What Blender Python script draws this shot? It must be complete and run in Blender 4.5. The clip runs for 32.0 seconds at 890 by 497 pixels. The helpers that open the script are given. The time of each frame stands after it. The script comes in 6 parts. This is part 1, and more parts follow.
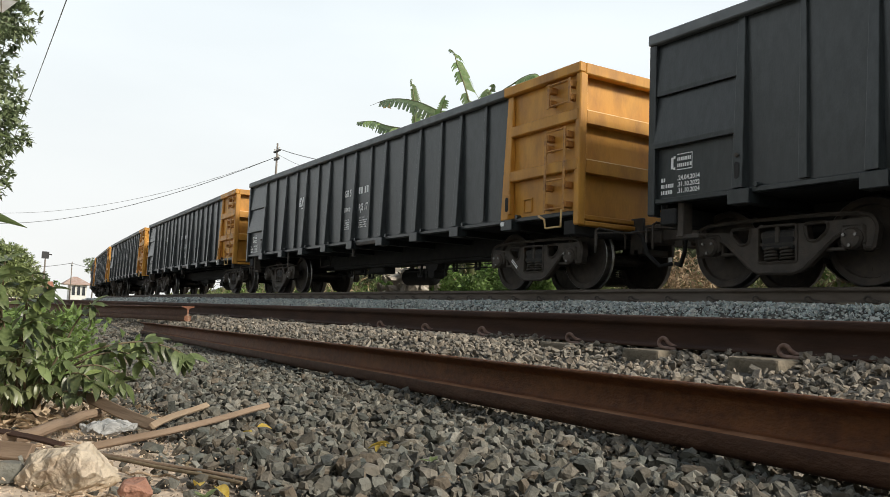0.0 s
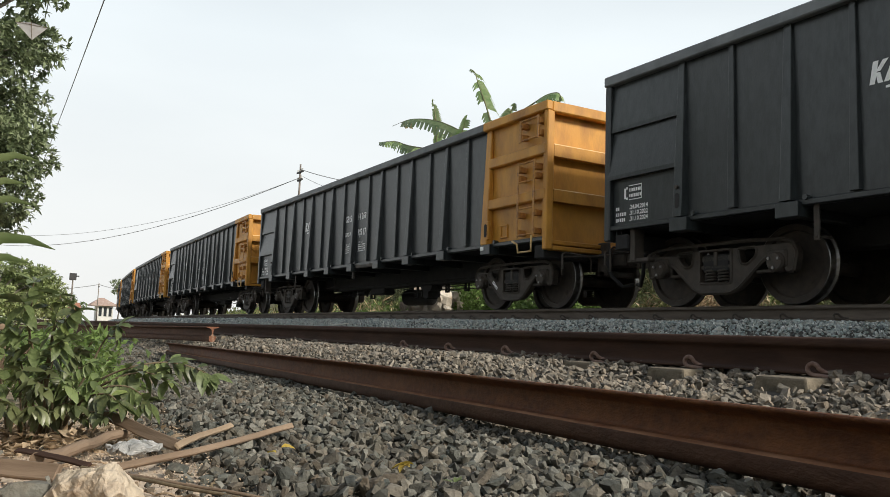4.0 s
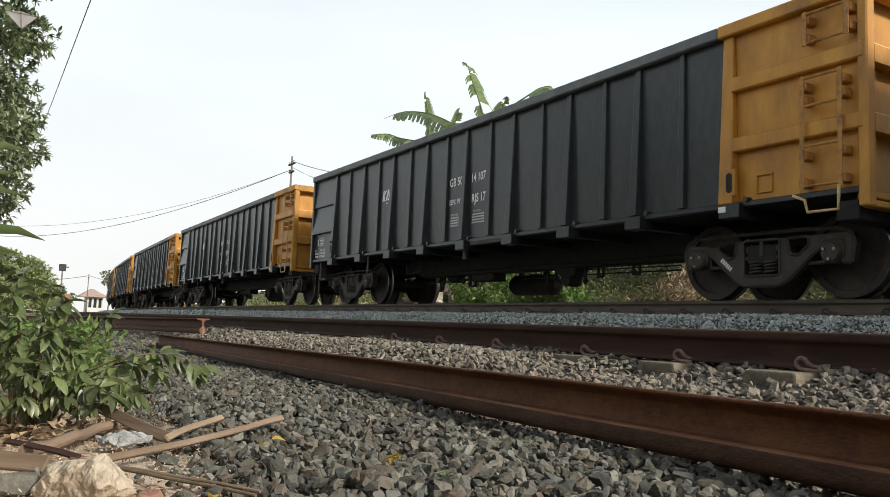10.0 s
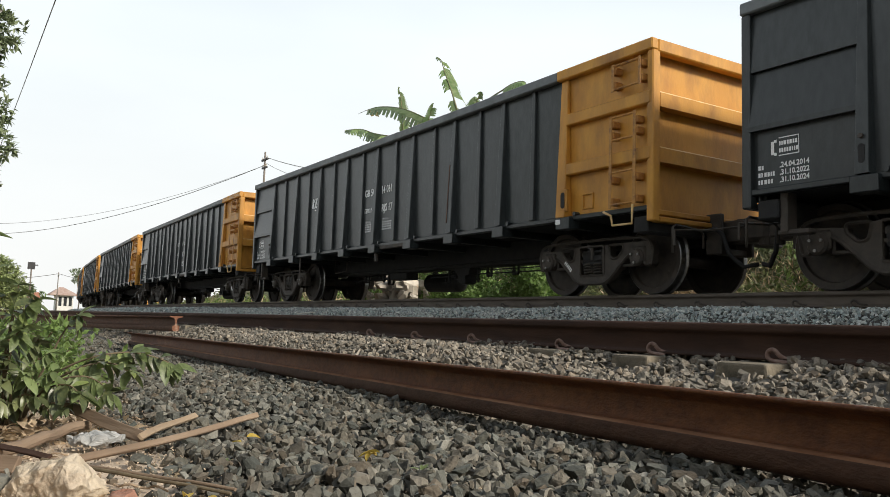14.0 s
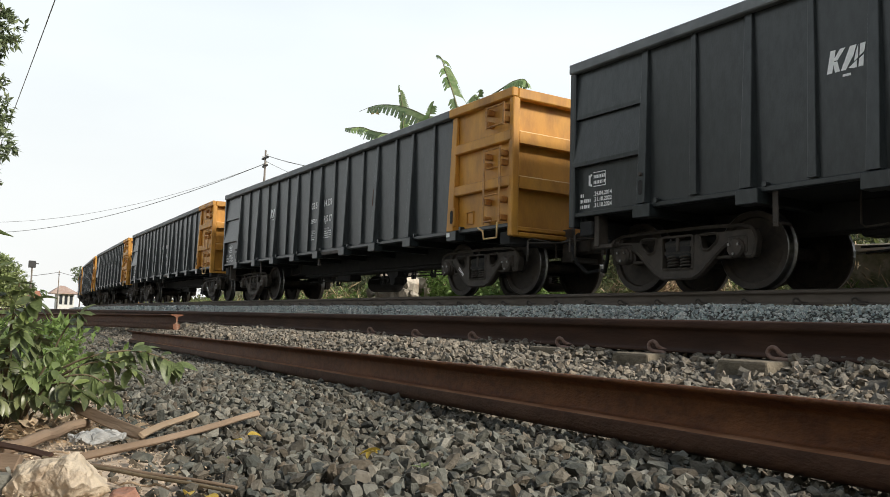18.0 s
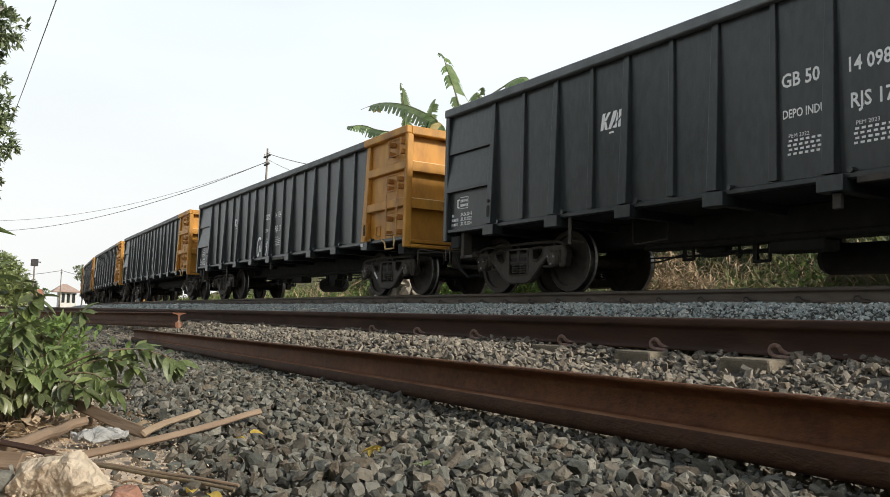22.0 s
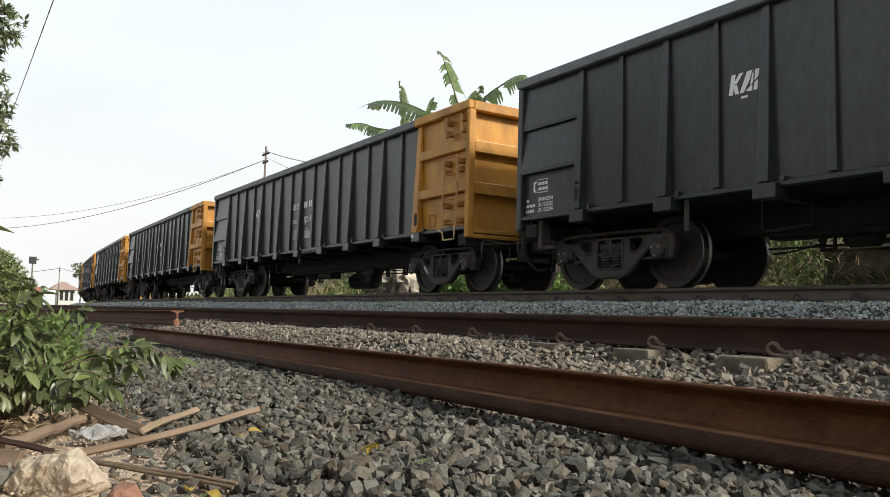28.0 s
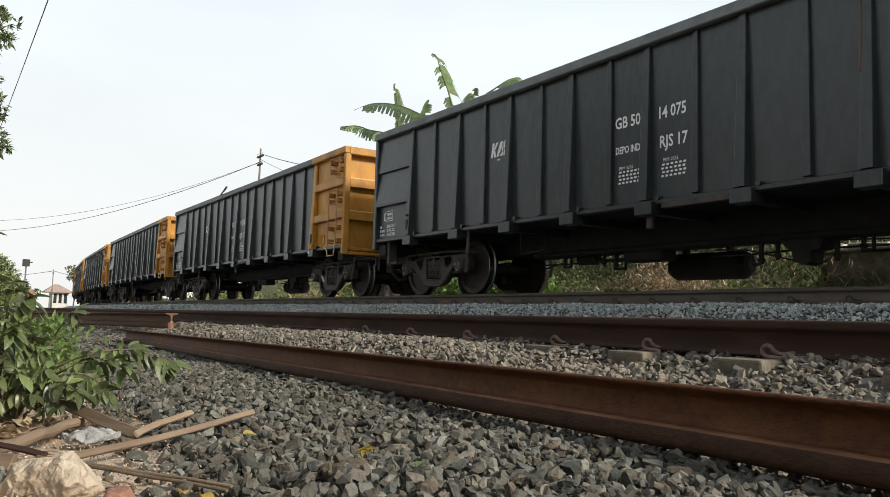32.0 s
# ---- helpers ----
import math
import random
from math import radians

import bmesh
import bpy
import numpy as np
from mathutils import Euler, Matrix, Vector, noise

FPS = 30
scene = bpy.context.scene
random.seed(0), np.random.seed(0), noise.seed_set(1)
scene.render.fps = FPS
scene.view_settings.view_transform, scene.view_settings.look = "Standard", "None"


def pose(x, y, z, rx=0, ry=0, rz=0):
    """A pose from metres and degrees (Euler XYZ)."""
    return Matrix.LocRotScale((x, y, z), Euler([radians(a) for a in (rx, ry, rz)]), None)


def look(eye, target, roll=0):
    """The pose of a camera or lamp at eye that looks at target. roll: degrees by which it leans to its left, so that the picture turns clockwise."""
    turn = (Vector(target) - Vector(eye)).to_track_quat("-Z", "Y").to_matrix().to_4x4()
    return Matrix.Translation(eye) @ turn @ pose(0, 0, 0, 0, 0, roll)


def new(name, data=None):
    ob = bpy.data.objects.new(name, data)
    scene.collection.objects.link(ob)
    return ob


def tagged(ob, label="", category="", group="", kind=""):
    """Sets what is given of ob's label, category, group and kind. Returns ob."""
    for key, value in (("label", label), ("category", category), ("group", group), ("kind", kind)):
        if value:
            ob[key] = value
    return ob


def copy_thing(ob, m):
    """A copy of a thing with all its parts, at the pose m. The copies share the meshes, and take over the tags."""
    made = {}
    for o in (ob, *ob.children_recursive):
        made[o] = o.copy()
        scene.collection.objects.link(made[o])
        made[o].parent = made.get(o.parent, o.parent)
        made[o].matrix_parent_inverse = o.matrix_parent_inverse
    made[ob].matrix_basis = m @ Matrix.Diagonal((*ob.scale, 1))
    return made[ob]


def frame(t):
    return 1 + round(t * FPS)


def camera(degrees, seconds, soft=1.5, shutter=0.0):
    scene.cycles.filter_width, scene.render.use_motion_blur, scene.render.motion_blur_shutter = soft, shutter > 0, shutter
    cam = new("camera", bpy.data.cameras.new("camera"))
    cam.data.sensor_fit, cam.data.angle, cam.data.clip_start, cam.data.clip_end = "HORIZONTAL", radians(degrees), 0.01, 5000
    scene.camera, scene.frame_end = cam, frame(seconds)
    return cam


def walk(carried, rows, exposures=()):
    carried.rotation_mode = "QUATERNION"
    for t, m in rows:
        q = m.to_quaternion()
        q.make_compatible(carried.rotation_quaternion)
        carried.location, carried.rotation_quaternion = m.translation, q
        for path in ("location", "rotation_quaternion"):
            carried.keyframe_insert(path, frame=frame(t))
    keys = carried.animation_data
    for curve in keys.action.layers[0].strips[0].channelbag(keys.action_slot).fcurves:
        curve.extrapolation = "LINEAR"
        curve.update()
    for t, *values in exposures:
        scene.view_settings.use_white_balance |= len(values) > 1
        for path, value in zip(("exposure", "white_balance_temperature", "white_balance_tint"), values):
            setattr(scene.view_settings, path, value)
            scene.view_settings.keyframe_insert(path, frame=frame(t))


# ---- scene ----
# The eye stands at the world's origin, 0.31 m over the gravel. x runs along the track, y across it, away from the camera.
EYE = 0.31
cam = camera(57.99, 32.0, soft=0.5)
PATH = [
    (0, 94.756, -2.169, 57.845), (0.5, 94.691, -2.501, 57.856), (1, 94.657, -3.183, 58.005),
    (1.5, 94.798, -3.114, 58.154), (2, 95.320, -1.981, 58.528), (2.5, 95.703, -1.800, 59.094),
    (3, 96.123, -1.776, 59.390), (3.5, 96.089, -1.788, 59.452), (5.5, 96.035, -2.454, 59.375),
    (6, 96.030, -2.448, 59.336), (6.5, 96.143, -2.325, 59.021), (7, 96.077, -2.195, 58.799),
    (7.5, 95.880, -2.149, 58.741), (8, 95.721, -2.215, 58.779), (8.5, 95.681, -2.279, 58.763),
    (9, 95.655, -2.196, 58.812), (9.5, 95.637, -2.223, 58.793), (10, 95.590, -2.191, 58.845),
    (10.5, 95.510, -2.280, 58.851), (11, 95.528, -2.368, 58.814), (11.5, 95.512, -2.405, 58.556),
    (12, 95.584, -2.044, 57.808), (12.5, 95.428, -1.675, 57.358), (13, 95.366, -1.679, 57.246),
    (13.5, 95.370, -1.686, 57.130), (14, 95.313, -1.660, 57.091), (14.5, 95.305, -1.658, 57.018),
    (16.5, 95.232, -1.606, 57.132), (17, 95.216, -1.576, 57.136), (17.5, 95.207, -1.601, 57.080),
    (18, 95.170, -1.595, 57.137), (18.5, 95.139, -1.588, 57.198), (19, 95.135, -1.563, 57.178),
    (19.5, 95.133, -1.550, 57.205), (20, 95.129, -1.552, 57.149), (20.5, 95.047, -1.496, 57.201),
    (21, 95.097, -1.547, 57.240), (21.5, 95.083, -1.575, 57.223), (22, 95.031, -1.562, 57.272),
    (22.5, 94.987, -1.522, 57.257), (23, 94.988, -1.517, 57.329), (23.5, 95.000, -1.552, 57.310),
    (24, 94.990, -1.586, 57.355), (24.5, 94.954, -1.606, 57.355), (25, 94.950, -1.601, 57.374),
    (25.5, 94.952, -1.627, 57.356), (27.5, 94.888, -1.581, 57.184), (28, 94.897, -1.617, 57.166),
    (28.5, 94.874, -1.621, 57.146), (29, 94.851, -1.582, 57.140), (29.5, 94.868, -1.622, 56.980),
    (30, 94.865, -1.577, 56.912), (30.5, 94.918, -1.570, 56.817), (31, 94.910, -1.537, 56.762),
    (31.5, 94.949, -1.549, 56.766), (32, 95.076, -1.554, 56.799),
]
walk(cam, [(t, pose(0, 0, EYE, rx, ry, rz)) for t, rx, ry, rz in PATH],
     exposures=((0.0, 0.02), (1.0, 0.03), (2.0, -0.06), (3.0, -0.05), (3.5, -0.04), (5.5, 0.04), (6.0, 0.06), (29.5, 0.06), (30.5, 0.02), (32.0, 0.02)))

# ---------------------------------------------------------------- light
world = bpy.data.worlds.new("hazy_sky")
scene.world = world
world.use_nodes = True
wn, wl = world.node_tree.nodes, world.node_tree.links
wn.clear()
SUN_EL, SUN_AZ = 31.0, 24.0     # elevation, and bearing from +x towards +y
sky = wn.new("ShaderNodeTexSky")
sky.sky_type = 'NISHITA'
sky.sun_disc = False
sky.sun_elevation = radians(SUN_EL)
sky.sun_rotation = radians(90 - SUN_AZ)
sky.air_density, sky.dust_density, sky.ozone_density = 1.0, 4.5, 1.0
# thin high haze and cloud over the sky
wco = wn.new("ShaderNodeTexCoord")
wmap = wn.new("ShaderNodeMapping")
wmap.inputs["Scale"].default_value = (1.6, 1.6, 5.0)
wnoise = wn.new("ShaderNodeTexNoise")
wnoise.inputs["Scale"].default_value = 1.7
wnoise.inputs["Detail"].default_value = 6
wramp = wn.new("ShaderNodeValToRGB")
wramp.color_ramp.elements[0].position, wramp.color_ramp.elements[0].color = 0.32, (0.93, 0.93, 0.93, 1)
wramp.color_ramp.elements[1].position, wramp.color_ramp.elements[1].color = 0.66, (1, 1, 1, 1)
wmix = wn.new("ShaderNodeMix")
wmix.data_type = 'RGBA'
whaze = wn.new("ShaderNodeMix")
whaze.data_type = 'RGBA'
whaze.inputs["A"].default_value, whaze.inputs["B"].default_value = (10.9, 10.95, 10.7, 1), (11.0, 11.9, 12.3, 1)
wbg = wn.new("ShaderNodeBackground")
wbg.inputs["Strength"].default_value = 0.085
wout = wn.new("ShaderNodeOutputWorld")
wl.new(wco.outputs["Generated"], wmap.inputs["Vector"])
wl.new(wmap.outputs["Vector"], wnoise.inputs["Vector"])
wl.new(wnoise.outputs["Fac"], wramp.inputs["Fac"])
wsep = wn.new("ShaderNodeSeparateXYZ")
wl.new(wco.outputs["Generated"], wsep.inputs[0])
wfade = wn.new("ShaderNodeMapRange")
wfade.inputs["From Min"].default_value, wfade.inputs["From Max"].default_value = 0.34, 0.80
wfade.inputs["To Min"].default_value, wfade.inputs["To Max"].default_value = 1.0, 0.15
wl.new(wsep.outputs["Z"], wfade.inputs["Value"])
wmul = wn.new("ShaderNodeMath")
wmul.operation = 'MULTIPLY'
wl.new(wramp.outputs["Color"], wmul.inputs[0])
wl.new(wfade.outputs["Result"], wmul.inputs[1])
wl.new(wmul.outputs[0], wmix.inputs["Factor"])
wtone = wn.new("ShaderNodeMapRange")
wtone.inputs["From Min"].default_value, wtone.inputs["From Max"].default_value = 0.0, 0.35
wl.new(wsep.outputs["Z"], wtone.inputs["Value"])
wl.new(wtone.outputs["Result"], whaze.inputs["Factor"])
wl.new(whaze.outputs["Result"], wmix.inputs["B"])
wl.new(sky.outputs["Color"], wmix.inputs["A"])
wl.new(wmix.outputs["Result"], wbg.inputs["Color"])
wl.new(wbg.outputs["Background"], wout.inputs["Surface"])

sun_data = bpy.data.lights.new("sun", 'SUN')
sun_data.energy, sun_data.angle, sun_data.color = 3.8, radians(9), (1.0, 0.92, 0.80)
sun = new("sun", sun_data)
sd = Vector((math.cos(radians(SUN_EL)) * math.cos(radians(SUN_AZ)), math.cos(radians(SUN_EL)) * math.sin(radians(SUN_AZ)), math.sin(radians(SUN_EL))))
sun.matrix_world = look(sd * 60, (0, 0, 0))


# ---------------------------------------------------------------- materials
def material(name, base, other=None, rough=0.7, metal=0.0, scale=8.0, detail=6, bump=0.0, bump_scale=None, stain=None,
             stain_scale=1.5, stain_at=(0.5, 0.7), island=0.0, per_object=0.0, coords="Object", stretch=(1, 1, 1), emission=None):
    """A surface of two mixed tones, with stains at a larger scale, grain in the relief and some scatter between pieces."""
    m = bpy.data.materials.new(name)
    m.use_nodes = True
    n, l = m.node_tree.nodes, m.node_tree.links
    p = n["Principled BSDF"]
    p.inputs["Roughness"].default_value, p.inputs["Metallic"].default_value = rough, metal
    tc = n.new("ShaderNodeTexCoord")
    mp = n.new("ShaderNodeMapping")
    mp.inputs["Scale"].default_value = stretch
    l.new(tc.outputs[coords], mp.inputs["Vector"])
    no = n.new("ShaderNodeTexNoise")
    no.inputs["Scale"].default_value, no.inputs["Detail"].default_value = scale, detail
    l.new(mp.outputs["Vector"], no.inputs["Vector"])
    ramp = n.new("ShaderNodeValToRGB")
    ramp.color_ramp.elements[0].position, ramp.color_ramp.elements[1].position = 0.35, 0.65
    ramp.color_ramp.elements[0].color = (*base, 1)
    ramp.color_ramp.elements[1].color = (*(other or base), 1)
    l.new(no.outputs["Fac"], ramp.inputs["Fac"])
    colour = ramp.outputs["Color"]
    if stain:
        ns = n.new("ShaderNodeTexNoise")
        ns.inputs["Scale"].default_value, ns.inputs["Detail"].default_value, ns.inputs["Roughness"].default_value = stain_scale, 8, 0.65
        l.new(mp.outputs["Vector"], ns.inputs["Vector"])
        rs = n.new("ShaderNodeValToRGB")
        rs.color_ramp.elements[0].position, rs.color_ramp.elements[1].position = stain_at
        rs.color_ramp.elements[0].color, rs.color_ramp.elements[1].color = (0, 0, 0, 1), (1, 1, 1, 1)
        l.new(ns.outputs["Fac"], rs.inputs["Fac"])
        mx = n.new("ShaderNodeMix")
        mx.data_type = 'RGBA'
        l.new(rs.outputs["Color"], mx.inputs["Factor"])
        l.new(colour, mx.inputs["A"])
        mx.inputs["B"].default_value = (*stain, 1)
        colour = mx.outputs["Result"]
    if island or per_object:
        src = n.new("ShaderNodeNewGeometry").outputs["Random Per Island"] if island else n.new("ShaderNodeObjectInfo").outputs["Random"]
        amount = island or per_object
        mr = n.new("ShaderNodeMapRange")
        mr.inputs["To Min"].default_value, mr.inputs["To Max"].default_value = 1 - amount, 1 + amount
        l.new(src, mr.inputs["Value"])
        hs = n.new("ShaderNodeHueSaturation")
        l.new(mr.outputs["Result"], hs.inputs["Value"])
        l.new(colour, hs.inputs["Color"])
        colour = hs.outputs["Color"]
    l.new(colour, p.inputs["Base Color"])
    if bump:
        nb = n.new("ShaderNodeTexNoise")
        nb.inputs["Scale"].default_value, nb.inputs["Detail"].default_value = bump_scale or scale * 4, 6
        l.new(mp.outputs["Vector"], nb.inputs["Vector"])
        b = n.new("ShaderNodeBump")
        b.inputs["Strength"].default_value, b.inputs["Distance"].default_value = bump, 0.02
        l.new(nb.outputs["Fac"], b.inputs["Height"])
        l.new(b.outputs["Normal"], p.inputs["Normal"])
    if emission:
        p.inputs["Emission Color"].default_value, p.inputs["Emission Strength"].default_value = (*emission, 1), 1.0
    return m


def leaf_material(name, base, other, rough=0.45, through_light=0.35):
    """Leaves: uneven green from leaf to leaf, with light coming through."""
    m = material(name, base, other, rough=rough, scale=6, island=0.45)
    n, l = m.node_tree.nodes, m.node_tree.links
    p, out = n["Principled BSDF"], n["Material Output"]
    tr = n.new("ShaderNodeBsdfTranslucent")
    l.new(p.inputs["Base Color"].links[0].from_socket, tr.inputs["Color"])
    mix = n.new("ShaderNodeMixShader")
    mix.inputs["Fac"].default_value = through_light
    l.new(p.outputs["BSDF"], mix.inputs[1])
    l.new(tr.outputs["BSDF"], mix.inputs[2])
    l.new(mix.outputs["Shader"], out.inputs["Surface"])
    return m


def stone_material(name, tones, dust, bump=0.35):
    """Crushed stone: each piece takes one of several tones, with a fine grain and dusty patches of its own."""
    m = material(name, (0.80, 0.80, 0.80), (1.15, 1.15, 1.15), rough=0.85, scale=45, bump=bump, bump_scale=90)
    n, l = m.node_tree.nodes, m.node_tree.links
    p = n["Principled BSDF"]
    grain = p.inputs["Base Color"].links[0].from_socket
    geo = n.new("ShaderNodeNewGeometry")
    ramp = n.new("ShaderNodeValToRGB")
    while len(ramp.color_ramp.elements) < len(tones):
        ramp.color_ramp.elements.new(0.5)
    for i, (e, c) in enumerate(zip(ramp.color_ramp.elements, tones)):
        e.position, e.color = i / (len(tones) - 1), (*c, 1)
    l.new(geo.outputs["Random Per Island"], ramp.inputs["Fac"])
    patch = n.new("ShaderNodeTexNoise")
    patch.inputs["Scale"].default_value, patch.inputs["Detail"].default_value = 11, 5
    l.new(geo.outputs["Position"], patch.inputs["Vector"])
    cut = n.new("ShaderNodeMapRange")
    cut.inputs["From Min"].default_value, cut.inputs["From Max"].default_value, cut.inputs["To Max"].default_value = 0.52, 0.74, 0.75
    l.new(patch.outputs["Fac"], cut.inputs["Value"])
    dusty = n.new("ShaderNodeMix")
    dusty.data_type = 'RGBA'
    dusty.inputs["B"].default_value = (*dust, 1)
    l.new(cut.outputs["Result"], dusty.inputs["Factor"])
    l.new(ramp.outputs["Color"], dusty.inputs["A"])
    mul = n.new("ShaderNodeMix")
    mul.data_type, mul.blend_type = 'RGBA', 'MULTIPLY'
    mul.inputs["Factor"].default_value = 1.0
    l.new(dusty.outputs["Result"], mul.inputs["A"])
    l.new(grain, mul.inputs["B"])
    l.new(mul.outputs["Result"], p.inputs["Base Color"])
    return m


DARK = material("charcoal_paint", (0.0165, 0.0210, 0.0218), (0.0310, 0.0370, 0.0378), rough=0.33, scale=16, detail=9, bump=0.10, bump_scale=60,
                stain=(0.031, 0.033, 0.033), stain_scale=0.9, stain_at=(0.48, 0.85), per_object=0.15, stretch=(1, 1, 0.35))
YELLOW = material("ochre_paint", (0.53, 0.241, 0.028), (0.61, 0.300, 0.041), rough=0.5, scale=2.5, bump=0.08, bump_scale=50,
                  stain=(0.23, 0.098, 0.022), stain_scale=2.4, stain_at=(0.44, 0.80), per_object=0.06, stretch=(1, 1, 0.4))
RIM = material("pale_charcoal_rim", (0.125, 0.137, 0.143), (0.17, 0.183, 0.188), rough=0.55, scale=5, bump=0.08, bump_scale=60, stain=(0.055, 0.058, 0.058), stain_scale=1.5, stain_at=(0.55, 0.8), per_object=0.1)
DUST = material("tan_dust_on_paint", (0.60, 0.40, 0.16), (0.72, 0.54, 0.30), rough=0.9, scale=9, stain=(0.42, 0.22, 0.06), stain_scale=4)
LADDER = material("worn_ochre_bar", (0.38, 0.172, 0.038), (0.50, 0.245, 0.055), rough=0.55, scale=18, stain=(0.15, 0.065, 0.03), stain_scale=8)
IRON = material("grimy_cast_iron", (0.042, 0.035, 0.029), (0.070, 0.057, 0.046), rough=0.7, scale=9, bump=0.25, bump_scale=70,
                stain=(0.085, 0.062, 0.046), stain_scale=3, stain_at=(0.5, 0.85))
# Soot black, with the shadow under the wagons put into the colour too.
UNDER = material("sooty_shaded_underframe", (0.017, 0.017, 0.018), (0.028, 0.027, 0.026), rough=0.85, scale=7, bump=0.15)
TREAD = material("worn_wheel_steel", (0.30, 0.30, 0.30), (0.20, 0.19, 0.18), rough=0.38, metal=1.0, scale=20)
WHEEL = material("brown_wheel_steel", (0.026, 0.021, 0.017), (0.044, 0.034, 0.027), rough=0.75, scale=12, bump=0.1,
                 stain=(0.065, 0.048, 0.036), stain_scale=4)
COAL = material("coal", (0.010, 0.010, 0.011), (0.022, 0.022, 0.023), rough=0.55, scale=14, bump=0.9, bump_scale=18)
WHITE = material("white_stencil_paint", (0.90, 0.90, 0.89), (0.78, 0.79, 0.78), rough=0.6, scale=20, stain=(0.3, 0.3, 0.3), stain_scale=9, stain_at=(0.64, 0.80))
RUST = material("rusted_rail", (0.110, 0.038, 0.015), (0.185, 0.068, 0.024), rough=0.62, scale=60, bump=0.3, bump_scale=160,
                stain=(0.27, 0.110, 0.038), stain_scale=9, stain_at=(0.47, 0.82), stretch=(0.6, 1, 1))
# Brown rust; on the upturned rail's head it also carries painted shade.
RUSTM = material("brown_rust_and_shaded_head", (0.070, 0.030, 0.016), (0.105, 0.048, 0.027), rough=0.7, scale=40, bump=0.25, bump_scale=110, stain=(0.16, 0.085, 0.05), stain_scale=6, stain_at=(0.5, 0.8), stretch=(0.5, 1, 1))
# Paler rust with the light on the upturned rail's ridge put into it.
LEDGE = material("rust_lit_ridge", (0.27, 0.125, 0.063), (0.40, 0.215, 0.125), rough=0.9, scale=20, bump=0.2, stain=(0.17, 0.07, 0.03), stain_scale=7, stain_at=(0.5, 0.75), stretch=(0.4, 1, 1))
RUSTD = material("dark_rusted_rail", (0.036, 0.0170, 0.0100), (0.060, 0.028, 0.0165), rough=0.92, scale=14, bump=0.22, bump_scale=90,
                 stain=(0.075, 0.044, 0.030), stain_scale=3.5, stain_at=(0.55, 0.85), stretch=(0.25, 1, 1))
RUSTEND = material("orange_rust", (0.15, 0.058, 0.029), (0.21, 0.095, 0.055), rough=0.85, scale=30, bump=0.3, stain=(0.36, 0.25, 0.18), stain_scale=14)
DUSTY = material("dusty_rail_web", (0.084, 0.066, 0.052), (0.125, 0.100, 0.080), rough=0.8, scale=14, bump=0.2, stain=(0.10, 0.085, 0.07), stain_scale=3, stretch=(0.25, 1, 1))
SHINY = material("polished_rail_head", (0.20, 0.175, 0.15), (0.14, 0.12, 0.10), rough=0.35, metal=0.8, scale=9, stretch=(0.1, 1, 1))
CLIP = material("rusty_spring_clip", (0.18, 0.108, 0.084), (0.27, 0.185, 0.15), rough=0.75, scale=40, bump=0.2)
CONCRETE = material("sleeper_concrete", (0.165, 0.140, 0.102), (0.26, 0.222, 0.165), rough=0.9, scale=12, bump=0.4, bump_scale=60,
                    stain=(0.085, 0.075, 0.052), stain_scale=9, stain_at=(0.45, 0.7))
STONE = stone_material("crushed_stone", ((0.040, 0.040, 0.034), (0.095, 0.091, 0.075), (0.154, 0.155, 0.135), (0.057, 0.062, 0.055), (0.128, 0.103, 0.075), (0.259, 0.252, 0.216),
                                         (0.090, 0.101, 0.091), (0.141, 0.134, 0.108), (0.050, 0.044, 0.035)), (0.187, 0.162, 0.122))
STONEB = stone_material("blue_grey_stone", ((0.17, 0.205, 0.205), (0.56, 0.61, 0.585), (0.32, 0.39, 0.38), (0.80, 0.80, 0.755), (0.24, 0.305, 0.31), (0.60, 0.60, 0.555), (0.13, 0.16, 0.165)), (0.60, 0.56, 0.49), 0.3)
PALESTONE = material("pale_rubble", (0.42, 0.38, 0.32), (0.58, 0.54, 0.47), rough=0.9, scale=6, bump=0.4, stain=(0.28, 0.22, 0.16), stain_scale=3, island=0.3)
STONEW = stone_material("buff_stone", ((0.092, 0.086, 0.072), (0.205, 0.188, 0.157), (0.140, 0.133, 0.111), (0.265, 0.233, 0.189), (0.117, 0.112, 0.098), (0.221, 0.181, 0.135), (0.346, 0.313, 0.259), (0.151, 0.145, 0.126)),
                        (0.302, 0.251, 0.186))


# ---------------------------------------------------------------- building blocks
def box(bm, x0, x1, y0, y1, z0, z1, m=None):
    v = [bm.verts.new(c) for c in ((x0, y0, z0), (x1, y0, z0), (x1, y1, z0), (x0, y1, z0), (x0, y0, z1), (x1, y0, z1), (x1, y1, z1), (x0, y1, z1))]
    f = [bm.faces.new([v[i] for i in q]) for q in ((0, 3, 2, 1), (4, 5, 6, 7), (0, 1, 5, 4), (1, 2, 6, 5), (2, 3, 7, 6), (3, 0, 4, 7))]
    if m is not None:
        bmesh.ops.transform(bm, matrix=m, verts=v)
    return v


def bevelled(bm, x0, x1, y0, y1, z0, z1, r=0.008, m=None):
    part_bm = bmesh.new()
    box(part_bm, x0, x1, y0, y1, z0, z1)
    bmesh.ops.bevel(part_bm, geom=part_bm.edges[:], offset=r, segments=1, affect='EDGES', profile=0.5)
    absorb(bm, part_bm, m)


def absorb(bm, other, m=None):
    me = bpy.data.meshes.new("tmp")
    if m is not None:
        other.transform(m)
    other.to_mesh(me)
    other.free()
    bm.from_mesh(me)
    bpy.data.meshes.remove(me)


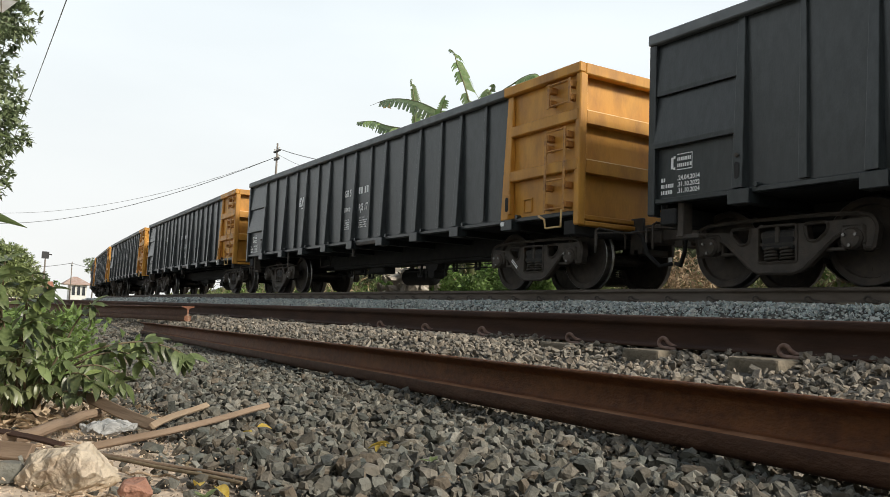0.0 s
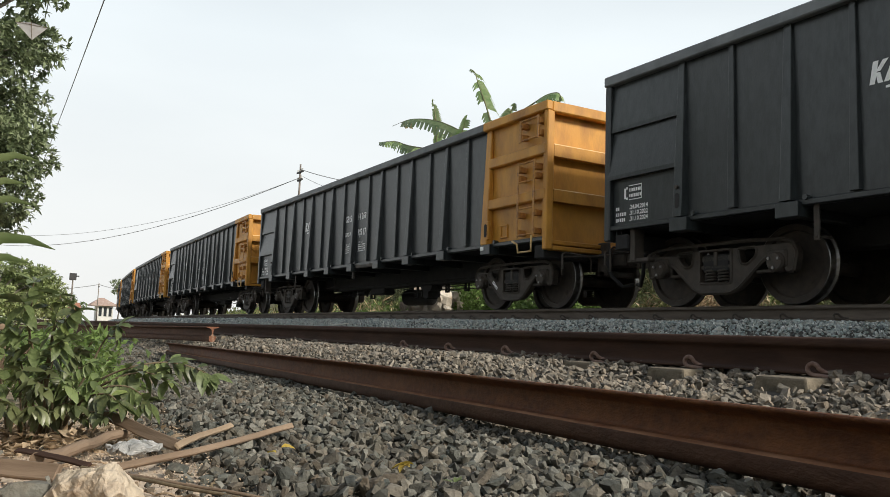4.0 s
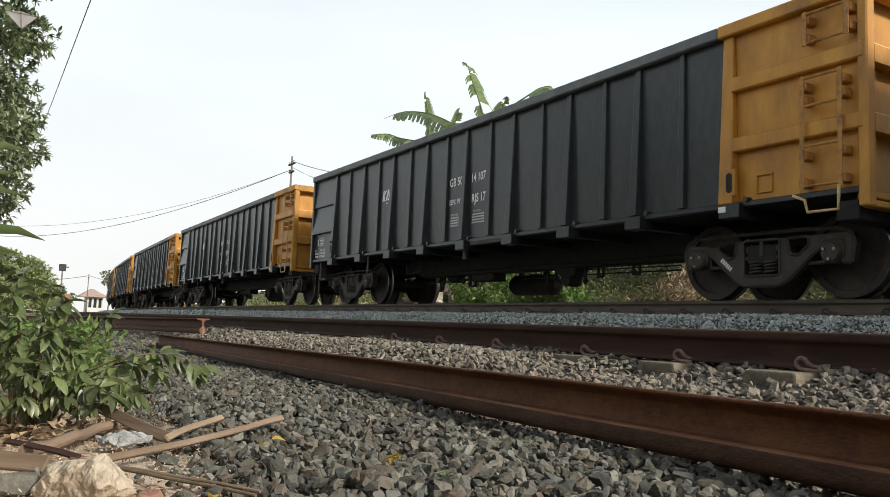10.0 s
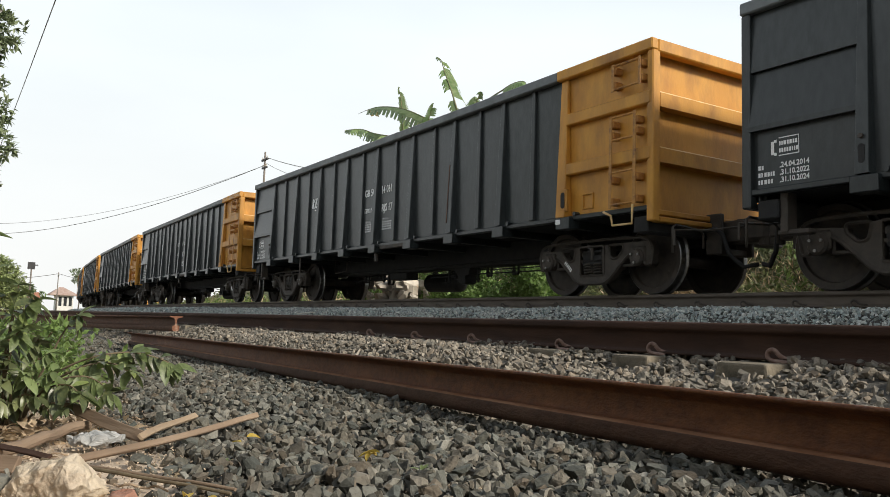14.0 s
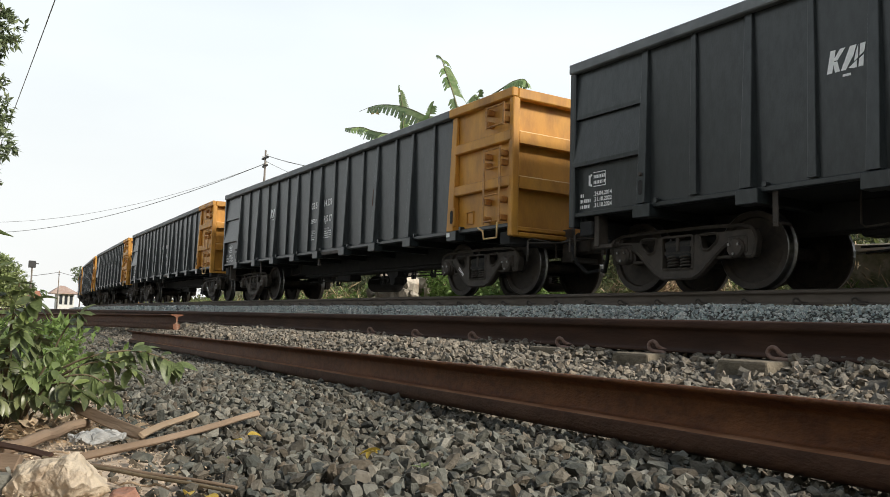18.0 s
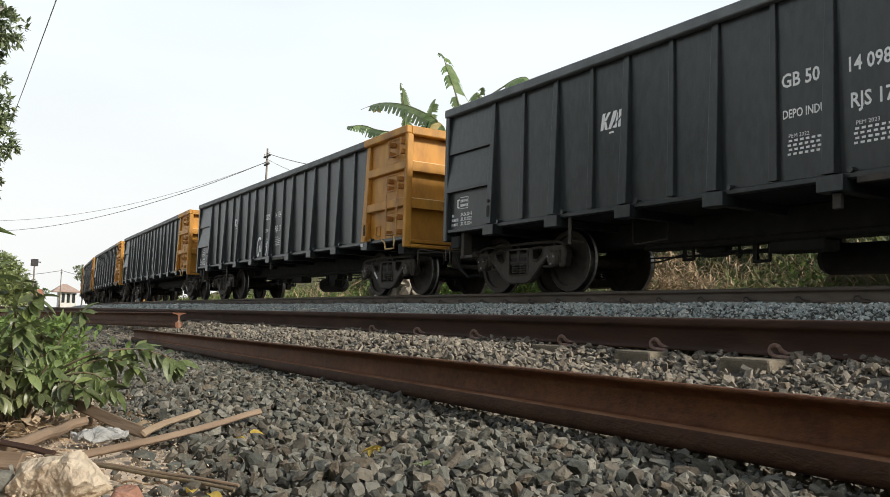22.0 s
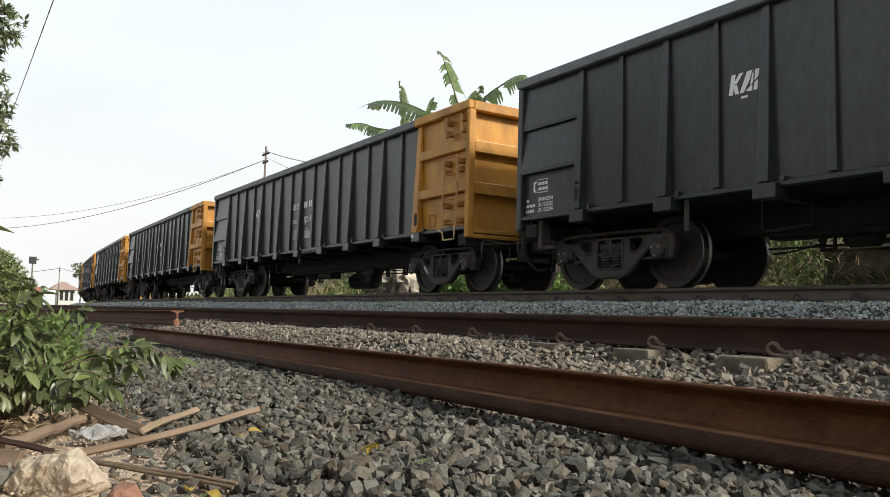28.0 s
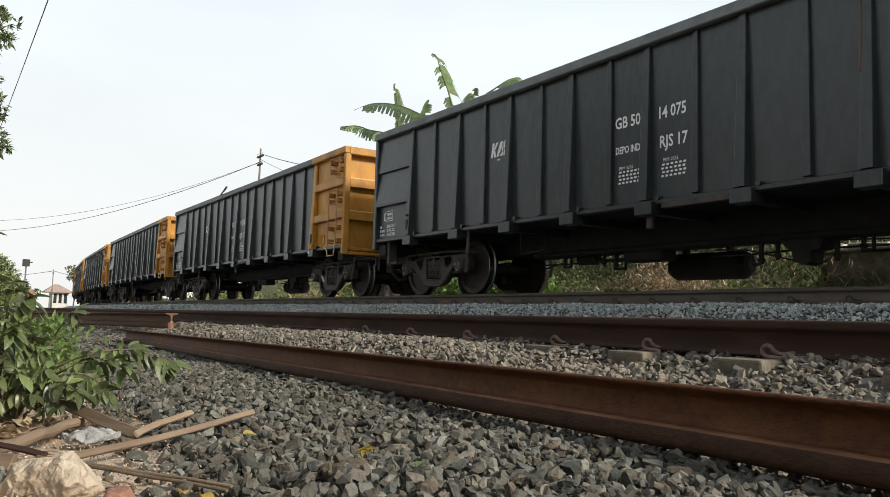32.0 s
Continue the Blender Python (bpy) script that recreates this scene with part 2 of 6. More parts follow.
def prism(bm, outline, y0, y1):
    """A flat outline of (x, z) made thick along y."""
    a = [bm.verts.new((x, y0, z)) for x, z in outline]
    b = [bm.verts.new((x, y1, z)) for x, z in outline]
    n = len(outline)
    bm.faces.new(a)
    bm.faces.new(b[::-1])
    for i in range(n):
        bm.faces.new((a[i], b[i], b[(i + 1) % n], a[(i + 1) % n]))


def tube(bm, points, r, sides=8, caps=True, radii=None):
    """A round bar along a line of points."""
    pts = [Vector(p) for p in points]
    rings = []
    up = Vector((0, 0, 1))
    for i, p in enumerate(pts):
        d = (pts[min(i + 1, len(pts) - 1)] - pts[max(i - 1, 0)]).normalized()
        if abs(d.dot(up)) > 0.95:
            up = Vector((1, 0.2, 0)).normalized()
        a = d.cross(up).normalized()
        b = a.cross(d)
        up = b
        rr = radii[i] if radii else r
        rings.append([bm.verts.new(p + a * rr * math.cos(2 * math.pi * k / sides) + b * rr * math.sin(2 * math.pi * k / sides)) for k in range(sides)])
    for r0, r1 in zip(rings, rings[1:]):
        for k in range(sides):
            bm.faces.new((r0[k], r0[(k + 1) % sides], r1[(k + 1) % sides], r1[k]))
    if caps:
        bm.faces.new(rings[0][::-1])
        bm.faces.new(rings[-1])


def lathe_y(bm, profile, sides=32, cx=0.0, cz=0.0):
    """Turn (radius, y) round the y axis through (cx, cz)."""
    rings = [[bm.verts.new((cx + r * math.cos(2 * math.pi * k / sides), y, cz + r * math.sin(2 * math.pi * k / sides))) for k in range(sides)] for r, y in profile]
    for r0, r1 in zip(rings, rings[1:]):
        for k in range(sides):
            bm.faces.new((r0[k], r0[(k + 1) % sides], r1[(k + 1) % sides], r1[k]))
    bm.faces.new(rings[0][::-1])
    bm.faces.new(rings[-1])


def mesh_of(bm, name, mat, smooth=False):
    bmesh.ops.recalc_face_normals(bm, faces=bm.faces[:])
    me = bpy.data.meshes.new(name)
    bm.to_mesh(me)
    bm.free()
    for m in (mat if isinstance(mat, (list, tuple)) else [mat]):
        me.materials.append(m)
    if smooth:
        me.shade_smooth()
    return me


def part(name, bm, mat, parent, label="", at=None, smooth=False):
    """One mesh object under a thing or under a part. bm may be a ready mesh."""
    me = bm if isinstance(bm, bpy.types.Mesh) else mesh_of(bm, name, mat, smooth)
    ob = new(name, me)
    ob.parent = parent
    if at is not None:
        ob.matrix_basis = at
    if label:
        ob["label"] = label
    return ob


def thing(name, label, category, at=None, group="", kind="", bm=None, mat=None, smooth=False):
    ob = new(name, mesh_of(bm, name, mat, smooth) if bm is not None else None)
    if at is not None:
        ob.matrix_basis = at
    return tagged(ob, label, category, group, kind)


# ---------------------------------------------------------------- plan
TRACK_Y, RAIL_Z = 7.87, 0.724          # middle of the main line, top of its rails
BEND_AT, BEND_R = 12.5, 448.0          # the line turns off to +y that far away along -x
GAUGE = 1.067


def line_at(s):
    """Place and heading on the main line's middle, s metres off along -x."""
    if s <= BEND_AT:
        return -s, TRACK_Y, 0.0
    a = (s - BEND_AT) / BEND_R
    return -BEND_AT - BEND_R * math.sin(a), TRACK_Y + BEND_R * (1 - math.cos(a)), -a


def bend(x):
    s = -x - BEND_AT
    return np.where(s > 0, s * s / (2 * BEND_R), 0.0)


def smoothstep(a, b, x):
    t = np.clip((x - a) / (b - a), 0, 1)
    return t * t * (3 - 2 * t)


def ground_z(x, y):
    """Height of the ground."""
    x, y = np.asarray(x, float), np.asarray(y, float)
    s = np.clip(-x, -3, 13)
    front = 0.012 - 0.0085 * s
    y1 = 1.5 + 0.0694 * s
    dip = 0.035 * (1 - smoothstep(2.62, 2.86, y)) * smoothstep(y1 + 0.35, y1 + 0.85, y) * (1 - smoothstep(3.2, 3.8, s))
    z = -dip + front + (0.190 - front) * smoothstep(y1 + 0.05, y1 + 1.15 - 0.45 * smoothstep(2.9, 3.6, s), y)
    yb = y - bend(x)
    z = z + 0.345 * smoothstep(5.3, 6.35, yb) - 0.40 * smoothstep(9.45, 10.6, yb)
    z = z + (1.3 * smoothstep(11.2, 15.5, yb) + 1.5 * smoothstep(15.0, 19.0, yb)) * (1 - smoothstep(60, 110, -x)) - 2.4 * smoothstep(22, 40, yb) * (1 - smoothstep(60, 110, -x))
    lump = 0.012 * np.sin(x * 3.1 + 1.7 * np.sin(y * 2.3)) * np.sin(y * 4.7 + 0.8 * np.sin(x * 1.9))
    return z + lump * (1 - smoothstep(60, 120, np.hypot(x, y)))


# ---------------------------------------------------------------- ground
def axis(fine, far, step, grow):
    """Coordinates that are close together in the middle and wide apart far off."""
    a, d, out = fine[1], step, []
    while a < far:
        d *= grow
        a += d
        out.append(min(a, far))
    b, d, low = fine[0], step, []
    while b > -far:
        d *= grow
        b -= d
        low.append(max(b, -far))
    return np.array(low[::-1] + list(np.arange(fine[0], fine[1] + 1e-6, step)) + out)


def ground_material():
    m = material("ground_soil", (0.055, 0.052, 0.046), (0.09, 0.085, 0.074), rough=0.95, scale=18, bump=0.5, bump_scale=60, coords="Object")
    n, l = m.node_tree.nodes, m.node_tree.links
    p = n["Principled BSDF"]
    old = p.inputs["Base Color"].links[0].from_socket
    geo = n.new("ShaderNodeNewGeometry")
    sep = n.new("ShaderNodeSeparateXYZ")
    l.new(geo.outputs["Position"], sep.inputs[0])

    def tone(a, b, scale):
        no = n.new("ShaderNodeTexNoise")
        no.inputs["Scale"].default_value, no.inputs["Detail"].default_value = scale, 8
        l.new(geo.outputs["Position"], no.inputs["Vector"])
        r = n.new("ShaderNodeValToRGB")
        r.color_ramp.elements[0].position, r.color_ramp.elements[1].position = 0.3, 0.7
        r.color_ramp.elements[0].color, r.color_ramp.elements[1].color = (*a, 1), (*b, 1)
        l.new(no.outputs["Fac"], r.inputs["Fac"])
        return r.outputs["Color"], no.outputs["Fac"]

    def blend(first, second, value, a, b, wobble, amount):
        ad = n.new("ShaderNodeMath")
        ad.operation = 'MULTIPLY_ADD'
        l.new(wobble, ad.inputs[0])
        ad.inputs[1].default_value = amount
        l.new(value, ad.inputs[2])
        mr = n.new("ShaderNodeMapRange")
        mr.inputs["From Min"].default_value, mr.inputs["From Max"].default_value = a, b
        l.new(ad.outputs[0], mr.inputs["Value"])
        mx = n.new("ShaderNodeMix")
        mx.data_type = 'RGBA'
        l.new(mr.outputs["Result"], mx.inputs["Factor"])
        l.new(first, mx.inputs["A"])
        l.new(second, mx.inputs["B"])
        return mx.outputs["Result"]

    sand, w1 = tone((0.45, 0.355, 0.262), (0.64, 0.53, 0.415), 9)
    grass, w2 = tone((0.055, 0.075, 0.022), (0.17, 0.14, 0.065), 1.4)
    edge = n.new("ShaderNodeMath")
    edge.operation = 'MULTIPLY_ADD'
    edge.inputs[1].default_value = 0.12
    l.new(sep.outputs["X"], edge.inputs[0])
    l.new(sep.outputs["Y"], edge.inputs[2])
    c = blend(sand, old, edge.outputs[0], 0.36, 0.46, w1, 0.25)
    c = blend(c, grass, sep.outputs["Y"], 10.6, 11.6, w2, 1.0)
    # unseen ground behind the camera, darkened to cut the light it bounces
    unseen_dark, w3 = tone((0.045, 0.060, 0.022), (0.12, 0.105, 0.065), 2.2)
    c = blend(unseen_dark, c, sep.outputs["Y"], -0.75, -0.25, w3, 0.4)
    l.new(c, p.inputs["Base Color"])
    return m


gx, gy = axis((-16, 4), 1500, 0.16, 1.16), axis((-2, 18), 1500, 0.16, 1.16)
GX, GY = np.meshgrid(gx, gy)
GZ = ground_z(GX, GY) - 0.03
nx, ny = len(gx), len(gy)
idx = np.arange(nx * ny).reshape(ny, nx)
quads = np.stack([idx[:-1, :-1], idx[:-1, 1:], idx[1:, 1:], idx[1:, :-1]], -1).reshape(-1, 4)
gme = bpy.data.meshes.new("ground")
gme.from_pydata(np.stack([GX, GY, GZ], -1).reshape(-1, 3).tolist(), [], quads.tolist())
gme.materials.append(ground_material())
gme.shade_smooth()
tagged(new("ground", gme), "sandy soil and grey gravel bed beside the railway", "ground", kind="structure")


# ---------------------------------------------------------------- loose stones
def stone_kinds(n, seed, faces):
    rnd = random.Random(seed)
    kinds = []
    for _ in range(n):
        bm = bmesh.new()
        bmesh.ops.create_cube(bm, size=1.7)
        for _ in range(faces):
            nn = Vector((rnd.gauss(0, 1), rnd.gauss(0, 1), rnd.gauss(0, 1))).normalized()
            cut = bmesh.ops.bisect_plane(bm, geom=bm.verts[:] + bm.edges[:] + bm.faces[:], plane_co=nn * rnd.uniform(0.60, 0.86), plane_no=nn, clear_outer=True)
            ring = [e for e in cut["geom_cut"] if isinstance(e, bmesh.types.BMEdge)]
            if len(ring) > 2:
                bmesh.ops.holes_fill(bm, edges=ring)
        for v in bm.verts:
            v.co = Vector((v.co.x * 1.12, v.co.y * 0.80, v.co.z * 0.54))
        bmesh.ops.triangulate(bm, faces=bm.faces[:])
        bm.verts.index_update()
        kinds.append((np.array([v.co[:] for v in bm.verts]), np.array([[v.index for v in f.verts] for f in bm.faces])))
        bm.free()
    return kinds


KINDS = stone_kinds(36, 5, 9)


def chips(n, seed):
    """Coarser stones for the stretches further off."""
    rnd = random.Random(seed)
    kinds = []
    for _ in range(n):
        bm = bmesh.new()
        for _ in range(8):
            v = Vector((rnd.gauss(0, 1), rnd.gauss(0, 1), rnd.gauss(0, 1)))
            v = v / (abs(v.x) ** 4 + abs(v.y) ** 4 + abs(v.z) ** 4) ** 0.25 * rnd.uniform(0.75, 0.95)
            bm.verts.new((v.x, v.y * 0.8, v.z * 0.6))
        hull = bmesh.ops.convex_hull(bm, input=bm.verts[:])
        bmesh.ops.delete(bm, geom=[e for e in hull["geom_interior"] if isinstance(e, bmesh.types.BMVert)], context='VERTS')
        bmesh.ops.triangulate(bm, faces=bm.faces[:])
        bm.verts.index_update()
        kinds.append((np.array([v.co[:] for v in bm.verts]), np.array([[v.index for v in f.verts] for f in bm.faces])))
        bm.free()
    return kinds


FAR_KINDS = chips(24, 6)


def scatter(name, label, x0, x1, y0, y1, per_m2, size, mat, keep=None, seed=1, lift=0.2, kinds=None, tumble=0.65, spread=0.28, rise=0.0):
    """Stones strewn over a stretch of ground, as one heap."""
    rng = np.random.default_rng(seed)
    kinds = kinds or KINDS
    n = int((x1 - x0) * (y1 - y0) * per_m2)
    px, py = rng.uniform(x0, x1, n), rng.uniform(y0, y1, n)
    if keep is not None:
        k = keep(px, py, rng)
        px, py = px[k], py[k]
    n = len(px)
    py = py + np.where(py > 5, bend(px), 0)
    sz = size * np.clip(rng.lognormal(0, spread, n), 0.5, 1.5) * 0.5
    pz = ground_z(px, py) - 0.03 + rise + sz * lift + rng.uniform(-0.008, 0.020, n)
    pick = rng.integers(0, len(kinds), n)
    verts, faces, base = [], [], 0
    for k, (kv, kf) in enumerate(kinds):
        w = np.nonzero(pick == k)[0]
        if not len(w):
            continue
        a, b, c = rng.uniform(0, 2 * np.pi, len(w)), rng.normal(0, tumble, len(w)), rng.normal(0, tumble, len(w))
        ca, sa, cb, sb, cc, sc = np.cos(a), np.sin(a), np.cos(b), np.sin(b), np.cos(c), np.sin(c)
        z0 = np.zeros_like(ca)
        rz = np.stack([np.stack([ca, -sa, z0], -1), np.stack([sa, ca, z0], -1), np.stack([z0, z0, z0 + 1], -1)], 1)
        ry = np.stack([np.stack([cb, z0, sb], -1), np.stack([z0, z0 + 1, z0], -1), np.stack([-sb, z0, cb], -1)], 1)
        rx = np.stack([np.stack([z0 + 1, z0, z0], -1), np.stack([z0, cc, -sc], -1), np.stack([z0, sc, cc], -1)], 1)
        rot = rz @ ry @ rx
        stretch = rng.uniform(0.75, 1.3, (len(w), 1, 3))
        v = np.einsum('nij,nkj->nki', rot, kv[None] * stretch) * sz[w][:, None, None] + np.stack([px[w], py[w], pz[w]], -1)[:, None]
        verts.append(v.reshape(-1, 3))
        faces.append((kf[None] + (base + np.arange(len(w)) * len(kv))[:, None, None]).reshape(-1, 3))
        base += len(w) * len(kv)
    v, f = np.concatenate(verts), np.concatenate(faces)
    me = bpy.data.meshes.new(name)
    me.vertices.add(len(v))
    me.vertices.foreach_set("co", v.astype(np.float32).ravel())
    me.loops.add(len(f) * 3)
    me.loops.foreach_set("vertex_index", f.astype(np.int32).ravel())
    me.polygons.add(len(f))
    me.polygons.foreach_set("loop_start", np.arange(0, len(f) * 3, 3, dtype=np.int32))
    me.update(calc_edges=True)
    me.shade_flat()
    me.materials.append(mat)
    return tagged(new(name, me), label, "gravel", kind="stuff")


RAIL_H = 0.15
SIDING_Y, SIDING_Z = 2.95, EYE + 0.037 - RAIL_H


def off_rail(px, py):
    """Clear of the foot of the loose rail."""
    return np.abs(py - (1.5 - 0.0694 * px)) > 0.045


def front_stones(px, py, rng):
    line = 1.5 - 0.0694 * px
    dirt = np.clip(0.48 + 0.11 * (-px - 1.5), 0.10, 0.66) + 0.03 * np.sin(px * 9) + rng.normal(0, 0.03, len(px))
    dense = py > dirt
    sparse = rng.random(len(px)) < np.where(py > dirt - 0.12, 0.30, 0.012)
    return (py < line + 0.02) & (dense | sparse) & off_rail(px, py)


sleeper_s = [2.05 - 0.70 * k for k in range(16, 3, -1)] + [2.04 - 0.70 * 3, 2.04 - 0.70 * 2, 2.04 - 0.70, 2.04, 2.68, 3.33, 4.17, 4.86] + [4.86 + 0.68 * i for i in range(1, 30)]


def off_sleeper(px, py, rng):
    """Few stones lie on the tops of the sleepers."""
    near = np.min(np.abs(-px[:, None] - np.array([1.34, 2.04])[None]), axis=1) < 0.165
    next_ = np.min(np.abs(-px[:, None] - np.array([2.68, 3.33])[None]), axis=1) < 0.12
    return ~(near & (py > 2.615)) & ~(next_ & (py > 2.72)) | (rng.random(len(px)) < 0.08)


GRIT = material("sand_coloured_grit", (0.30, 0.235, 0.165), (0.50, 0.41, 0.31), rough=0.9, scale=30, island=0.5)
scatter("foreground_ballast", "loose grey crushed stone in front of the rusty rail", -6.5, 0.3, 0.0, 2.0, 1800, 0.0265, STONE, front_stones, 3, 0.30, spread=0.27)
scatter("top_ballast", "loose grey crushed stone lying on top of the rest", -4.5, 0.3, 0.0, 2.0, 1100, 0.0275, STONE,
        lambda px, py, rng: front_stones(px, py, rng) & (py > 0.50 - 0.11 * (px + 1.5)) & (py < 1.43 - 0.0694 * px), 32, 0.4, spread=0.28, rise=0.013)
scatter("foreground_chips", "smaller chips of grey stone between the larger ones", -3.5, 0.3, 0.0, 2.0, 900, 0.017, STONE, front_stones, 31, 0.5)
scatter("rail_bed_stones", "grey crushed stone under the loose rail", -11.0, 0.3, 1.4, 2.4, 2600, 0.024, STONE,
        lambda px, py, rng: np.abs(py - (1.5 - 0.0694 * px)) < 0.06, 16, 0.1, rise=0.002)
scatter("sand_grit", "fine buff grit and crumbs on the sand", -3.6, -1.2, 0.0, 0.95, 5200, 0.0055, GRIT, None, 5, 0.5, FAR_KINDS)
scatter("foreground_ballast_far", "loose grey crushed stone beside the rusty rail's end", -16, -6.5, 0.75, 2.6, 900, 0.046, STONE, front_stones, 4, kinds=FAR_KINDS)
scatter("shoulder_ballast", "buff and grey crushed stone between two rusty rails", -7.5, 0.3, 1.4, 3.0, 1500, 0.0305, STONEW,
        lambda px, py, rng: (py > 1.5 - 0.0694 * px) & (py < 2.93) & off_rail(px, py) & off_sleeper(px, py, rng), 6)
scatter("shoulder_ballast_far", "buff and grey crushed stone between two rusty rails", -18, -7.5, 1.9, 3.0, 900, 0.046, STONEW,
        lambda px, py, rng: (py > 1.5 - 0.0694 * px) & (py < 2.93) & off_rail(px, py), 7, kinds=FAR_KINDS)
scatter("near_side_ballast", "loose grey crushed stone along the rusty rail", 0.3, 6.0, 0.5, 3.0, 500, 0.044, STONE, lambda px, py, rng: off_rail(px, py) & (py < 2.93), 11, kinds=FAR_KINDS)
scatter("siding_ballast", "grey crushed stone between the siding rails", -18, 6.0, 3.02, 5.3, 260, 0.05, STONE, lambda px, py, rng: np.abs(py - SIDING_Y - GAUGE - 0.07) > 0.08, 12, kinds=FAR_KINDS)
scatter("siding_bed_stones", "buff and grey crushed stone packed under the siding rail", -12, 0.3, 2.86, 3.05, 2600, 0.03, STONEW,
        lambda px, py, rng: np.min(np.abs(-px[:, None] - np.array(sleeper_s)[None]), axis=1) > 0.10, 17, 0.3, rise=0.012)
for k in range(6):             # a heap of broken masonry at the foot of the bank
    scatter("bank_rubble", "pale broken rubble heaped at the foot of the bank", -19.9 + 0.12 * k, -17.0 - 0.10 * k, 9.85 + 0.05 * k, 10.7, 16, 0.34, PALESTONE, None, 10 + 50 * k, 0.5, rise=0.22 * k)
scatter("main_line_ballast", "fresh blue-grey crushed stone under the main line", -22, 1.5, 5.3, 7.2, 1250, 0.036, STONEB, None, 8, kinds=FAR_KINDS)
scatter("main_line_ballast_far", "fresh blue-grey crushed stone under the far main line", -85, -22, 5.6, 7.2, 130, 0.085, STONEB, None, 9, kinds=FAR_KINDS)


# ---------------------------------------------------------------- rails and sleepers
def rail_profile(h=0.159, head=0.0):
    """Right half of a flat-bottomed rail: (across, up), its left half after it."""
    k = h / 0.159
    half = [(0.066, 0.0), (0.070, 0.003), (0.070, 0.008), (0.066, 0.0115), (0.045, 0.016), (0.030, 0.0198), (0.021, 0.024), (0.0145, 0.030), (0.011, 0.038), (0.009, 0.050),
            (0.008, 0.070), (0.0085, 0.090), (0.0105, 0.100), (0.0145, 0.107), (0.022, 0.1125), (0.030, 0.1165), (0.0345, 0.120), (0.0368, 0.125), (0.0372, 0.131),
            (0.0367, 0.140), (0.0352, 0.148), (0.031, 0.1545), (0.024, 0.1578), (0.012, 0.159)]
    if head:                    # a deeper head, worn round
        half = [(a, b if b < 0.07 else 0.07 + (b - 0.07) * (0.061 - head) / 0.061 if b < 0.132 else 0.159 - (0.159 - b) * (0.028 + head) / 0.028) for a, b in half]
    half = [(a * k, b * k) for a, b in half]
    return half + [(-a, b) for a, b in half[::-1]]


def rail_mesh(points, h=0.159, over=False, lean=0.0, piece=None):
    """A rail along points (x, y, z of its foot), or one piece of it: foot, web, head or an end."""
    bm = bmesh.new()
    prof = rail_profile(h, 0.020 if over else 0.0)
    if over:                    # lying upside down, on its head
        c, s = math.cos(lean), math.sin(lean)
        prof = [(-a, h - b) for a, b in prof]
        prof = [(a * c + b * s, b * c - a * s) for a, b in prof]
    rings = []
    for i, p in enumerate(points):
        a, b = points[max(i - 1, 0)], points[min(i + 1, len(points) - 1)]
        d = Vector((b[0] - a[0], b[1] - a[1], 0)).normalized()
        side = Vector((-d.y, d.x, 0))
        rings.append([bm.verts.new(Vector(p) + side * u + Vector((0, 0, w))) for u, w in prof])
    n = len(prof)
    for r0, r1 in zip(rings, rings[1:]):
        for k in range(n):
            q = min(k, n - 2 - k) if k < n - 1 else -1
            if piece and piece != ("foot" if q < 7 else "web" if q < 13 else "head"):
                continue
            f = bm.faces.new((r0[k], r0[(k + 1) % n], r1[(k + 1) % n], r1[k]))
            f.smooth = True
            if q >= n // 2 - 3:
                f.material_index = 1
            # lit ridge, painted in the paler rust
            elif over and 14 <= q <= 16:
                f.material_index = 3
            # head side, its shade painted in the darker brown
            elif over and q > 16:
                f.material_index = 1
    if piece in (None, "near end"):
        bm.faces.new(rings[0]).material_index = 2
    if piece in (None, "far end"):
        bm.faces.new(rings[-1][::-1]).material_index = 2
    if piece:
        bmesh.ops.delete(bm, geom=[v for v in bm.verts if not v.link_faces], context='VERTS')
    return bm


near_rail = [(-s, 1.5 + 0.0694 * s, EYE - 0.2924 - 0.0098 * s) for s in np.linspace(-6.0, 10.9, 28)]


def loose_rail(label, points, h, lean=0.0, steel=None):
    """A rail lying on its head, with its foot up."""
    root = thing("loose_rail", label, "rail")
    for name, piece in (("rail_foot", "foot"), ("rail_web", "web"), ("rail_head", "head"), ("cut_end", "near end"), ("cut_end", "far end")):
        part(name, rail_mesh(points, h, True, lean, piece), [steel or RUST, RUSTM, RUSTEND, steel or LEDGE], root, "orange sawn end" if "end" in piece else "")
    return root


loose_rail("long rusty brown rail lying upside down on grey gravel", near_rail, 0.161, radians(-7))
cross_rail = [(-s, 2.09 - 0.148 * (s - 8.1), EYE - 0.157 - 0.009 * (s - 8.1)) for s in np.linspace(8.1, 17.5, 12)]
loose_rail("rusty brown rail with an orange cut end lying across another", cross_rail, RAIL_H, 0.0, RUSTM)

siding = thing("siding_track", "dark rusted siding rails on old concrete sleepers", "track", kind="structure")
for k, y in enumerate((SIDING_Y, SIDING_Y + GAUGE + 0.07)):
    part("rail", rail_mesh([(x, y, SIDING_Z) for x in np.linspace(40, -70, 40)], RAIL_H), [RUSTD, RUSTD, RUSTEND], siding)


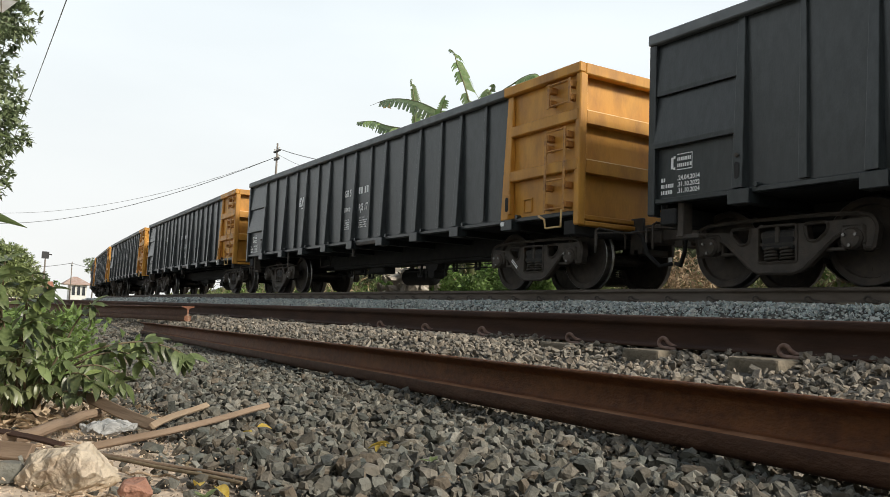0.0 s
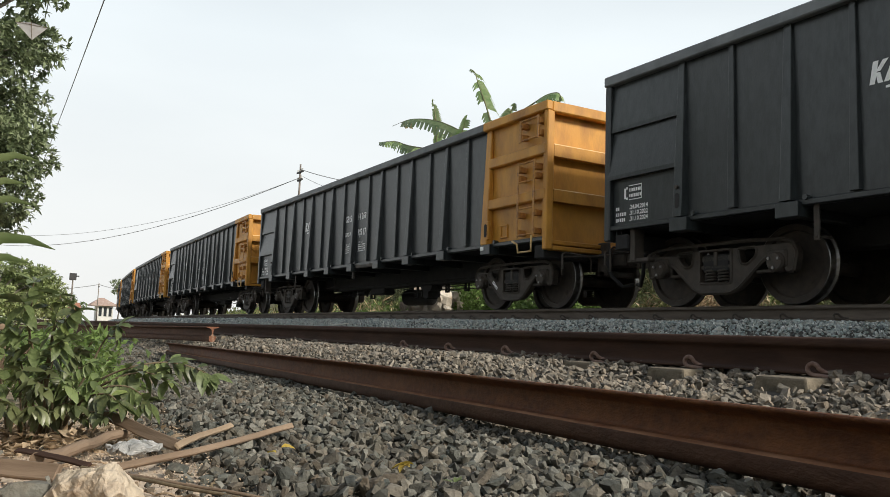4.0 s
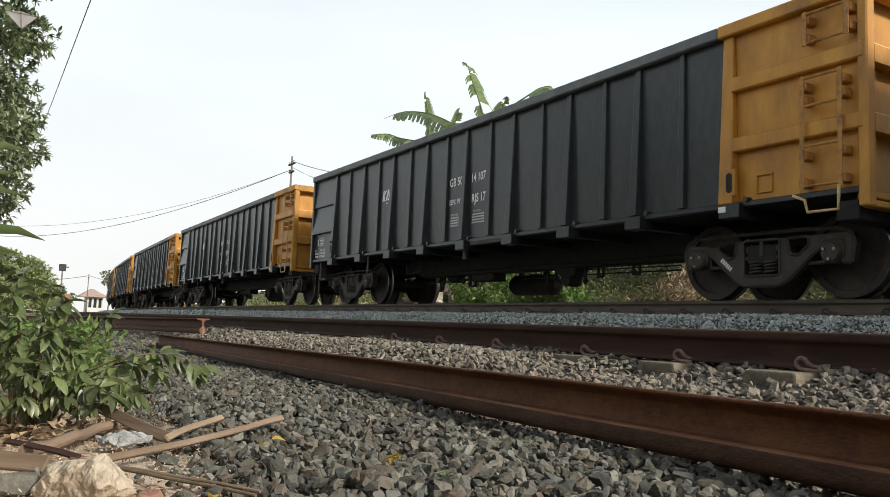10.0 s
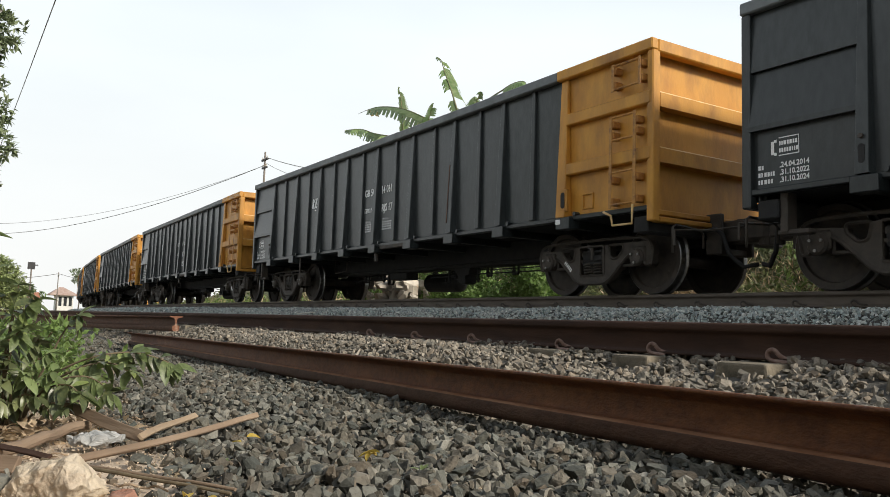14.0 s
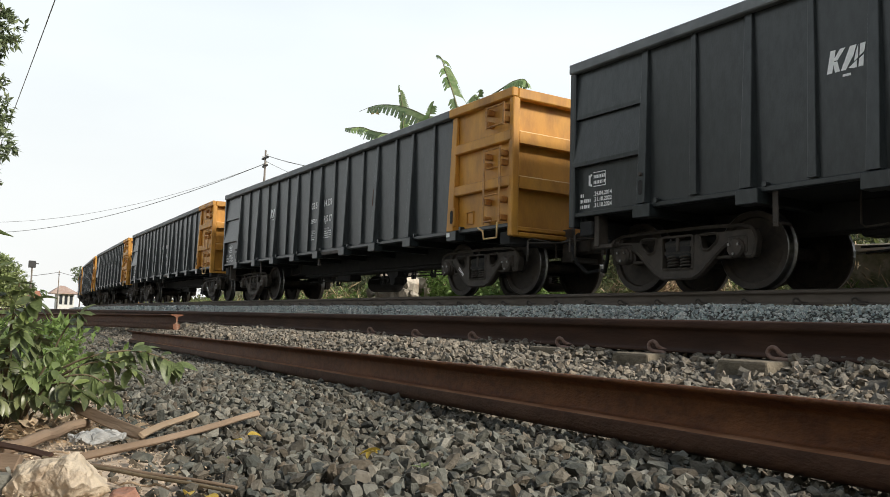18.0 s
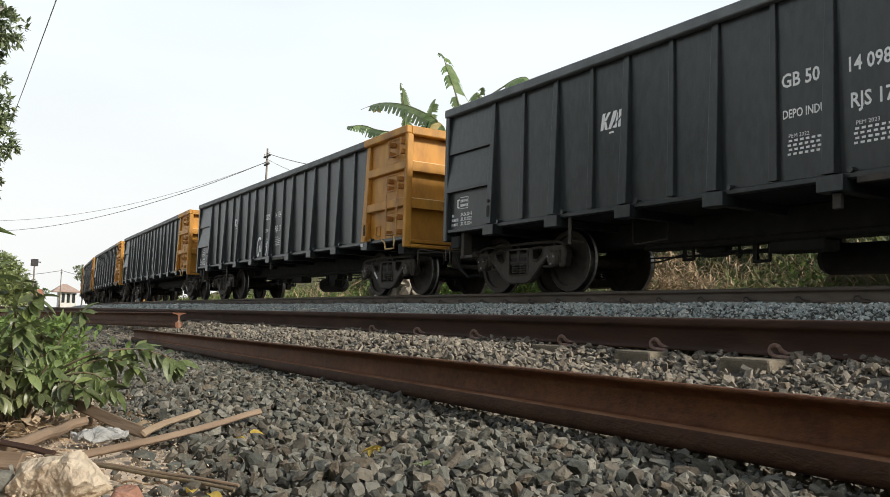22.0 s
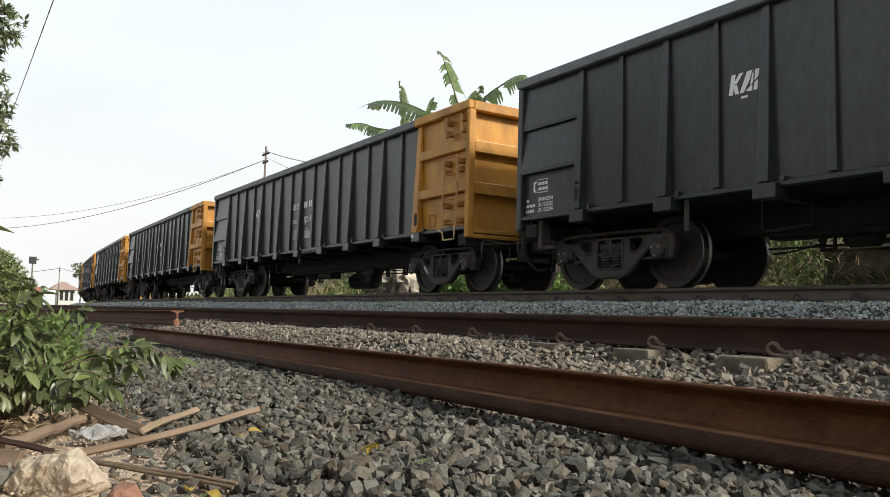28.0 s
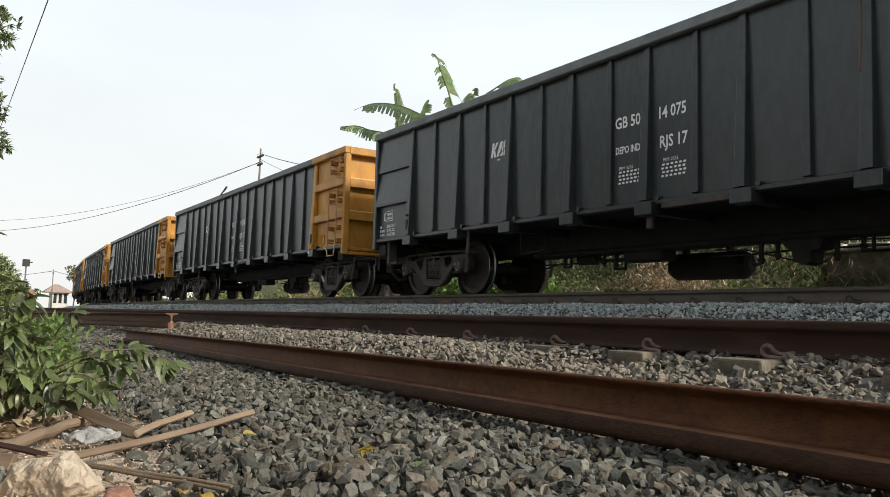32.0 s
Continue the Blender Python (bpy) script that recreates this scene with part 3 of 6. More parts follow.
def sleeper_mesh(length=2.0):
    """A concrete sleeper, tapered to its top, along y from its near end."""
    bm = bmesh.new()
    sec = [(-0.145, -0.17), (0.145, -0.17), (0.112, 0.0), (-0.112, 0.0)]
    bm2 = bmesh.new()
    a = [bm2.verts.new((x, 0.0 if z < -0.1 else 0.02, z)) for x, z in sec]
    b = [bm2.verts.new((x, length, z)) for x, z in sec]
    bm2.faces.new(a)
    bm2.faces.new(b[::-1])
    for i in range(4):
        bm2.faces.new((a[i], b[i], b[(i + 1) % 4], a[(i + 1) % 4]))
    bmesh.ops.bevel(bm2, geom=bm2.edges[:], offset=0.012, segments=2, affect='EDGES', profile=0.5)
    absorb(bm, bm2)
    return bm


def clip_mesh():
    """A spring clip bent from one round bar, gripping the foot of a rail on its +y side."""
    bm = bmesh.new()
    ctrl = [Vector(p) for p in ((0.085, -0.035, 0.006), (0.035, -0.05, 0.010), (-0.015, -0.058, 0.012), (-0.050, -0.06, 0.028), (-0.058, -0.06, 0.054), (-0.036, -0.056, 0.076),
                                (-0.006, -0.05, 0.070), (0.010, -0.04, 0.048), (0.034, -0.02, 0.032), (0.066, 0.0, 0.024), (0.10, 0.018, 0.022))]
    pts = []
    for i in range(len(ctrl) - 1):
        p0, p1, p2, p3 = (ctrl[min(max(i + q, 0), len(ctrl) - 1)] for q in (-1, 0, 1, 2))
        pts += [0.5 * (2 * p1 + (p2 - p0) * u + (2 * p0 - 5 * p1 + 4 * p2 - p3) * u * u + (3 * p1 - p0 - 3 * p2 + p3) * u ** 3) for u in (0, 0.33, 0.67)]
    tube(bm, pts, 0.0135, sides=8)
    return bm


sleeper_me = mesh_of(sleeper_mesh(), "sleeper", CONCRETE)
clip_me = mesh_of(clip_mesh(), "clip", CLIP, smooth=True)
clip_dark = mesh_of(clip_mesh(), "clip", IRON, smooth=True)
rnd = random.Random(4)
for s in sleeper_s:
    part("sleeper", sleeper_me, None, siding, at=pose(-s, SIDING_Y - (0.285 if s < 2.3 else 0.22) + rnd.uniform(-0.03, 0.03), SIDING_Z - 0.008, 0, 0, rnd.uniform(-2.5, 2.5)))
for s in sleeper_s[14:22]:
    part("clip", clip_me, None, siding, "bent rusty spring clip", at=pose(-s + 0.045, SIDING_Y - 0.038, SIDING_Z - 0.012, rnd.uniform(-8, 8), 0, rnd.uniform(-12, 12)) @ Matrix.Scale(0.70, 4))

main_line = thing("main_line_track", "main line rails clipped to concrete sleepers in blue-grey ballast", "track", kind="structure")
stations = list(np.arange(-400, 12.5, 12.5)) + list(np.arange(12.5, 240, 4))
for off in (-GAUGE / 2 - 0.036, GAUGE / 2 + 0.036):
    pts = []
    for s in stations:
        x, y, a = line_at(s)
        pts.append((x - math.sin(a) * off, y + math.cos(a) * off, RAIL_Z - 0.159))
    part("rail", rail_mesh(pts), [DUSTY, SHINY, DUSTY], main_line)
for i in range(150):
    s = -24 + 0.6 * i
    x, y, a = line_at(s)
    part("sleeper", sleeper_me, None, main_line, at=Matrix.Translation((x, y, RAIL_Z - 0.163)) @ Matrix.Rotation(a, 4, 'Z') @ pose(0, -1.0, 0))
    if 25 < i < 105:
        part("clip", clip_dark, None, main_line, at=Matrix.Translation((x, y, RAIL_Z - 0.155)) @ Matrix.Rotation(a, 4, 'Z') @ pose(0.02, -GAUGE / 2 - 0.071, 0) @ Matrix.Scale(0.8, 4))


# ---------------------------------------------------------------- the coal train
PITCH = 14.0                    # from wagon to wagon
HALF = 6.435                    # half the body's length
PLATE, OUT, TOP, SILL = 1.215, 1.315, 2.818, 0.948


def run(t):
    """How far the near end of the first wagon has gone along -x."""
    return -6.532 + 10.7221 * t + 0.0127 * t * t


def u_(u):
    return u - HALF


MAJOR = [1.21] + [2.565 + 1.248 * i for i in range(7)]
MINOR = [1.89] + [3.230 + 1.25 * i for i in range(7)]


def rib_mesh(width, foot, head, z0, z1, name):
    """An upright box stiffener on the -y side of a plate at y = 0, foot deep at its foot and head deep under the rim."""
    bm = bmesh.new()
    w0, w1 = width / 2, width / 2 * 0.70
    lo = [bm.verts.new(c) for c in ((-w0, 0, z0), (-w0 * 0.9, -foot, z0), (w0 * 0.9, -foot, z0), (w0, 0, z0))]
    hi = [bm.verts.new(c) for c in ((-w1, 0, z1), (-w1 * 0.85, -head, z1), (w1 * 0.85, -head, z1), (w1, 0, z1))]
    for i in range(3):
        bm.faces.new((lo[i], lo[i + 1], hi[i + 1], hi[i]))
    bm.faces.new(lo[::-1])
    bm.faces.new(hi)
    bmesh.ops.bevel(bm, geom=[e for e in bm.edges if abs((e.verts[0].co - e.verts[1].co).z) > 0.5 and min(v.co.y for v in e.verts) < -0.01],
                    offset=0.007, segments=2, affect='EDGES', profile=0.5)
    return mesh_of(bm, name, DARK)


def coil(bm, x, y, z0, z1, r, wire=0.013, turns=4.5):
    n = int(turns * 9)
    tube(bm, [(x + r * math.cos(2 * math.pi * turns * i / n), y + r * math.sin(2 * math.pi * turns * i / n), z0 + (z1 - z0) * i / n) for i in range(n + 1)], wire, sides=5)


def rounded(corners, r, n=4):
    """A closed outline of (x, z) with its corners rounded."""
    out = []
    for i, c in enumerate(corners):
        c, p, q = Vector(c), Vector(corners[i - 1]), Vector(corners[(i + 1) % len(corners)])
        a, b = c + (p - c).normalized() * r, c + (q - c).normalized() * r
        for k in range(n + 1):
            t = k / n
            out.append(a * (1 - t) ** 2 + c * 2 * t * (1 - t) + b * t * t)
    return out


def side_frame_mesh():
    """The cast side frame of a bogie in the xz plane: one heavy casting with a spring window and two triangular windows."""
    flat = bmesh.new()
    half = [(0.20, 0.13), (0.31, 0.18), (0.60, 0.44), (0.68, 0.485), (0.86, 0.485), (0.90, 0.33), (0.98, 0.33), (1.015, 0.52), (0.965, 0.625), (0.85, 0.66), (0.45, 0.675)]
    outer = [(x, z) for x, z in half] + [(-x, z) for x, z in half[::-1]]
    loops = [rounded(outer, 0.03, 3), rounded([(-0.215, 0.235), (0.215, 0.235), (0.215, 0.60), (-0.215, 0.60)], 0.03)]
    for sx in (-1, 1):
        loops.append(rounded([(sx * 0.335, 0.435), (sx * 0.43, 0.42), (sx * 0.545, 0.52), (sx * 0.545, 0.60), (sx * 0.30, 0.60)], 0.04))
    edges = []
    for lp in loops:
        v = [flat.verts.new((p.x, 0.0, p.y)) for p in lp]
        edges += [flat.edges.new((v[i], v[(i + 1) % len(v)])) for i in range(len(v))]
    bmesh.ops.triangle_fill(flat, edges=edges, use_beauty=True, use_dissolve=False)
    bm = bmesh.new()
    near, far = {}, {}
    for v in flat.verts:
        near[v], far[v] = bm.verts.new((v.co.x, -0.055, v.co.z)), bm.verts.new((v.co.x, 0.055, v.co.z))
    for f in flat.faces:
        bm.faces.new([near[v] for v in f.verts])
        bm.faces.new([far[v] for v in f.verts][::-1])
    for e in flat.edges:
        if len(e.link_faces) == 1:
            a, b = e.verts
            bm.faces.new((near[a], near[b], far[b], far[a]))
    bmesh.ops.recalc_face_normals(bm, faces=bm.faces[:])
    # raised flanges round the windows and along the chords
    for lp, closed in ((loops[1], True), (loops[2], True), (loops[3], True)):
        pts = [(p.x, -0.058, p.y) for p in lp]
        tube(bm, pts + [pts[0]], 0.017, sides=4, caps=False)
    o = loops[0]
    tube(bm, [(p.x, -0.055, p.y) for p in o] + [(o[0].x, -0.055, o[0].y)], 0.020, sides=4, caps=False)
    for sx in (-1, 1):          # strap from the diagonal to the axle guard
        bevelled(bm, min(sx * 0.50, sx * 0.70), max(sx * 0.50, sx * 0.70), -0.03, 0.03, 0.325, 0.36, 0.008)
        bevelled(bm, min(sx * 0.66, sx * 0.70), max(sx * 0.66, sx * 0.70), -0.03, 0.03, 0.34, 0.49, 0.008)
    bevelled(bm, -0.20, 0.20, -0.05, 0.06, 0.475, 0.545, 0.012)
    bevelled(bm, -0.025, 0.025, -0.062, 0.05, 0.43, 0.60, 0.008)
    bevelled(bm, -0.215, 0.215, -0.05, 0.06, 0.40, 0.44, 0.008)
    flat.free()
    return bm


def bogie_parts(root, x, label):
    """A three-piece bogie with its middle at x."""
    # Bolster in UNDER, not IRON: shade behind the springs painted into its colour.
    bg = part("bogie", mesh_of(bolster_mesh(), "bogie", UNDER), None, root, label, at=pose(x, 0, 0))
    for k, sy in enumerate((-1, 1)):
        fr = part("side_frame", ME["side_frame"], None, bg, at=pose(0, sy * 0.79, 0))
        for sx in (-0.095, 0.085):
            part("spring", ME["spring"], None, bg, at=pose(sx, sy * 0.80, 0))
        for sx in (-AXLE, AXLE):
            part("axle_box", ME["axle_box"], None, bg, at=pose(sx, sy * 0.79, WHEEL_R) @ Matrix.Rotation(0 if sy < 0 else math.pi, 4, 'Z'))
    if x > 0:
        part("stencil", ME["stencil"], None, bg, "white stencilled mark", at=pose(-0.52, -0.79 - 0.0585, 0.405) @ Matrix.Rotation(radians(90), 4, 'X') @ Matrix.Rotation(radians(-42), 4, 'Z'))
    for sx in (-AXLE, AXLE):
        ws = part("wheelset", ME["wheelset"], None, bg, "two brown steel wheels with worn bright rims", at=pose(sx, 0, WHEEL_R))
    return bg


AXLE, WHEEL_R = 0.80, 0.425
ME = {}


def bolster_mesh():
    bm = bmesh.new()
    bevelled(bm, -0.19, 0.19, -0.84, 0.74, 0.36, 0.56, 0.02)
    bevelled(bm, -0.26, 0.26, -0.30, 0.30, 0.52, 0.66, 0.02)
    for sx in (-0.42, 0.42):
        bevelled(bm, sx - 0.05, sx + 0.05, -0.62, 0.62, 0.33, 0.43, 0.01)
    return bm


def wheelset_mesh():
    bm = bmesh.new()
    for sy in (-1, 1):
        # rim with flange on the inner side, dished web, hub
        prof = [(0.10, 0.635), (0.105, 0.60), (0.16, 0.585), (0.34, 0.565), (0.352, 0.60), (0.412, 0.602), (WHEEL_R - 0.004, 0.595), (WHEEL_R, 0.515),
                (WHEEL_R + 0.006, 0.508), (WHEEL_R + 0.026, 0.498), (WHEEL_R + 0.026, 0.480), (WHEEL_R + 0.010, 0.468), (0.36, 0.468), (0.345, 0.50), (0.16, 0.52), (0.10, 0.46)]
        b2 = bmesh.new()
        lathe_y(b2, [(r, sy * y) for r, y in prof], 34)
        for f in b2.faces:
            c = f.calc_center_median()
            rr = math.hypot(c.x, c.z)
            if len(f.verts) == 4 and rr > 0.414 and 0.50 < abs(c.y) < 0.601:
                f.material_index = 1
        # lightening holes and a chalk mark show that it turns
        absorb(bm, b2)
        for k in range(3):
            a = k * 2.1 + 0.4
            box(bm, -0.03, 0.03, sy * 0.566 - 0.012, sy * 0.566 + 0.012, 0.20, 0.28, Matrix.Rotation(a, 4, 'Y'))
    tube(bm, [(0, -0.80, 0), (0, 0.80, 0)], 0.075, sides=14)
    me = mesh_of(bm, "wheelset", [WHEEL, TREAD])
    return me


def axle_box_mesh():
    bm = bmesh.new()
    bevelled(bm, -0.115, 0.115, -0.085, 0.09, -0.06, 0.13, 0.02)
    lathe_y(bm, [(0.105, 0.0), (0.105, -0.10), (0.085, -0.125), (0.04, -0.13)], 18)
    for k in range(3):
        a = k * 2.094 + 0.5
        tube(bm, [(0.065 * math.cos(a), -0.12, 0.065 * math.sin(a)), (0.065 * math.cos(a), -0.145, 0.065 * math.sin(a))], 0.016, sides=6)
        for f in bm.faces[-8:]:
            f.material_index = 1
    return bm


def build_wagon(at):
    """The pattern wagon: -x is its charcoal end, +x its ochre end; z = 0 is the top of the rails."""
    w = thing("coal_wagon", "charcoal steel open coal wagon with an ochre yellow end", "wagon", at, group="wagons of the coal train")
    ME["side_frame"] = mesh_of(side_frame_mesh(), "side_frame", IRON)
    b = bmesh.new()
    coil(b, 0, 0, 0.25, 0.40, 0.062, 0.014, 4.5)
    ME["spring"] = mesh_of(b, "spring", IRON, smooth=True)
    ME["axle_box"] = mesh_of(axle_box_mesh(), "axle_box", [IRON, TREAD])
    ME["wheelset"] = wheelset_mesh()
    ME["stencil"] = bars([(0.03 * i, 0.03 * i + 0.02, 0.0, 0.05) for i in range(6)])
    U = HALF * 2
    # side plates: charcoal from end to the seam, ochre for the last bay
    seam = u_(U - 1.57)
    for sy in (-1, 1):
        b = bmesh.new()
        box(b, -HALF + 0.01, seam, sy * PLATE, sy * (PLATE - 0.012), SILL, TOP - 0.06)
        part("side_plate", b, DARK, w)
        b = bmesh.new()
        box(b, seam + 0.002, HALF - 0.01, sy * PLATE, sy * (PLATE - 0.012), SILL - 0.02, TOP - 0.06)
        part("end_bay_plate", b, YELLOW, w, "ochre painted steel plate")
        # bottom angle along the side
        b = bmesh.new()
        bevelled(b, -HALF + 0.02, HALF - 0.02, sy * PLATE - 0.05, sy * PLATE + 0.05, SILL - 0.055, SILL + 0.002, 0.008)
        part("side_sill", b, DARK, w)
        # top rim, its charcoal part paler than the side plates
        b = bmesh.new()
        bevelled(b, -HALF, seam - 0.04, sy * 1.265 - 0.05, sy * 1.265 + 0.05, TOP - 0.125, TOP, 0.014)
        part("top_rim", b, RIM, w, "pale grey charcoal top rim")
        b = bmesh.new()
        bevelled(b, seam - 0.038, HALF + 0.01, sy * 1.265 - 0.052, sy * 1.265 + 0.052, TOP - 0.13, TOP + 0.003, 0.014)
        part("top_rim", b, YELLOW, w, "ochre top rim")
    rib_a = rib_mesh(0.138, 0.105, 0.036, SILL, TOP - 0.12, "rib")
    rib_b = rib_mesh(0.10, 0.052, 0.036, SILL + 0.02, TOP - 0.12, "rib")
    for u in MAJOR:
        for sy in (-1, 1):
            part("rib", rib_a, None, w, at=pose(u_(u), sy * PLATE, 0, 0, 0, 0 if sy < 0 else 180))
    for u in MINOR:
        for sy in (-1, 1):
            part("rib", rib_b, None, w, at=pose(u_(u), sy * PLATE, 0, 0, 0, 0 if sy < 0 else 180))
    # seam post of the ochre bay, corner posts, side beams
    for sy in (-1, 1):
        b = bmesh.new()
        bevelled(b, seam, seam + 0.125, sy * (PLATE + 0.045) - 0.045, sy * (PLATE + 0.045) + 0.045, SILL - 0.02, TOP - 0.13, 0.01)
        for v in b.verts:       # deeper and wider towards its foot
            k = (TOP - 0.13 - v.co.z) / (TOP - SILL)
            if sy * v.co.y > PLATE + 0.02:
                v.co.y += sy * (0.035 * k - 0.045 * (1 - k))
            if v.co.x > seam + 0.06:
                v.co.x += 0.055 * max(0.0, k - 0.55) / 0.45
        part("seam_post", b, YELLOW, w, "ochre post")
        for sx, mat, lab in ((1, YELLOW, "ochre corner post"), (-1, DARK, "")):
            b = bmesh.new()
            x = sx * (HALF - 0.048)
            bevelled(b, x - 0.048, x + 0.048, sy * 1.228 - 0.062, sy * 1.228 + 0.062, 0.765, TOP - 0.12, 0.014)
            part("corner_post", b, mat, w, lab)
        for z0, z1 in ((2.085, 2.235), (1.455, 1.605)):
            b = bmesh.new()
            bevelled(b, seam + 0.125, HALF - 0.035, sy * PLATE - 0.086, sy * PLATE + 0.086, z0, z1, 0.014)
            part("side_beam", b, YELLOW, w, "ochre stiffening beam")
        for z0, z1 in ((2.10, TOP - 0.12), (1.51, 2.095)):
            b = bmesh.new()
            xa, xb = -HALF + 0.02, u_(MAJOR[0]) - 0.02
            lap = PLATE + (0.052 if z0 > 2 else 0.076)
            v = [b.verts.new((x, sy * yy, z)) for x in (xa, xb) for yy, z in ((PLATE - 0.005, z0), (lap, z0), (lap, z0 + 0.05), (PLATE + 0.012, z1), (PLATE - 0.005, z1))]
            b.faces.new(v[:5])
            b.faces.new(v[5:][::-1])
            for i in range(5):
                b.faces.new((v[i], v[5 + i], v[5 + (i + 1) % 5], v[(i + 1) % 5]))
            part("side_beam", b, DARK, w)
    # end walls
    for sx, mat, lab in ((1, YELLOW, "ochre end wall"), (-1, DARK, "charcoal end wall")):
        b = bmesh.new()
        x = sx * (HALF - 0.145)
        box(b, x - 0.006, x + 0.006, -1.21, 1.21, 0.765, TOP - 0.05)
        part("end_wall", b, mat, w, lab)
        for z0, z1 in ((2.055, 2.235), (1.43, 1.61)):
            b = bmesh.new()
            xx, bk = sx * (HALF - 0.004), sx * (HALF - 0.145)
            prism(b, [(bk, z0), (xx, z0), (xx, z1 - 0.020), (xx - sx * 0.010, z1 - 0.006), (xx - sx * 0.05, z1), (bk, z1)], -1.167, 1.167)
            beam = part("end_beam", b, [mat, DUST], w)
            for f in beam.data.polygons:
                c = f.center
                f.material_index = 1 if z1 - 0.019 < c.z < z1 - 0.001 and abs(c.y) < 1.0 and abs(c.x) > HALF - 0.06 else 0
        b = bmesh.new()
        xx = sx * (HALF - 0.05)
        bevelled(b, xx - 0.062, xx + 0.062, -1.213, 1.213, TOP - 0.145, TOP + 0.001, 0.014)
        part("end_rim", b, mat, w)
        for k, z in enumerate((0.825, 0.905)):
            b = bmesh.new()
            xx = sx * (HALF - 0.085 - 0.022 * k)
            bevelled(b, xx - 0.075, xx + 0.075, -1.164, 1.164, z - 0.06, z, 0.010)
            part("end_sill", b, mat, w)
    # load of coal, just under the rim
    rng = np.random.default_rng(12)
    b = bmesh.new()
    bmesh.ops.create_grid(b, x_segments=60, y_segments=12, size=1)
    for v in b.verts:
        v.co = Vector((v.co.x * (HALF - 0.24), v.co.y * 1.18, 2.50 + 0.22 * (1 - v.co.y ** 2) * (1 - v.co.x ** 6) + rng.normal(0, 0.022)))
    part("coal_load", b, COAL, w, "heaped black coal")
    # floor and underframe
    b = bmesh.new()
    box(b, -HALF + 0.14, HALF - 0.14, -1.2, 1.2, 0.90, 0.935)
    part("floor_plate", b, UNDER, w)
    b = bmesh.new()
    bevelled(b, -HALF + 0.1, HALF - 0.1, -0.17, 0.17, 0.60, 0.90, 0.015)
    bevelled(b, -3.4, 3.4, -0.15, 0.15, 0.535, 0.61, 0.02)
    part("centre_sill", b, UNDER, w)
    br = bmesh.new()
    bevelled(br, -0.125, 0.125, -1.33, -1.16, -0.150, 0.0, 0.008)
    bevelled(br, -0.06, 0.06, -1.17, -0.17, -0.13, -0.005, 0.008)
    tube(br, [(0.17, -1.29, 0.030), (0.17, -1.20, 0.030)], 0.028, sides=8)
    br_me = mesh_of(br, "sill_bracket", DARK)
    for u in MAJOR + [U - 1.46]:
        for sy in (-1, 1):
            part("sill_bracket", br_me, None, w, at=pose(u_(u) + (0.02 if sy < 0 else -0.02), 0, SILL - 0.015, 0, 0, 0 if sy < 0 else 180))
    # brake gear: reservoirs, cylinder, rods, pipes
    b = bmesh.new()
    tube(b, [(u_(4.97), 0.73, 0.382), (u_(4.99), 0.73, 0.382), (u_(5.07), 0.73, 0.382), (u_(6.11), 0.73, 0.372), (u_(6.19), 0.73, 0.372), (u_(6.22), 0.73, 0.372)], 0.18, sides=20, radii=[0.08, 0.135, 0.18, 0.18, 0.135, 0.08])
    part("air_reservoir", b, UNDER, w, "black air brake reservoir")
    b = bmesh.new()
    tube(b, [(u_(3.80), 0.1, 0.51), (u_(3.83), 0.1, 0.51), (u_(4.14), 0.1, 0.51), (u_(4.17), 0.1, 0.51)], 0.09, sides=16, radii=[0.07, 0.09, 0.09, 0.07])
    tube(b, [(u_(4.17), 0.1, 0.47), (u_(5.15), 0.1, 0.45)], 0.028, sides=8)
    part("brake_cylinder", b, UNDER, w)
    b = bmesh.new()
    bevelled(b, u_(4.88), u_(5.55), -0.14, 0.14, 0.405, 0.54, 0.02)
    part("lever_box", b, UNDER, w)
    for k, u in enumerate((5.2, 5.9)):
        b = bmesh.new()
        bevelled(b, u_(u) - 0.03, u_(u) + 0.03, 0.68, 0.78, 0.55, 0.92, 0.006)
        part("hanger", b, UNDER, w)
    b = bmesh.new()             # dump valve, stepped to a narrow foot
    prism(b, [(u_(7.18), 0.60), (u_(7.18), 0.535), (u_(7.28), 0.44), (u_(7.32), 0.43), (u_(7.34), 0.30), (u_(7.40), 0.285), (u_(7.44), 0.265), (u_(7.53), 0.29), (u_(7.54), 0.41), (u_(7.64), 0.43), (u_(7.68), 0.53), (u_(7.68), 0.60)], -0.12, 0.12)
    part("valve_box", b, UNDER, w)
    for r, pts in ((0.013, ((2.95, 0.0, 0.445), (3.6, 0.0, 0.44), (4.6, 0.0, 0.44), (5.3, 0.0, 0.44))), (0.012, ((6.2, 0.0, 0.42), (6.74, 0.0, 0.420), (7.26, 0.0, 0.438), (8.2, 0.0, 0.435), (9.6, 0.0, 0.43))),
                   (0.010, ((6.25, 0.0, 0.50), (6.70, 0.0, 0.47), (7.28, 0.0, 0.325))), (0.010, ((7.62, 0.0, 0.52), (8.3, 0.0, 0.495), (9.6, 0.0, 0.49))), (0.012, ((3.0, 0.0, 0.385), (3.2, 0.02, 0.40), (3.6, 0.0, 0.47)))):
        b = bmesh.new()
        tube(b, [(u_(u), y, z) for u, y, z in pts], r, sides=6)
        part("brake_rod", b, UNDER, w)
    for u, foot, wide, turn in ((6.87, 0.30, 0.022, -0.12), (7.075, 0.34, 0.018, 0.0), (7.76, 0.30, 0.022, 0.0), (8.04, 0.39, 0.020, 0.10), (3.60, 0.395, 0.025, 0.13), (4.62, 0.33, 0.03, 0.18), (8.75, 0.40, 0.016, 0.12), (4.40, 0.38, 0.014, 0.0)):
        b = bmesh.new()
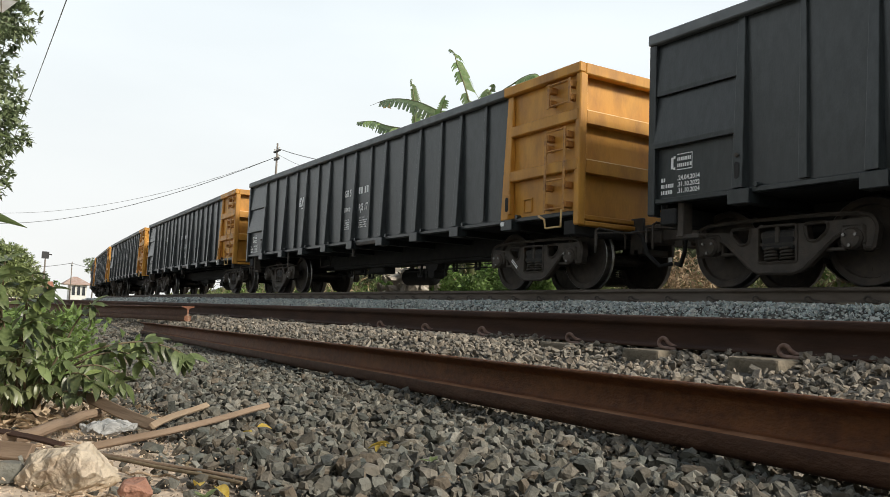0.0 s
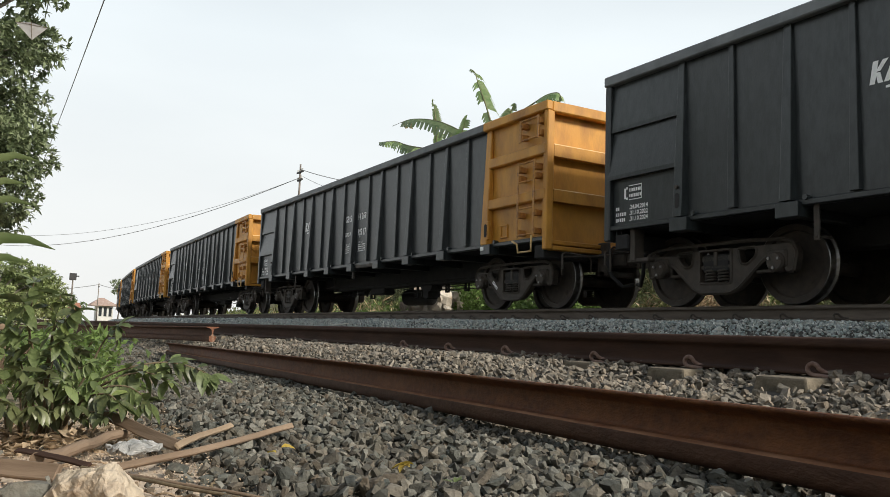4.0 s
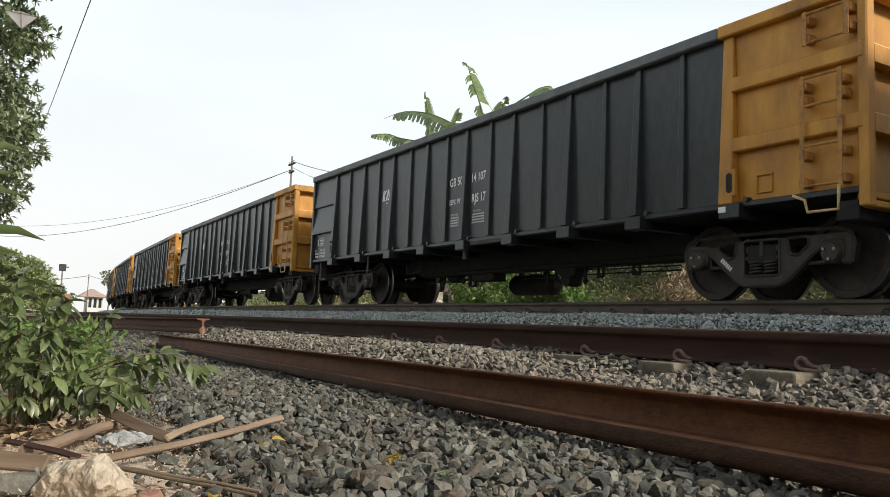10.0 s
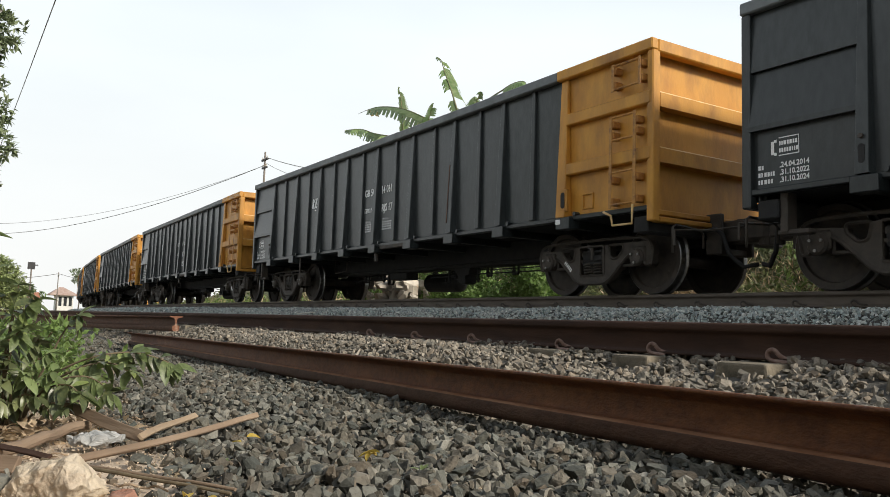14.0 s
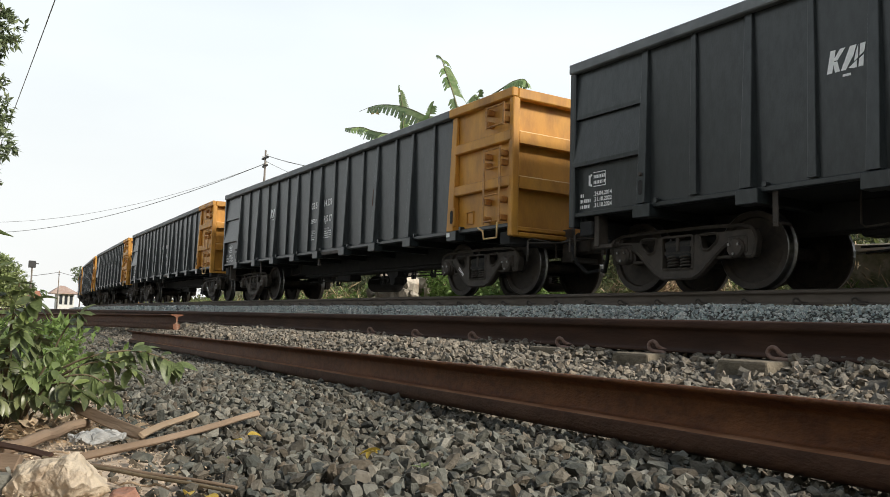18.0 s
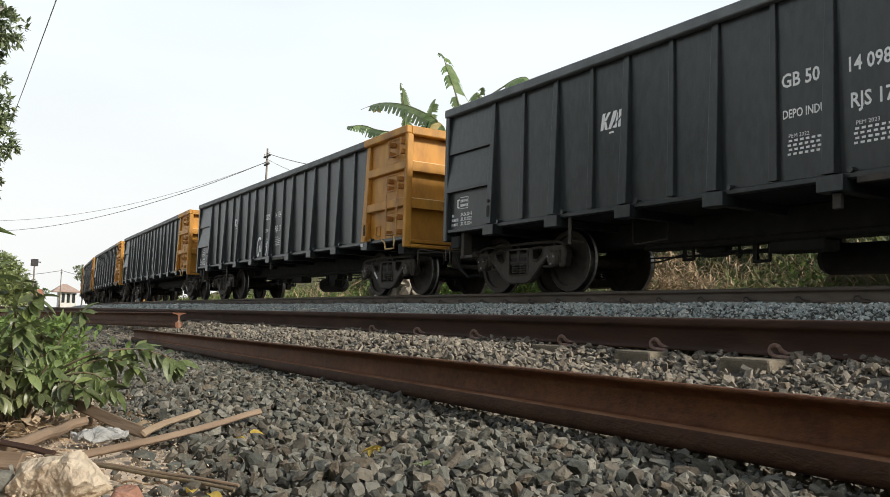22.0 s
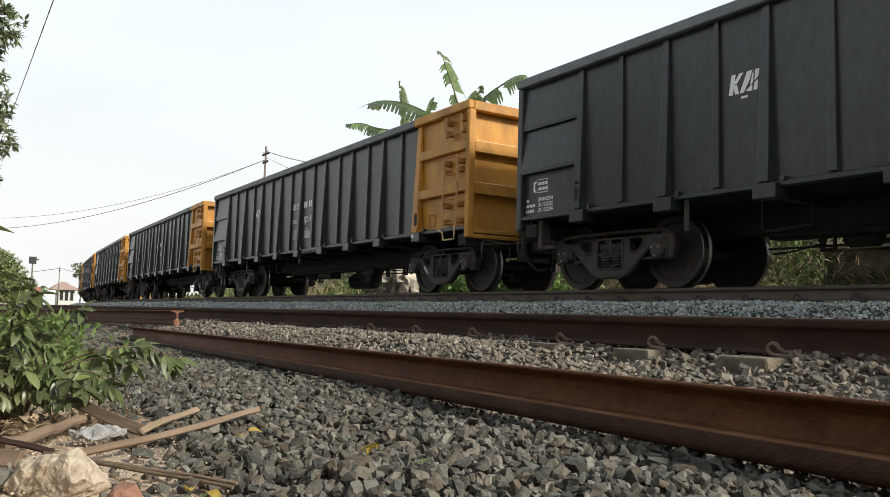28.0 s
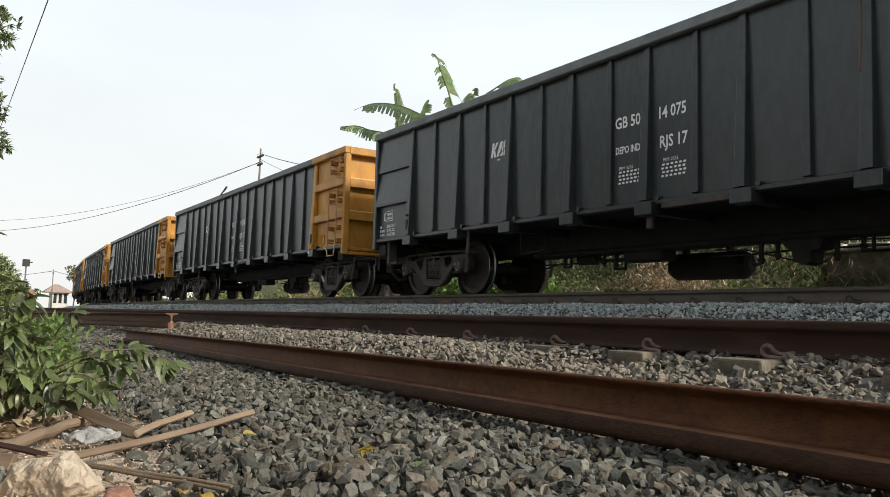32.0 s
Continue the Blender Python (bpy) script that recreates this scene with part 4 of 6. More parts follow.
        bevelled(b, u_(u) - wide, u_(u) + wide, -0.02, 0.02, foot, 0.60, 0.005)
        if turn:
            x0, x1 = sorted((u_(u) - wide, u_(u) + turn))
            bevelled(b, x0, x1, -0.022, 0.022, foot - 0.012, foot + 0.022, 0.005)
            bevelled(b, u_(u) + turn - 0.014, u_(u) + turn + 0.014, -0.018, 0.018, foot, 0.60 if turn > 0 else foot + 0.10, 0.004)
        tube(b, [(u_(u) - 0.03, 0, foot + 0.05), (u_(u) + 0.03, 0, foot + 0.05)], 0.026, sides=8)
        part("rod_guide", b, UNDER, w)
    b = bmesh.new()             # release rod and its bent hanger near the side
    tube(b, [(u_(3.30), -0.60, 0.90), (u_(3.30), -0.60, 0.60), (u_(3.34), -0.60, 0.565), (u_(3.85), -0.60, 0.60), (u_(3.88), -0.60, 0.90)], 0.011, sides=6)
    part("release_rod", b, IRON, w)
    for u in (2.72,):
        for sy in (-1, 1):
            b = bmesh.new()
            bevelled(b, u_(u) + 0.07, u_(u) + 0.13, sy * 1.20 - 0.012, sy * 1.20 + 0.012, 0.56, 0.90, 0.005)
            tube(b, [(u_(u) + 0.10, sy * 1.22, 0.60), (u_(u) + 0.10, sy * 0.98, 0.60)], 0.014, sides=6)
            part("guard_iron", b, IRON, w)
    for sy in (-1, 1):
        b = bmesh.new()
        prism(b, [(u_(MAJOR[0]) + 0.030 * math.cos(a), 1.12 + (0.055 if math.sin(a) > 0 else -0.055) + 0.030 * math.sin(a)) for a in [k * math.pi / 8 for k in range(16)]],
              sy * (OUT - 0.002), sy * (OUT + 0.003))
        part("lashing_hole", b, UNDER, w, "dark oval lashing hole")
        b = bmesh.new()
        tube(b, [(u_(MAJOR[0]), sy * (OUT - 0.01), 1.27), (u_(MAJOR[0]), sy * (OUT + 0.02), 1.27)], 0.022, sides=8)
        part("lashing_stud", b, IRON, w)
    # side step under the lettering
    b = bmesh.new()
    tube(b, [(u_(6.35), -1.2, 0.93), (u_(6.35), -1.23, 0.66)], 0.02, sides=6)
    bevelled(b, u_(6.31), u_(6.39), -1.25, -1.2, 0.64, 0.78, 0.006)
    bevelled(b, u_(6.55), u_(7.5), -1.28, -1.20, 0.84, 0.90, 0.006)
    part("release_lever", b, IRON, w)
    # ends: couplers, draft boxes, hoses, handrails
    for sx in (-1, 1):
        b = bmesh.new()
        bevelled(b, min(sx * (HALF - 0.1), sx * (HALF + 0.28)), max(sx * (HALF - 0.1), sx * (HALF + 0.28)), -0.13, 0.13, 0.60, 0.86, 0.02)
        bevelled(b, min(sx * (HALF + 0.22), sx * (HALF + 0.575)), max(sx * (HALF + 0.22), sx * (HALF + 0.575)), -0.10, 0.14, 0.60, 0.88, 0.05)
        tube(b, [(sx * (HALF + 0.50), 0.0, 0.56), (sx * (HALF + 0.50), 0.0, 0.92)], 0.085, sides=10)
        part("coupler", b, IRON, w, "knuckle coupler")
        b = bmesh.new()
        for yy in (-0.30, 0.24):
            bevelled(b, min(sx * (HALF - 0.1), sx * (HALF + 0.12)), max(sx * (HALF - 0.1), sx * (HALF + 0.12)), yy, yy + 0.06, 0.46, 0.93, 0.012)
        bevelled(b, min(sx * (HALF - 0.04), sx * (HALF + 0.06)), max(sx * (HALF - 0.04), sx * (HALF + 0.06)), -0.30, 0.30, 0.46, 0.54, 0.012)
        part("draft_housing", b, IRON, w)
        b = bmesh.new()
        tube(b, [(sx * (HALF + 0.16), -1.12, 0.50), (sx * (HALF + 0.16), -1.12, 0.66), (sx * (HALF + 0.18), -0.6, 0.70), (sx * (HALF + 0.30), -0.12, 0.78)], 0.013, sides=6)
        part("uncoupling_lever", b, IRON, w)
        if sx < 0:
            b = bmesh.new()
            bevelled(b, -HALF + 0.34, -HALF + 0.42, -1.18, -1.02, 0.52, 0.93, 0.01)
            bevelled(b, -HALF + 0.30, -HALF + 0.62, -1.16, -1.04, 0.50, 0.55, 0.01)
            part("foot_step", b, IRON, w)
        b = bmesh.new()
        bevelled(b, min(sx * (HALF - 0.35), sx * (HALF - 0.13)), max(sx * (HALF - 0.35), sx * (HALF - 0.13)), -1.22, 1.22, 0.66, 0.84, 0.012)
        part("headstock", b, UNDER, w)
        b = bmesh.new()
        x = sx * (HALF + 0.12)
        pts = [(sx * (HALF - 0.05), -0.38, 0.72), (x, -0.40, 0.74), (x + sx * 0.10, -0.40, 0.66), (x + sx * 0.15, -0.36, 0.45), (x + sx * 0.28, -0.28, 0.30), (x + sx * 0.42, -0.2, 0.33)]
        tube(b, pts, 0.026, sides=8)
        part("air_hose", b, UNDER, w, "hanging black rubber air hose", smooth=True)
        b = bmesh.new()
        y = -0.98
        tube(b, [(sx * (HALF + 0.10), y - 0.1, 0.42), (sx * (HALF + 0.10), y - 0.1, 0.70), (sx * (HALF + 0.10), y - 0.05, 0.73), (sx * (HALF + 0.10), y + 0.35, 0.70),
                 (sx * (HALF + 0.10), y + 0.40, 0.66), (sx * (HALF + 0.10), y + 0.40, 0.5)], 0.014, sides=6)
        part("end_handrail", b, IRON, w, smooth=True)
    # ladders on the ochre bay, both sides
    for sy in (-1,):
        for z0, z1, d0, d1, rungs in ((0.95, 2.03, 0.225, 0.60, (0.99, 1.36, 1.74, 2.005)), (2.31, 2.64, 0.155, 0.57, (2.335, 2.615))):
            b = bmesh.new()
            ylad = sy * (OUT + 0.022)
            bevelled(b, u_(U - d0) - 0.022, u_(U - d0) + 0.022, min(ylad, ylad + sy * 0.012), max(ylad, ylad + sy * 0.012), z0, z1, 0.003)
            lad = part("ladder", b, LADDER, w, "ochre steel ladder with rusty brackets")
            b = bmesh.new()
            bevelled(b, u_(U - d1) - 0.022, u_(U - d1) + 0.022, min(ylad, ylad + sy * 0.012), max(ylad, ylad + sy * 0.012), z0, z1, 0.003)
            part("stile", b, LADDER, lad)
            for z in rungs:
                b = bmesh.new()
                tube(b, [(u_(U - d1), ylad, z), (u_(U - d0), ylad, z)], 0.014, sides=6)
                part("rung", b, LADDER, lad)
            for z in (1.03, 1.28, 1.80, 1.93) if z1 - z0 > 0.5 else (z0 + 0.08, z1 - 0.08):
                for d in (d0, d1):
                    b = bmesh.new()
                    bevelled(b, u_(U - d) - 0.042, u_(U - d) + 0.042, min(sy * PLATE, ylad), max(sy * PLATE, ylad) - 0.002, z - 0.042, z + 0.042, 0.010)
                    part("bracket", b, RUSTB, lad, "rust-brown bracket")
        b = bmesh.new()
        y = sy * (OUT + 0.05)
        tube(b, [(u_(U - 0.68), y, 0.915), (u_(U - 0.56), y, 0.86), (u_(U - 0.53), y, 0.745), (u_(U - 0.23), y, 0.745), (u_(U - 0.225), y, 0.96)], 0.015, sides=6)
        part("step", b, DUST, w, "bent bar step", smooth=True)
        b = bmesh.new()
        bevelled(b, u_(U - 1.56), u_(U - 1.47), -1.337, -1.331, 0.845, 0.905, 0.002)
        part("tag", b, WHITE, w, "small white plate on a bracket")
        b = bmesh.new()
        xa, xb = u_(U - 1.19), u_(U - 1.0)
        for x0, x1, z0, z1 in ((xa, xb, 1.012, 1.032), (xa, xb, 1.185, 1.205), (xa, xa + 0.02, 1.032, 1.185), (xb - 0.02, xb, 1.032, 1.185)):
            bevelled(b, x0, x1, sy * PLATE - 0.02, sy * PLATE + 0.02, z0, z1, 0.004)
        part("card_holder", b, YELLOW, w)
        b = bmesh.new()
        prism(b, [(u_(U - 1.43) + 0.036 * math.cos(a), 1.14 + (0.065 if math.sin(a) > 0 else -0.065) + 0.036 * math.sin(a)) for a in [k * math.pi / 8 for k in range(16)]],
              sy * (PLATE + 0.118), sy * (PLATE + 0.1235))
        part("lashing_hole", b, UNDER, w, "dark oval lashing hole")
        b = bmesh.new()
        bevelled(b, u_(U - 1.43) - 0.062, u_(U - 1.43) + 0.062, sy * (PLATE + 0.09) - 0.028, sy * (PLATE + 0.09) + 0.028, 1.00, 1.28, 0.012)
        part("hole_plate", b, YELLOW, w)
    for x in (-HALF + 1.33, HALF - 1.42):
        bogie_parts(w, x, "grimy cast bogie with coil springs")
    return w


SCRAPE = material("rubbed_rust", (0.10, 0.058, 0.042), (0.15, 0.09, 0.065), rough=0.8, scale=30, stretch=(1, 1, 0.2))
RUSTB = material("brown_bracket_paint", (0.34, 0.145, 0.036), (0.46, 0.21, 0.042), rough=0.7, scale=25, bump=0.1)


# white stencilled marks
def words(text, height, bold=0.0):
    """Lettering as a mesh in its own xy plane, from the left foot of the line."""
    cu = bpy.data.curves.new("words", 'FONT')
    cu.body, cu.size, cu.offset, cu.extrude = text, height * 1.38, bold, 0.0
    cu.resolution_u = 2
    tmp = new("words", cu)
    me = bpy.data.meshes.new_from_object(tmp)
    bpy.data.objects.remove(tmp)
    bpy.data.curves.remove(cu)
    me.materials.append(WHITE)
    return me


def on_side(u, z, squeeze=1.0):
    """Pose of a mark on the near side plate."""
    return Matrix.Translation((u_(u), -PLATE - 0.004, z)) @ Matrix.Rotation(radians(90), 4, 'X') @ Matrix.Diagonal((squeeze, 1, 1, 1))


def bars(rows, slant=0.0):
    """Plain bars (x0, x1, z0, z1)."""
    bm = bmesh.new()
    for x0, x1, z0, z1 in rows:
        bm.faces.new([bm.verts.new(c) for c in ((x0 + slant * z0, z0, 0), (x1 + slant * z0, z0, 0), (x1 + slant * z1, z1, 0), (x0 + slant * z1, z1, 0))])
    return mesh_of(bm, "marks", WHITE)


def mark_meshes():
    rr = random.Random(3)
    ME["gb"] = words("GB 50", 0.135, 0.004)
    ME["rjs"] = words("RJS 17", 0.135, 0.004)
    ME["depo"] = words("DEPO INDUK", 0.085, 0.0025)
    ME["pem2"] = words("PEM 2022", 0.038)
    ME["pem3"] = words("PEM 2023", 0.038)
    # the owner's sign: slanting shapes
    bm = bmesh.new()
    for poly in (((0, 0), (0.075, 0), (0.13, 0.27), (0.055, 0.27)), ((0.085, 0.14), (0.19, 0.27), (0.265, 0.27), (0.15, 0.14)), ((0.085, 0.13), (0.15, 0.13), (0.185, 0.0), (0.115, 0.0)),
                 ((0.195, 0.0), (0.265, 0.0), (0.372, 0.15), (0.415, 0.27), (0.325, 0.27)), ((0.375, 0.075), (0.432, 0.11), (0.438, 0.265), (0.405, 0.19)), ((0.30, 0.015), (0.415, 0.085), (0.413, 0.0), (0.36, 0.0)),
                 ((0.45, 0.125), (0.515, 0.165), (0.54, 0.27), (0.465, 0.27)), ((0.435, 0.0), (0.50, 0.0), (0.512, 0.135), (0.447, 0.095)),
                 ((0.22, -0.075), (0.335, -0.075), (0.335, -0.045), (0.22, -0.045))):
        bm.faces.new([bm.verts.new((x, z, 0)) for x, z in poly])
    ME["sign"] = mesh_of(bm, "owner_sign", WHITE)
    dots = []
    for i in range(6):
        for j in range(4):
            dots.append((i * 0.058 + 0.012 * (j % 2), i * 0.058 + 0.036 + 0.012 * (j % 2), j * 0.042, j * 0.042 + 0.022))
    ME["grid"] = bars(dots)
    ME["hidden"] = bars([(0, 0.10, 0, 0.13), (0.13, 0.23, 0, 0.13), (0.33, 0.42, 0, 0.13), (0.45, 0.54, 0, 0.13), (0.57, 0.66, 0, 0.13)])
    rows = [(0.0, 0.05, 0.05, 0.21), (0.05, 0.09, 0.19, 0.225), (0.05, 0.09, 0.035, 0.07), (0.12, 0.42, 0.235, 0.247), (0.12, 0.42, 0.025, 0.037), (0.42, 0.432, 0.025, 0.247)]
    for r in range(2):
        x = 0.13
        while x < 0.39:
            ww = rr.uniform(0.015, 0.04)
            rows.append((x, x + ww, 0.065 + r * 0.085, 0.115 + r * 0.085))
            x += ww + 0.012
    ME["capacity"] = bars(rows)
    ME["date_a"], ME["date_b"], ME["date_c"] = (words(d, 0.056, 0.0022) for d in (".24.04.2014", ".31.10.2022", ".31.10.2024"))
    rows = []
    for r in range(3):
        for a, b in ((0, 0.08),) if r == 2 else ((0, 0.05), (0.08, 0.20)):
            x = a
            while x < b:
                ww = rr.uniform(0.018, 0.036)
                rows.append((x, x + ww, r * 0.085, r * 0.085 + 0.052))
                x += ww + 0.011
    ME["dates"] = bars(rows)


NUMBERS = {0: "14 236", 1: "14 172", 2: "14 269", 4: "14 067", 5: "14 259", 6: "14 150", 7: "14 107", 8: "14 282", 9: "14 080", 10: "14 061", 11: "14 170", 13: "14 239",
           14: "14 283", 15: "14 130", 16: "14 134", 17: "14 098", 18: "14 153", 19: "14 348", 22: "14 308", 23: "14 206", 24: "14 313", 25: "14 075"}


def mark_wagon(w, j):
    part("owner_sign", ME["sign"], None, w, "white slanting sign of the owner", at=on_side(3.362, 1.885, 0.88) @ Matrix.Scale(0.76, 4))
    part("lettering", ME["gb"], None, w, at=on_side(5.80, 1.845, 0.82))
    part("lettering", ME["depo"], None, w, at=on_side(5.81, 1.545, 0.70))
    part("lettering", ME["pem2"], None, w, at=on_side(5.87, 1.355))
    part("check_grid", ME["grid"], None, w, at=on_side(5.86, 1.19))
    part("lettering", ME["rjs"], None, w, at=on_side(6.47, 1.52, 0.80))
    part("lettering", ME["pem3"], None, w, at=on_side(6.52, 1.36))
    part("check_grid", ME["grid"], None, w, at=on_side(6.50, 1.19))
    part("capacity_mark", ME["capacity"], None, w, at=on_side(0.28, 1.225, 0.85) @ Matrix.Scale(0.8, 4))
    part("date_marks", ME["dates"], None, w, at=on_side(0.14, 0.995, 1.0) @ Matrix.Scale(0.82, 4))
    for k, d in enumerate(("date_c", "date_b", "date_a")):
        part("date", ME[d], None, w, at=on_side(0.37, 0.995 + 0.070 * k, 0.92) @ Matrix.Scale(0.92, 4))
    if j in NUMBERS:
        part("wagon_number", words(NUMBERS[j], 0.135, 0.004), None, w, at=on_side(6.44, 1.845, 0.78))
    else:
        part("wagon_number", ME["hidden"], None, w, at=on_side(6.44, 1.845, 0.78))


def sprayed(w):
    """Two sprayed white scrawls."""
    for k, pts in enumerate((((0.30, 0.42), (0.20, 0.46), (0.08, 0.40), (0.03, 0.22), (0.06, 0.06), (0.14, 0.03), (0.20, 0.16), (0.23, 0.28), (0.25, 0.14), (0.32, 0.18), (0.33, 0.42)),
                             ((0.0, 0.02), (0.06, 0.05), (0.10, 0.20), (0.16, 0.34), (0.15, 0.18), (0.13, 0.06), (0.22, 0.14), (0.27, 0.28), (0.28, 0.10)))):
        bm = bmesh.new()
        rows_ = []
        fine = []
        for i in range(len(pts) - 1):
            p0, p1, p2, p3 = (Vector(pts[min(max(i + q, 0), len(pts) - 1)]) for q in (-1, 0, 1, 2))
            fine += [0.5 * (2 * p1 + (p2 - p0) * u + (2 * p0 - 5 * p1 + 4 * p2 - p3) * u * u + (3 * p1 - p0 - 3 * p2 + p3) * u ** 3) for u in (0, 0.25, 0.5, 0.75)]
        pts = fine
        for i, (x, z) in enumerate(pts):
            a, b = pts[max(i - 1, 0)], pts[min(i + 1, len(pts) - 1)]
            d = Vector((b[0] - a[0], b[1] - a[1])).normalized()
            h = 0.030
            rows_.append((bm.verts.new((x - d.y * h, z + d.x * h, 0)), bm.verts.new((x + d.y * h, z - d.x * h, 0))))
        for r0, r1 in zip(rows_, rows_[1:]):
            bm.faces.new((r0[0], r0[1], r1[1], r1[0]))
        part("graffiti", bm, WHITE, w, "sprayed white scrawl", at=on_side(5.24 + 0.62 * k, 0.98) @ pose(0, 0, 0.001))


mark_meshes()
first = build_wagon(pose(0, TRACK_Y, RAIL_Z))
wagons = {}
for j in range(-7, 27):
    wagons[j] = first if j == -7 else copy_thing(first, pose(0, TRACK_Y, RAIL_Z))
for j, w in wagons.items():
    mark_wagon(w, j)
sprayed(wagons[16])
bm = bmesh.new()
tube(bm, [(-2.3, -1.17, 2.76), (-1.443, -1.30, 2.845), (-1.0, -1.36, 2.875), (-0.628, -1.42, 2.905)], 0.028, sides=7, radii=[0.02, 0.022, 0.027, 0.032])
part("stick", bm, RIM, wagons[24], "grey stick poking out over the rim", smooth=True)
for j, u, z0, z1 in ((0, 6, 1.5, 2.2), (1, 6, 1.7, 2.3), (10, 6, 1.1, 2.0), (13, 6, 1.6, 1.9), (14, 6, 1.2, 2.3), (15, 6, 1.0, 2.1), (19, 6, 1.8, 2.2), (25, 6, 1.8, 2.6), (5, 4, 1.3, 1.7)):
    b = bmesh.new()
    box(b, u_(MAJOR[u]) - 0.062, u_(MAJOR[u]) - 0.042, -PLATE - 0.04, -PLATE, z0, z1)
    for v in b.verts:           # it lies on the sloping face of the rib
        if v.co.y < -PLATE - 0.01:
            v.co.y = -PLATE - 0.036 - 0.074 * (TOP - 0.12 - v.co.z) / (TOP - 0.12 - SILL) - 0.003
    part("rust_scrape", b, SCRAPE, wagons[j], "rusty scrape down a rib")


# ---------------------------------------------------------------- plants
OLDWOOD = material("weathered_board", (0.165, 0.115, 0.077), (0.30, 0.222, 0.155), rough=0.9, scale=14, bump=0.3, bump_scale=50, stain=(0.17, 0.12, 0.085), stain_scale=5, stretch=(0.12, 1, 1))
GREEN = leaf_material("shrub_leaf", (0.135, 0.190, 0.070), (0.235, 0.295, 0.125), rough=0.42)
YOUNG = leaf_material("young_shrub_leaf", (0.25, 0.33, 0.095), (0.34, 0.41, 0.16), rough=0.34)
DULL = leaf_material("dull_shrub_leaf", (0.075, 0.105, 0.048), (0.15, 0.17, 0.075), rough=0.36, through_light=0.2)
BUSHGREEN = leaf_material("pale_bush_leaf", (0.27, 0.335, 0.145), (0.39, 0.45, 0.22), rough=0.5)
DEAD = leaf_material("dead_brown_leaf", (0.30, 0.215, 0.135), (0.50, 0.395, 0.27), rough=0.85, through_light=0.2)
TREEGREEN = leaf_material("tree_leaf", (0.165, 0.21, 0.11), (0.25, 0.30, 0.165), rough=0.45, through_light=0.25)
MIDGREEN = leaf_material("bush_leaf", (0.12, 0.195, 0.050), (0.19, 0.27, 0.085), rough=0.5)
WEED = leaf_material("weed_leaf", (0.110, 0.150, 0.052), (0.20, 0.205, 0.085), rough=0.6)
CREEPER = leaf_material("creeper_leaf", (0.135, 0.225, 0.060), (0.21, 0.30, 0.095), rough=0.55, through_light=0.4)
DRY = leaf_material("dry_grass", (0.40, 0.30, 0.17), (0.52, 0.42, 0.26), rough=0.8)
DARKHEDGE = leaf_material("hedge_leaf", (0.085, 0.115, 0.055), (0.17, 0.17, 0.085), rough=0.6)
BANANA = leaf_material("banana_leaf", (0.17, 0.27, 0.10), (0.30, 0.38, 0.19), rough=0.4, through_light=0.45)
BANANADRY = leaf_material("withered_banana_leaf", (0.46, 0.36, 0.13), (0.58, 0.50, 0.27), rough=0.7)
BARK = material("grey_bark", (0.10, 0.085, 0.07), (0.17, 0.15, 0.125), rough=0.9, scale=18, bump=0.5, stretch=(1, 1, 0.3))
TWIG = material("brown_twig", (0.13, 0.10, 0.062), (0.20, 0.16, 0.10), rough=0.9, scale=30)
STEMGREEN = material("banana_stem", (0.10, 0.13, 0.05), (0.20, 0.17, 0.08), rough=0.6, scale=6, stretch=(1, 1, 0.2))


def leaf_mesh(name, mat, length=1.0, width=0.36, droop=0.25, fold=0.18):
    """A pointed leaf along +x, folded on its midrib and drooping to its tip."""
    bm = bmesh.new()
    rows = []
    for i, w in enumerate((0.05, 0.55, 0.88, 1.0, 0.96, 0.80, 0.48, 0.03)):
        t = i / 7
        x, z = length * t, -droop * length * t * t
        h = width * w / 2
        rows.append([bm.verts.new((x, -h, z + fold * h)), bm.verts.new((x, 0, z)), bm.verts.new((x, h, z + fold * h))])
    for a, b in zip(rows, rows[1:]):
        bm.faces.new((a[0], a[1], b[1], b[0]))
        bm.faces.new((a[1], a[2], b[2], b[1]))
    return mesh_of(bm, name, mat, smooth=True)


def raw_mesh(name, verts, faces, mat, smooth=False):
    me = bpy.data.meshes.new(name)
    n = faces.shape[1]
    me.vertices.add(len(verts))
    me.vertices.foreach_set("co", verts.astype(np.float32).ravel())
    me.loops.add(len(faces) * n)
    me.loops.foreach_set("vertex_index", faces.astype(np.int32).ravel())
    me.polygons.add(len(faces))
    me.polygons.foreach_set("loop_start", np.arange(0, len(faces) * n, n, dtype=np.int32))
    me.update(calc_edges=True)
    if not smooth:
        me.shade_flat()
    me.materials.append(mat)
    return me


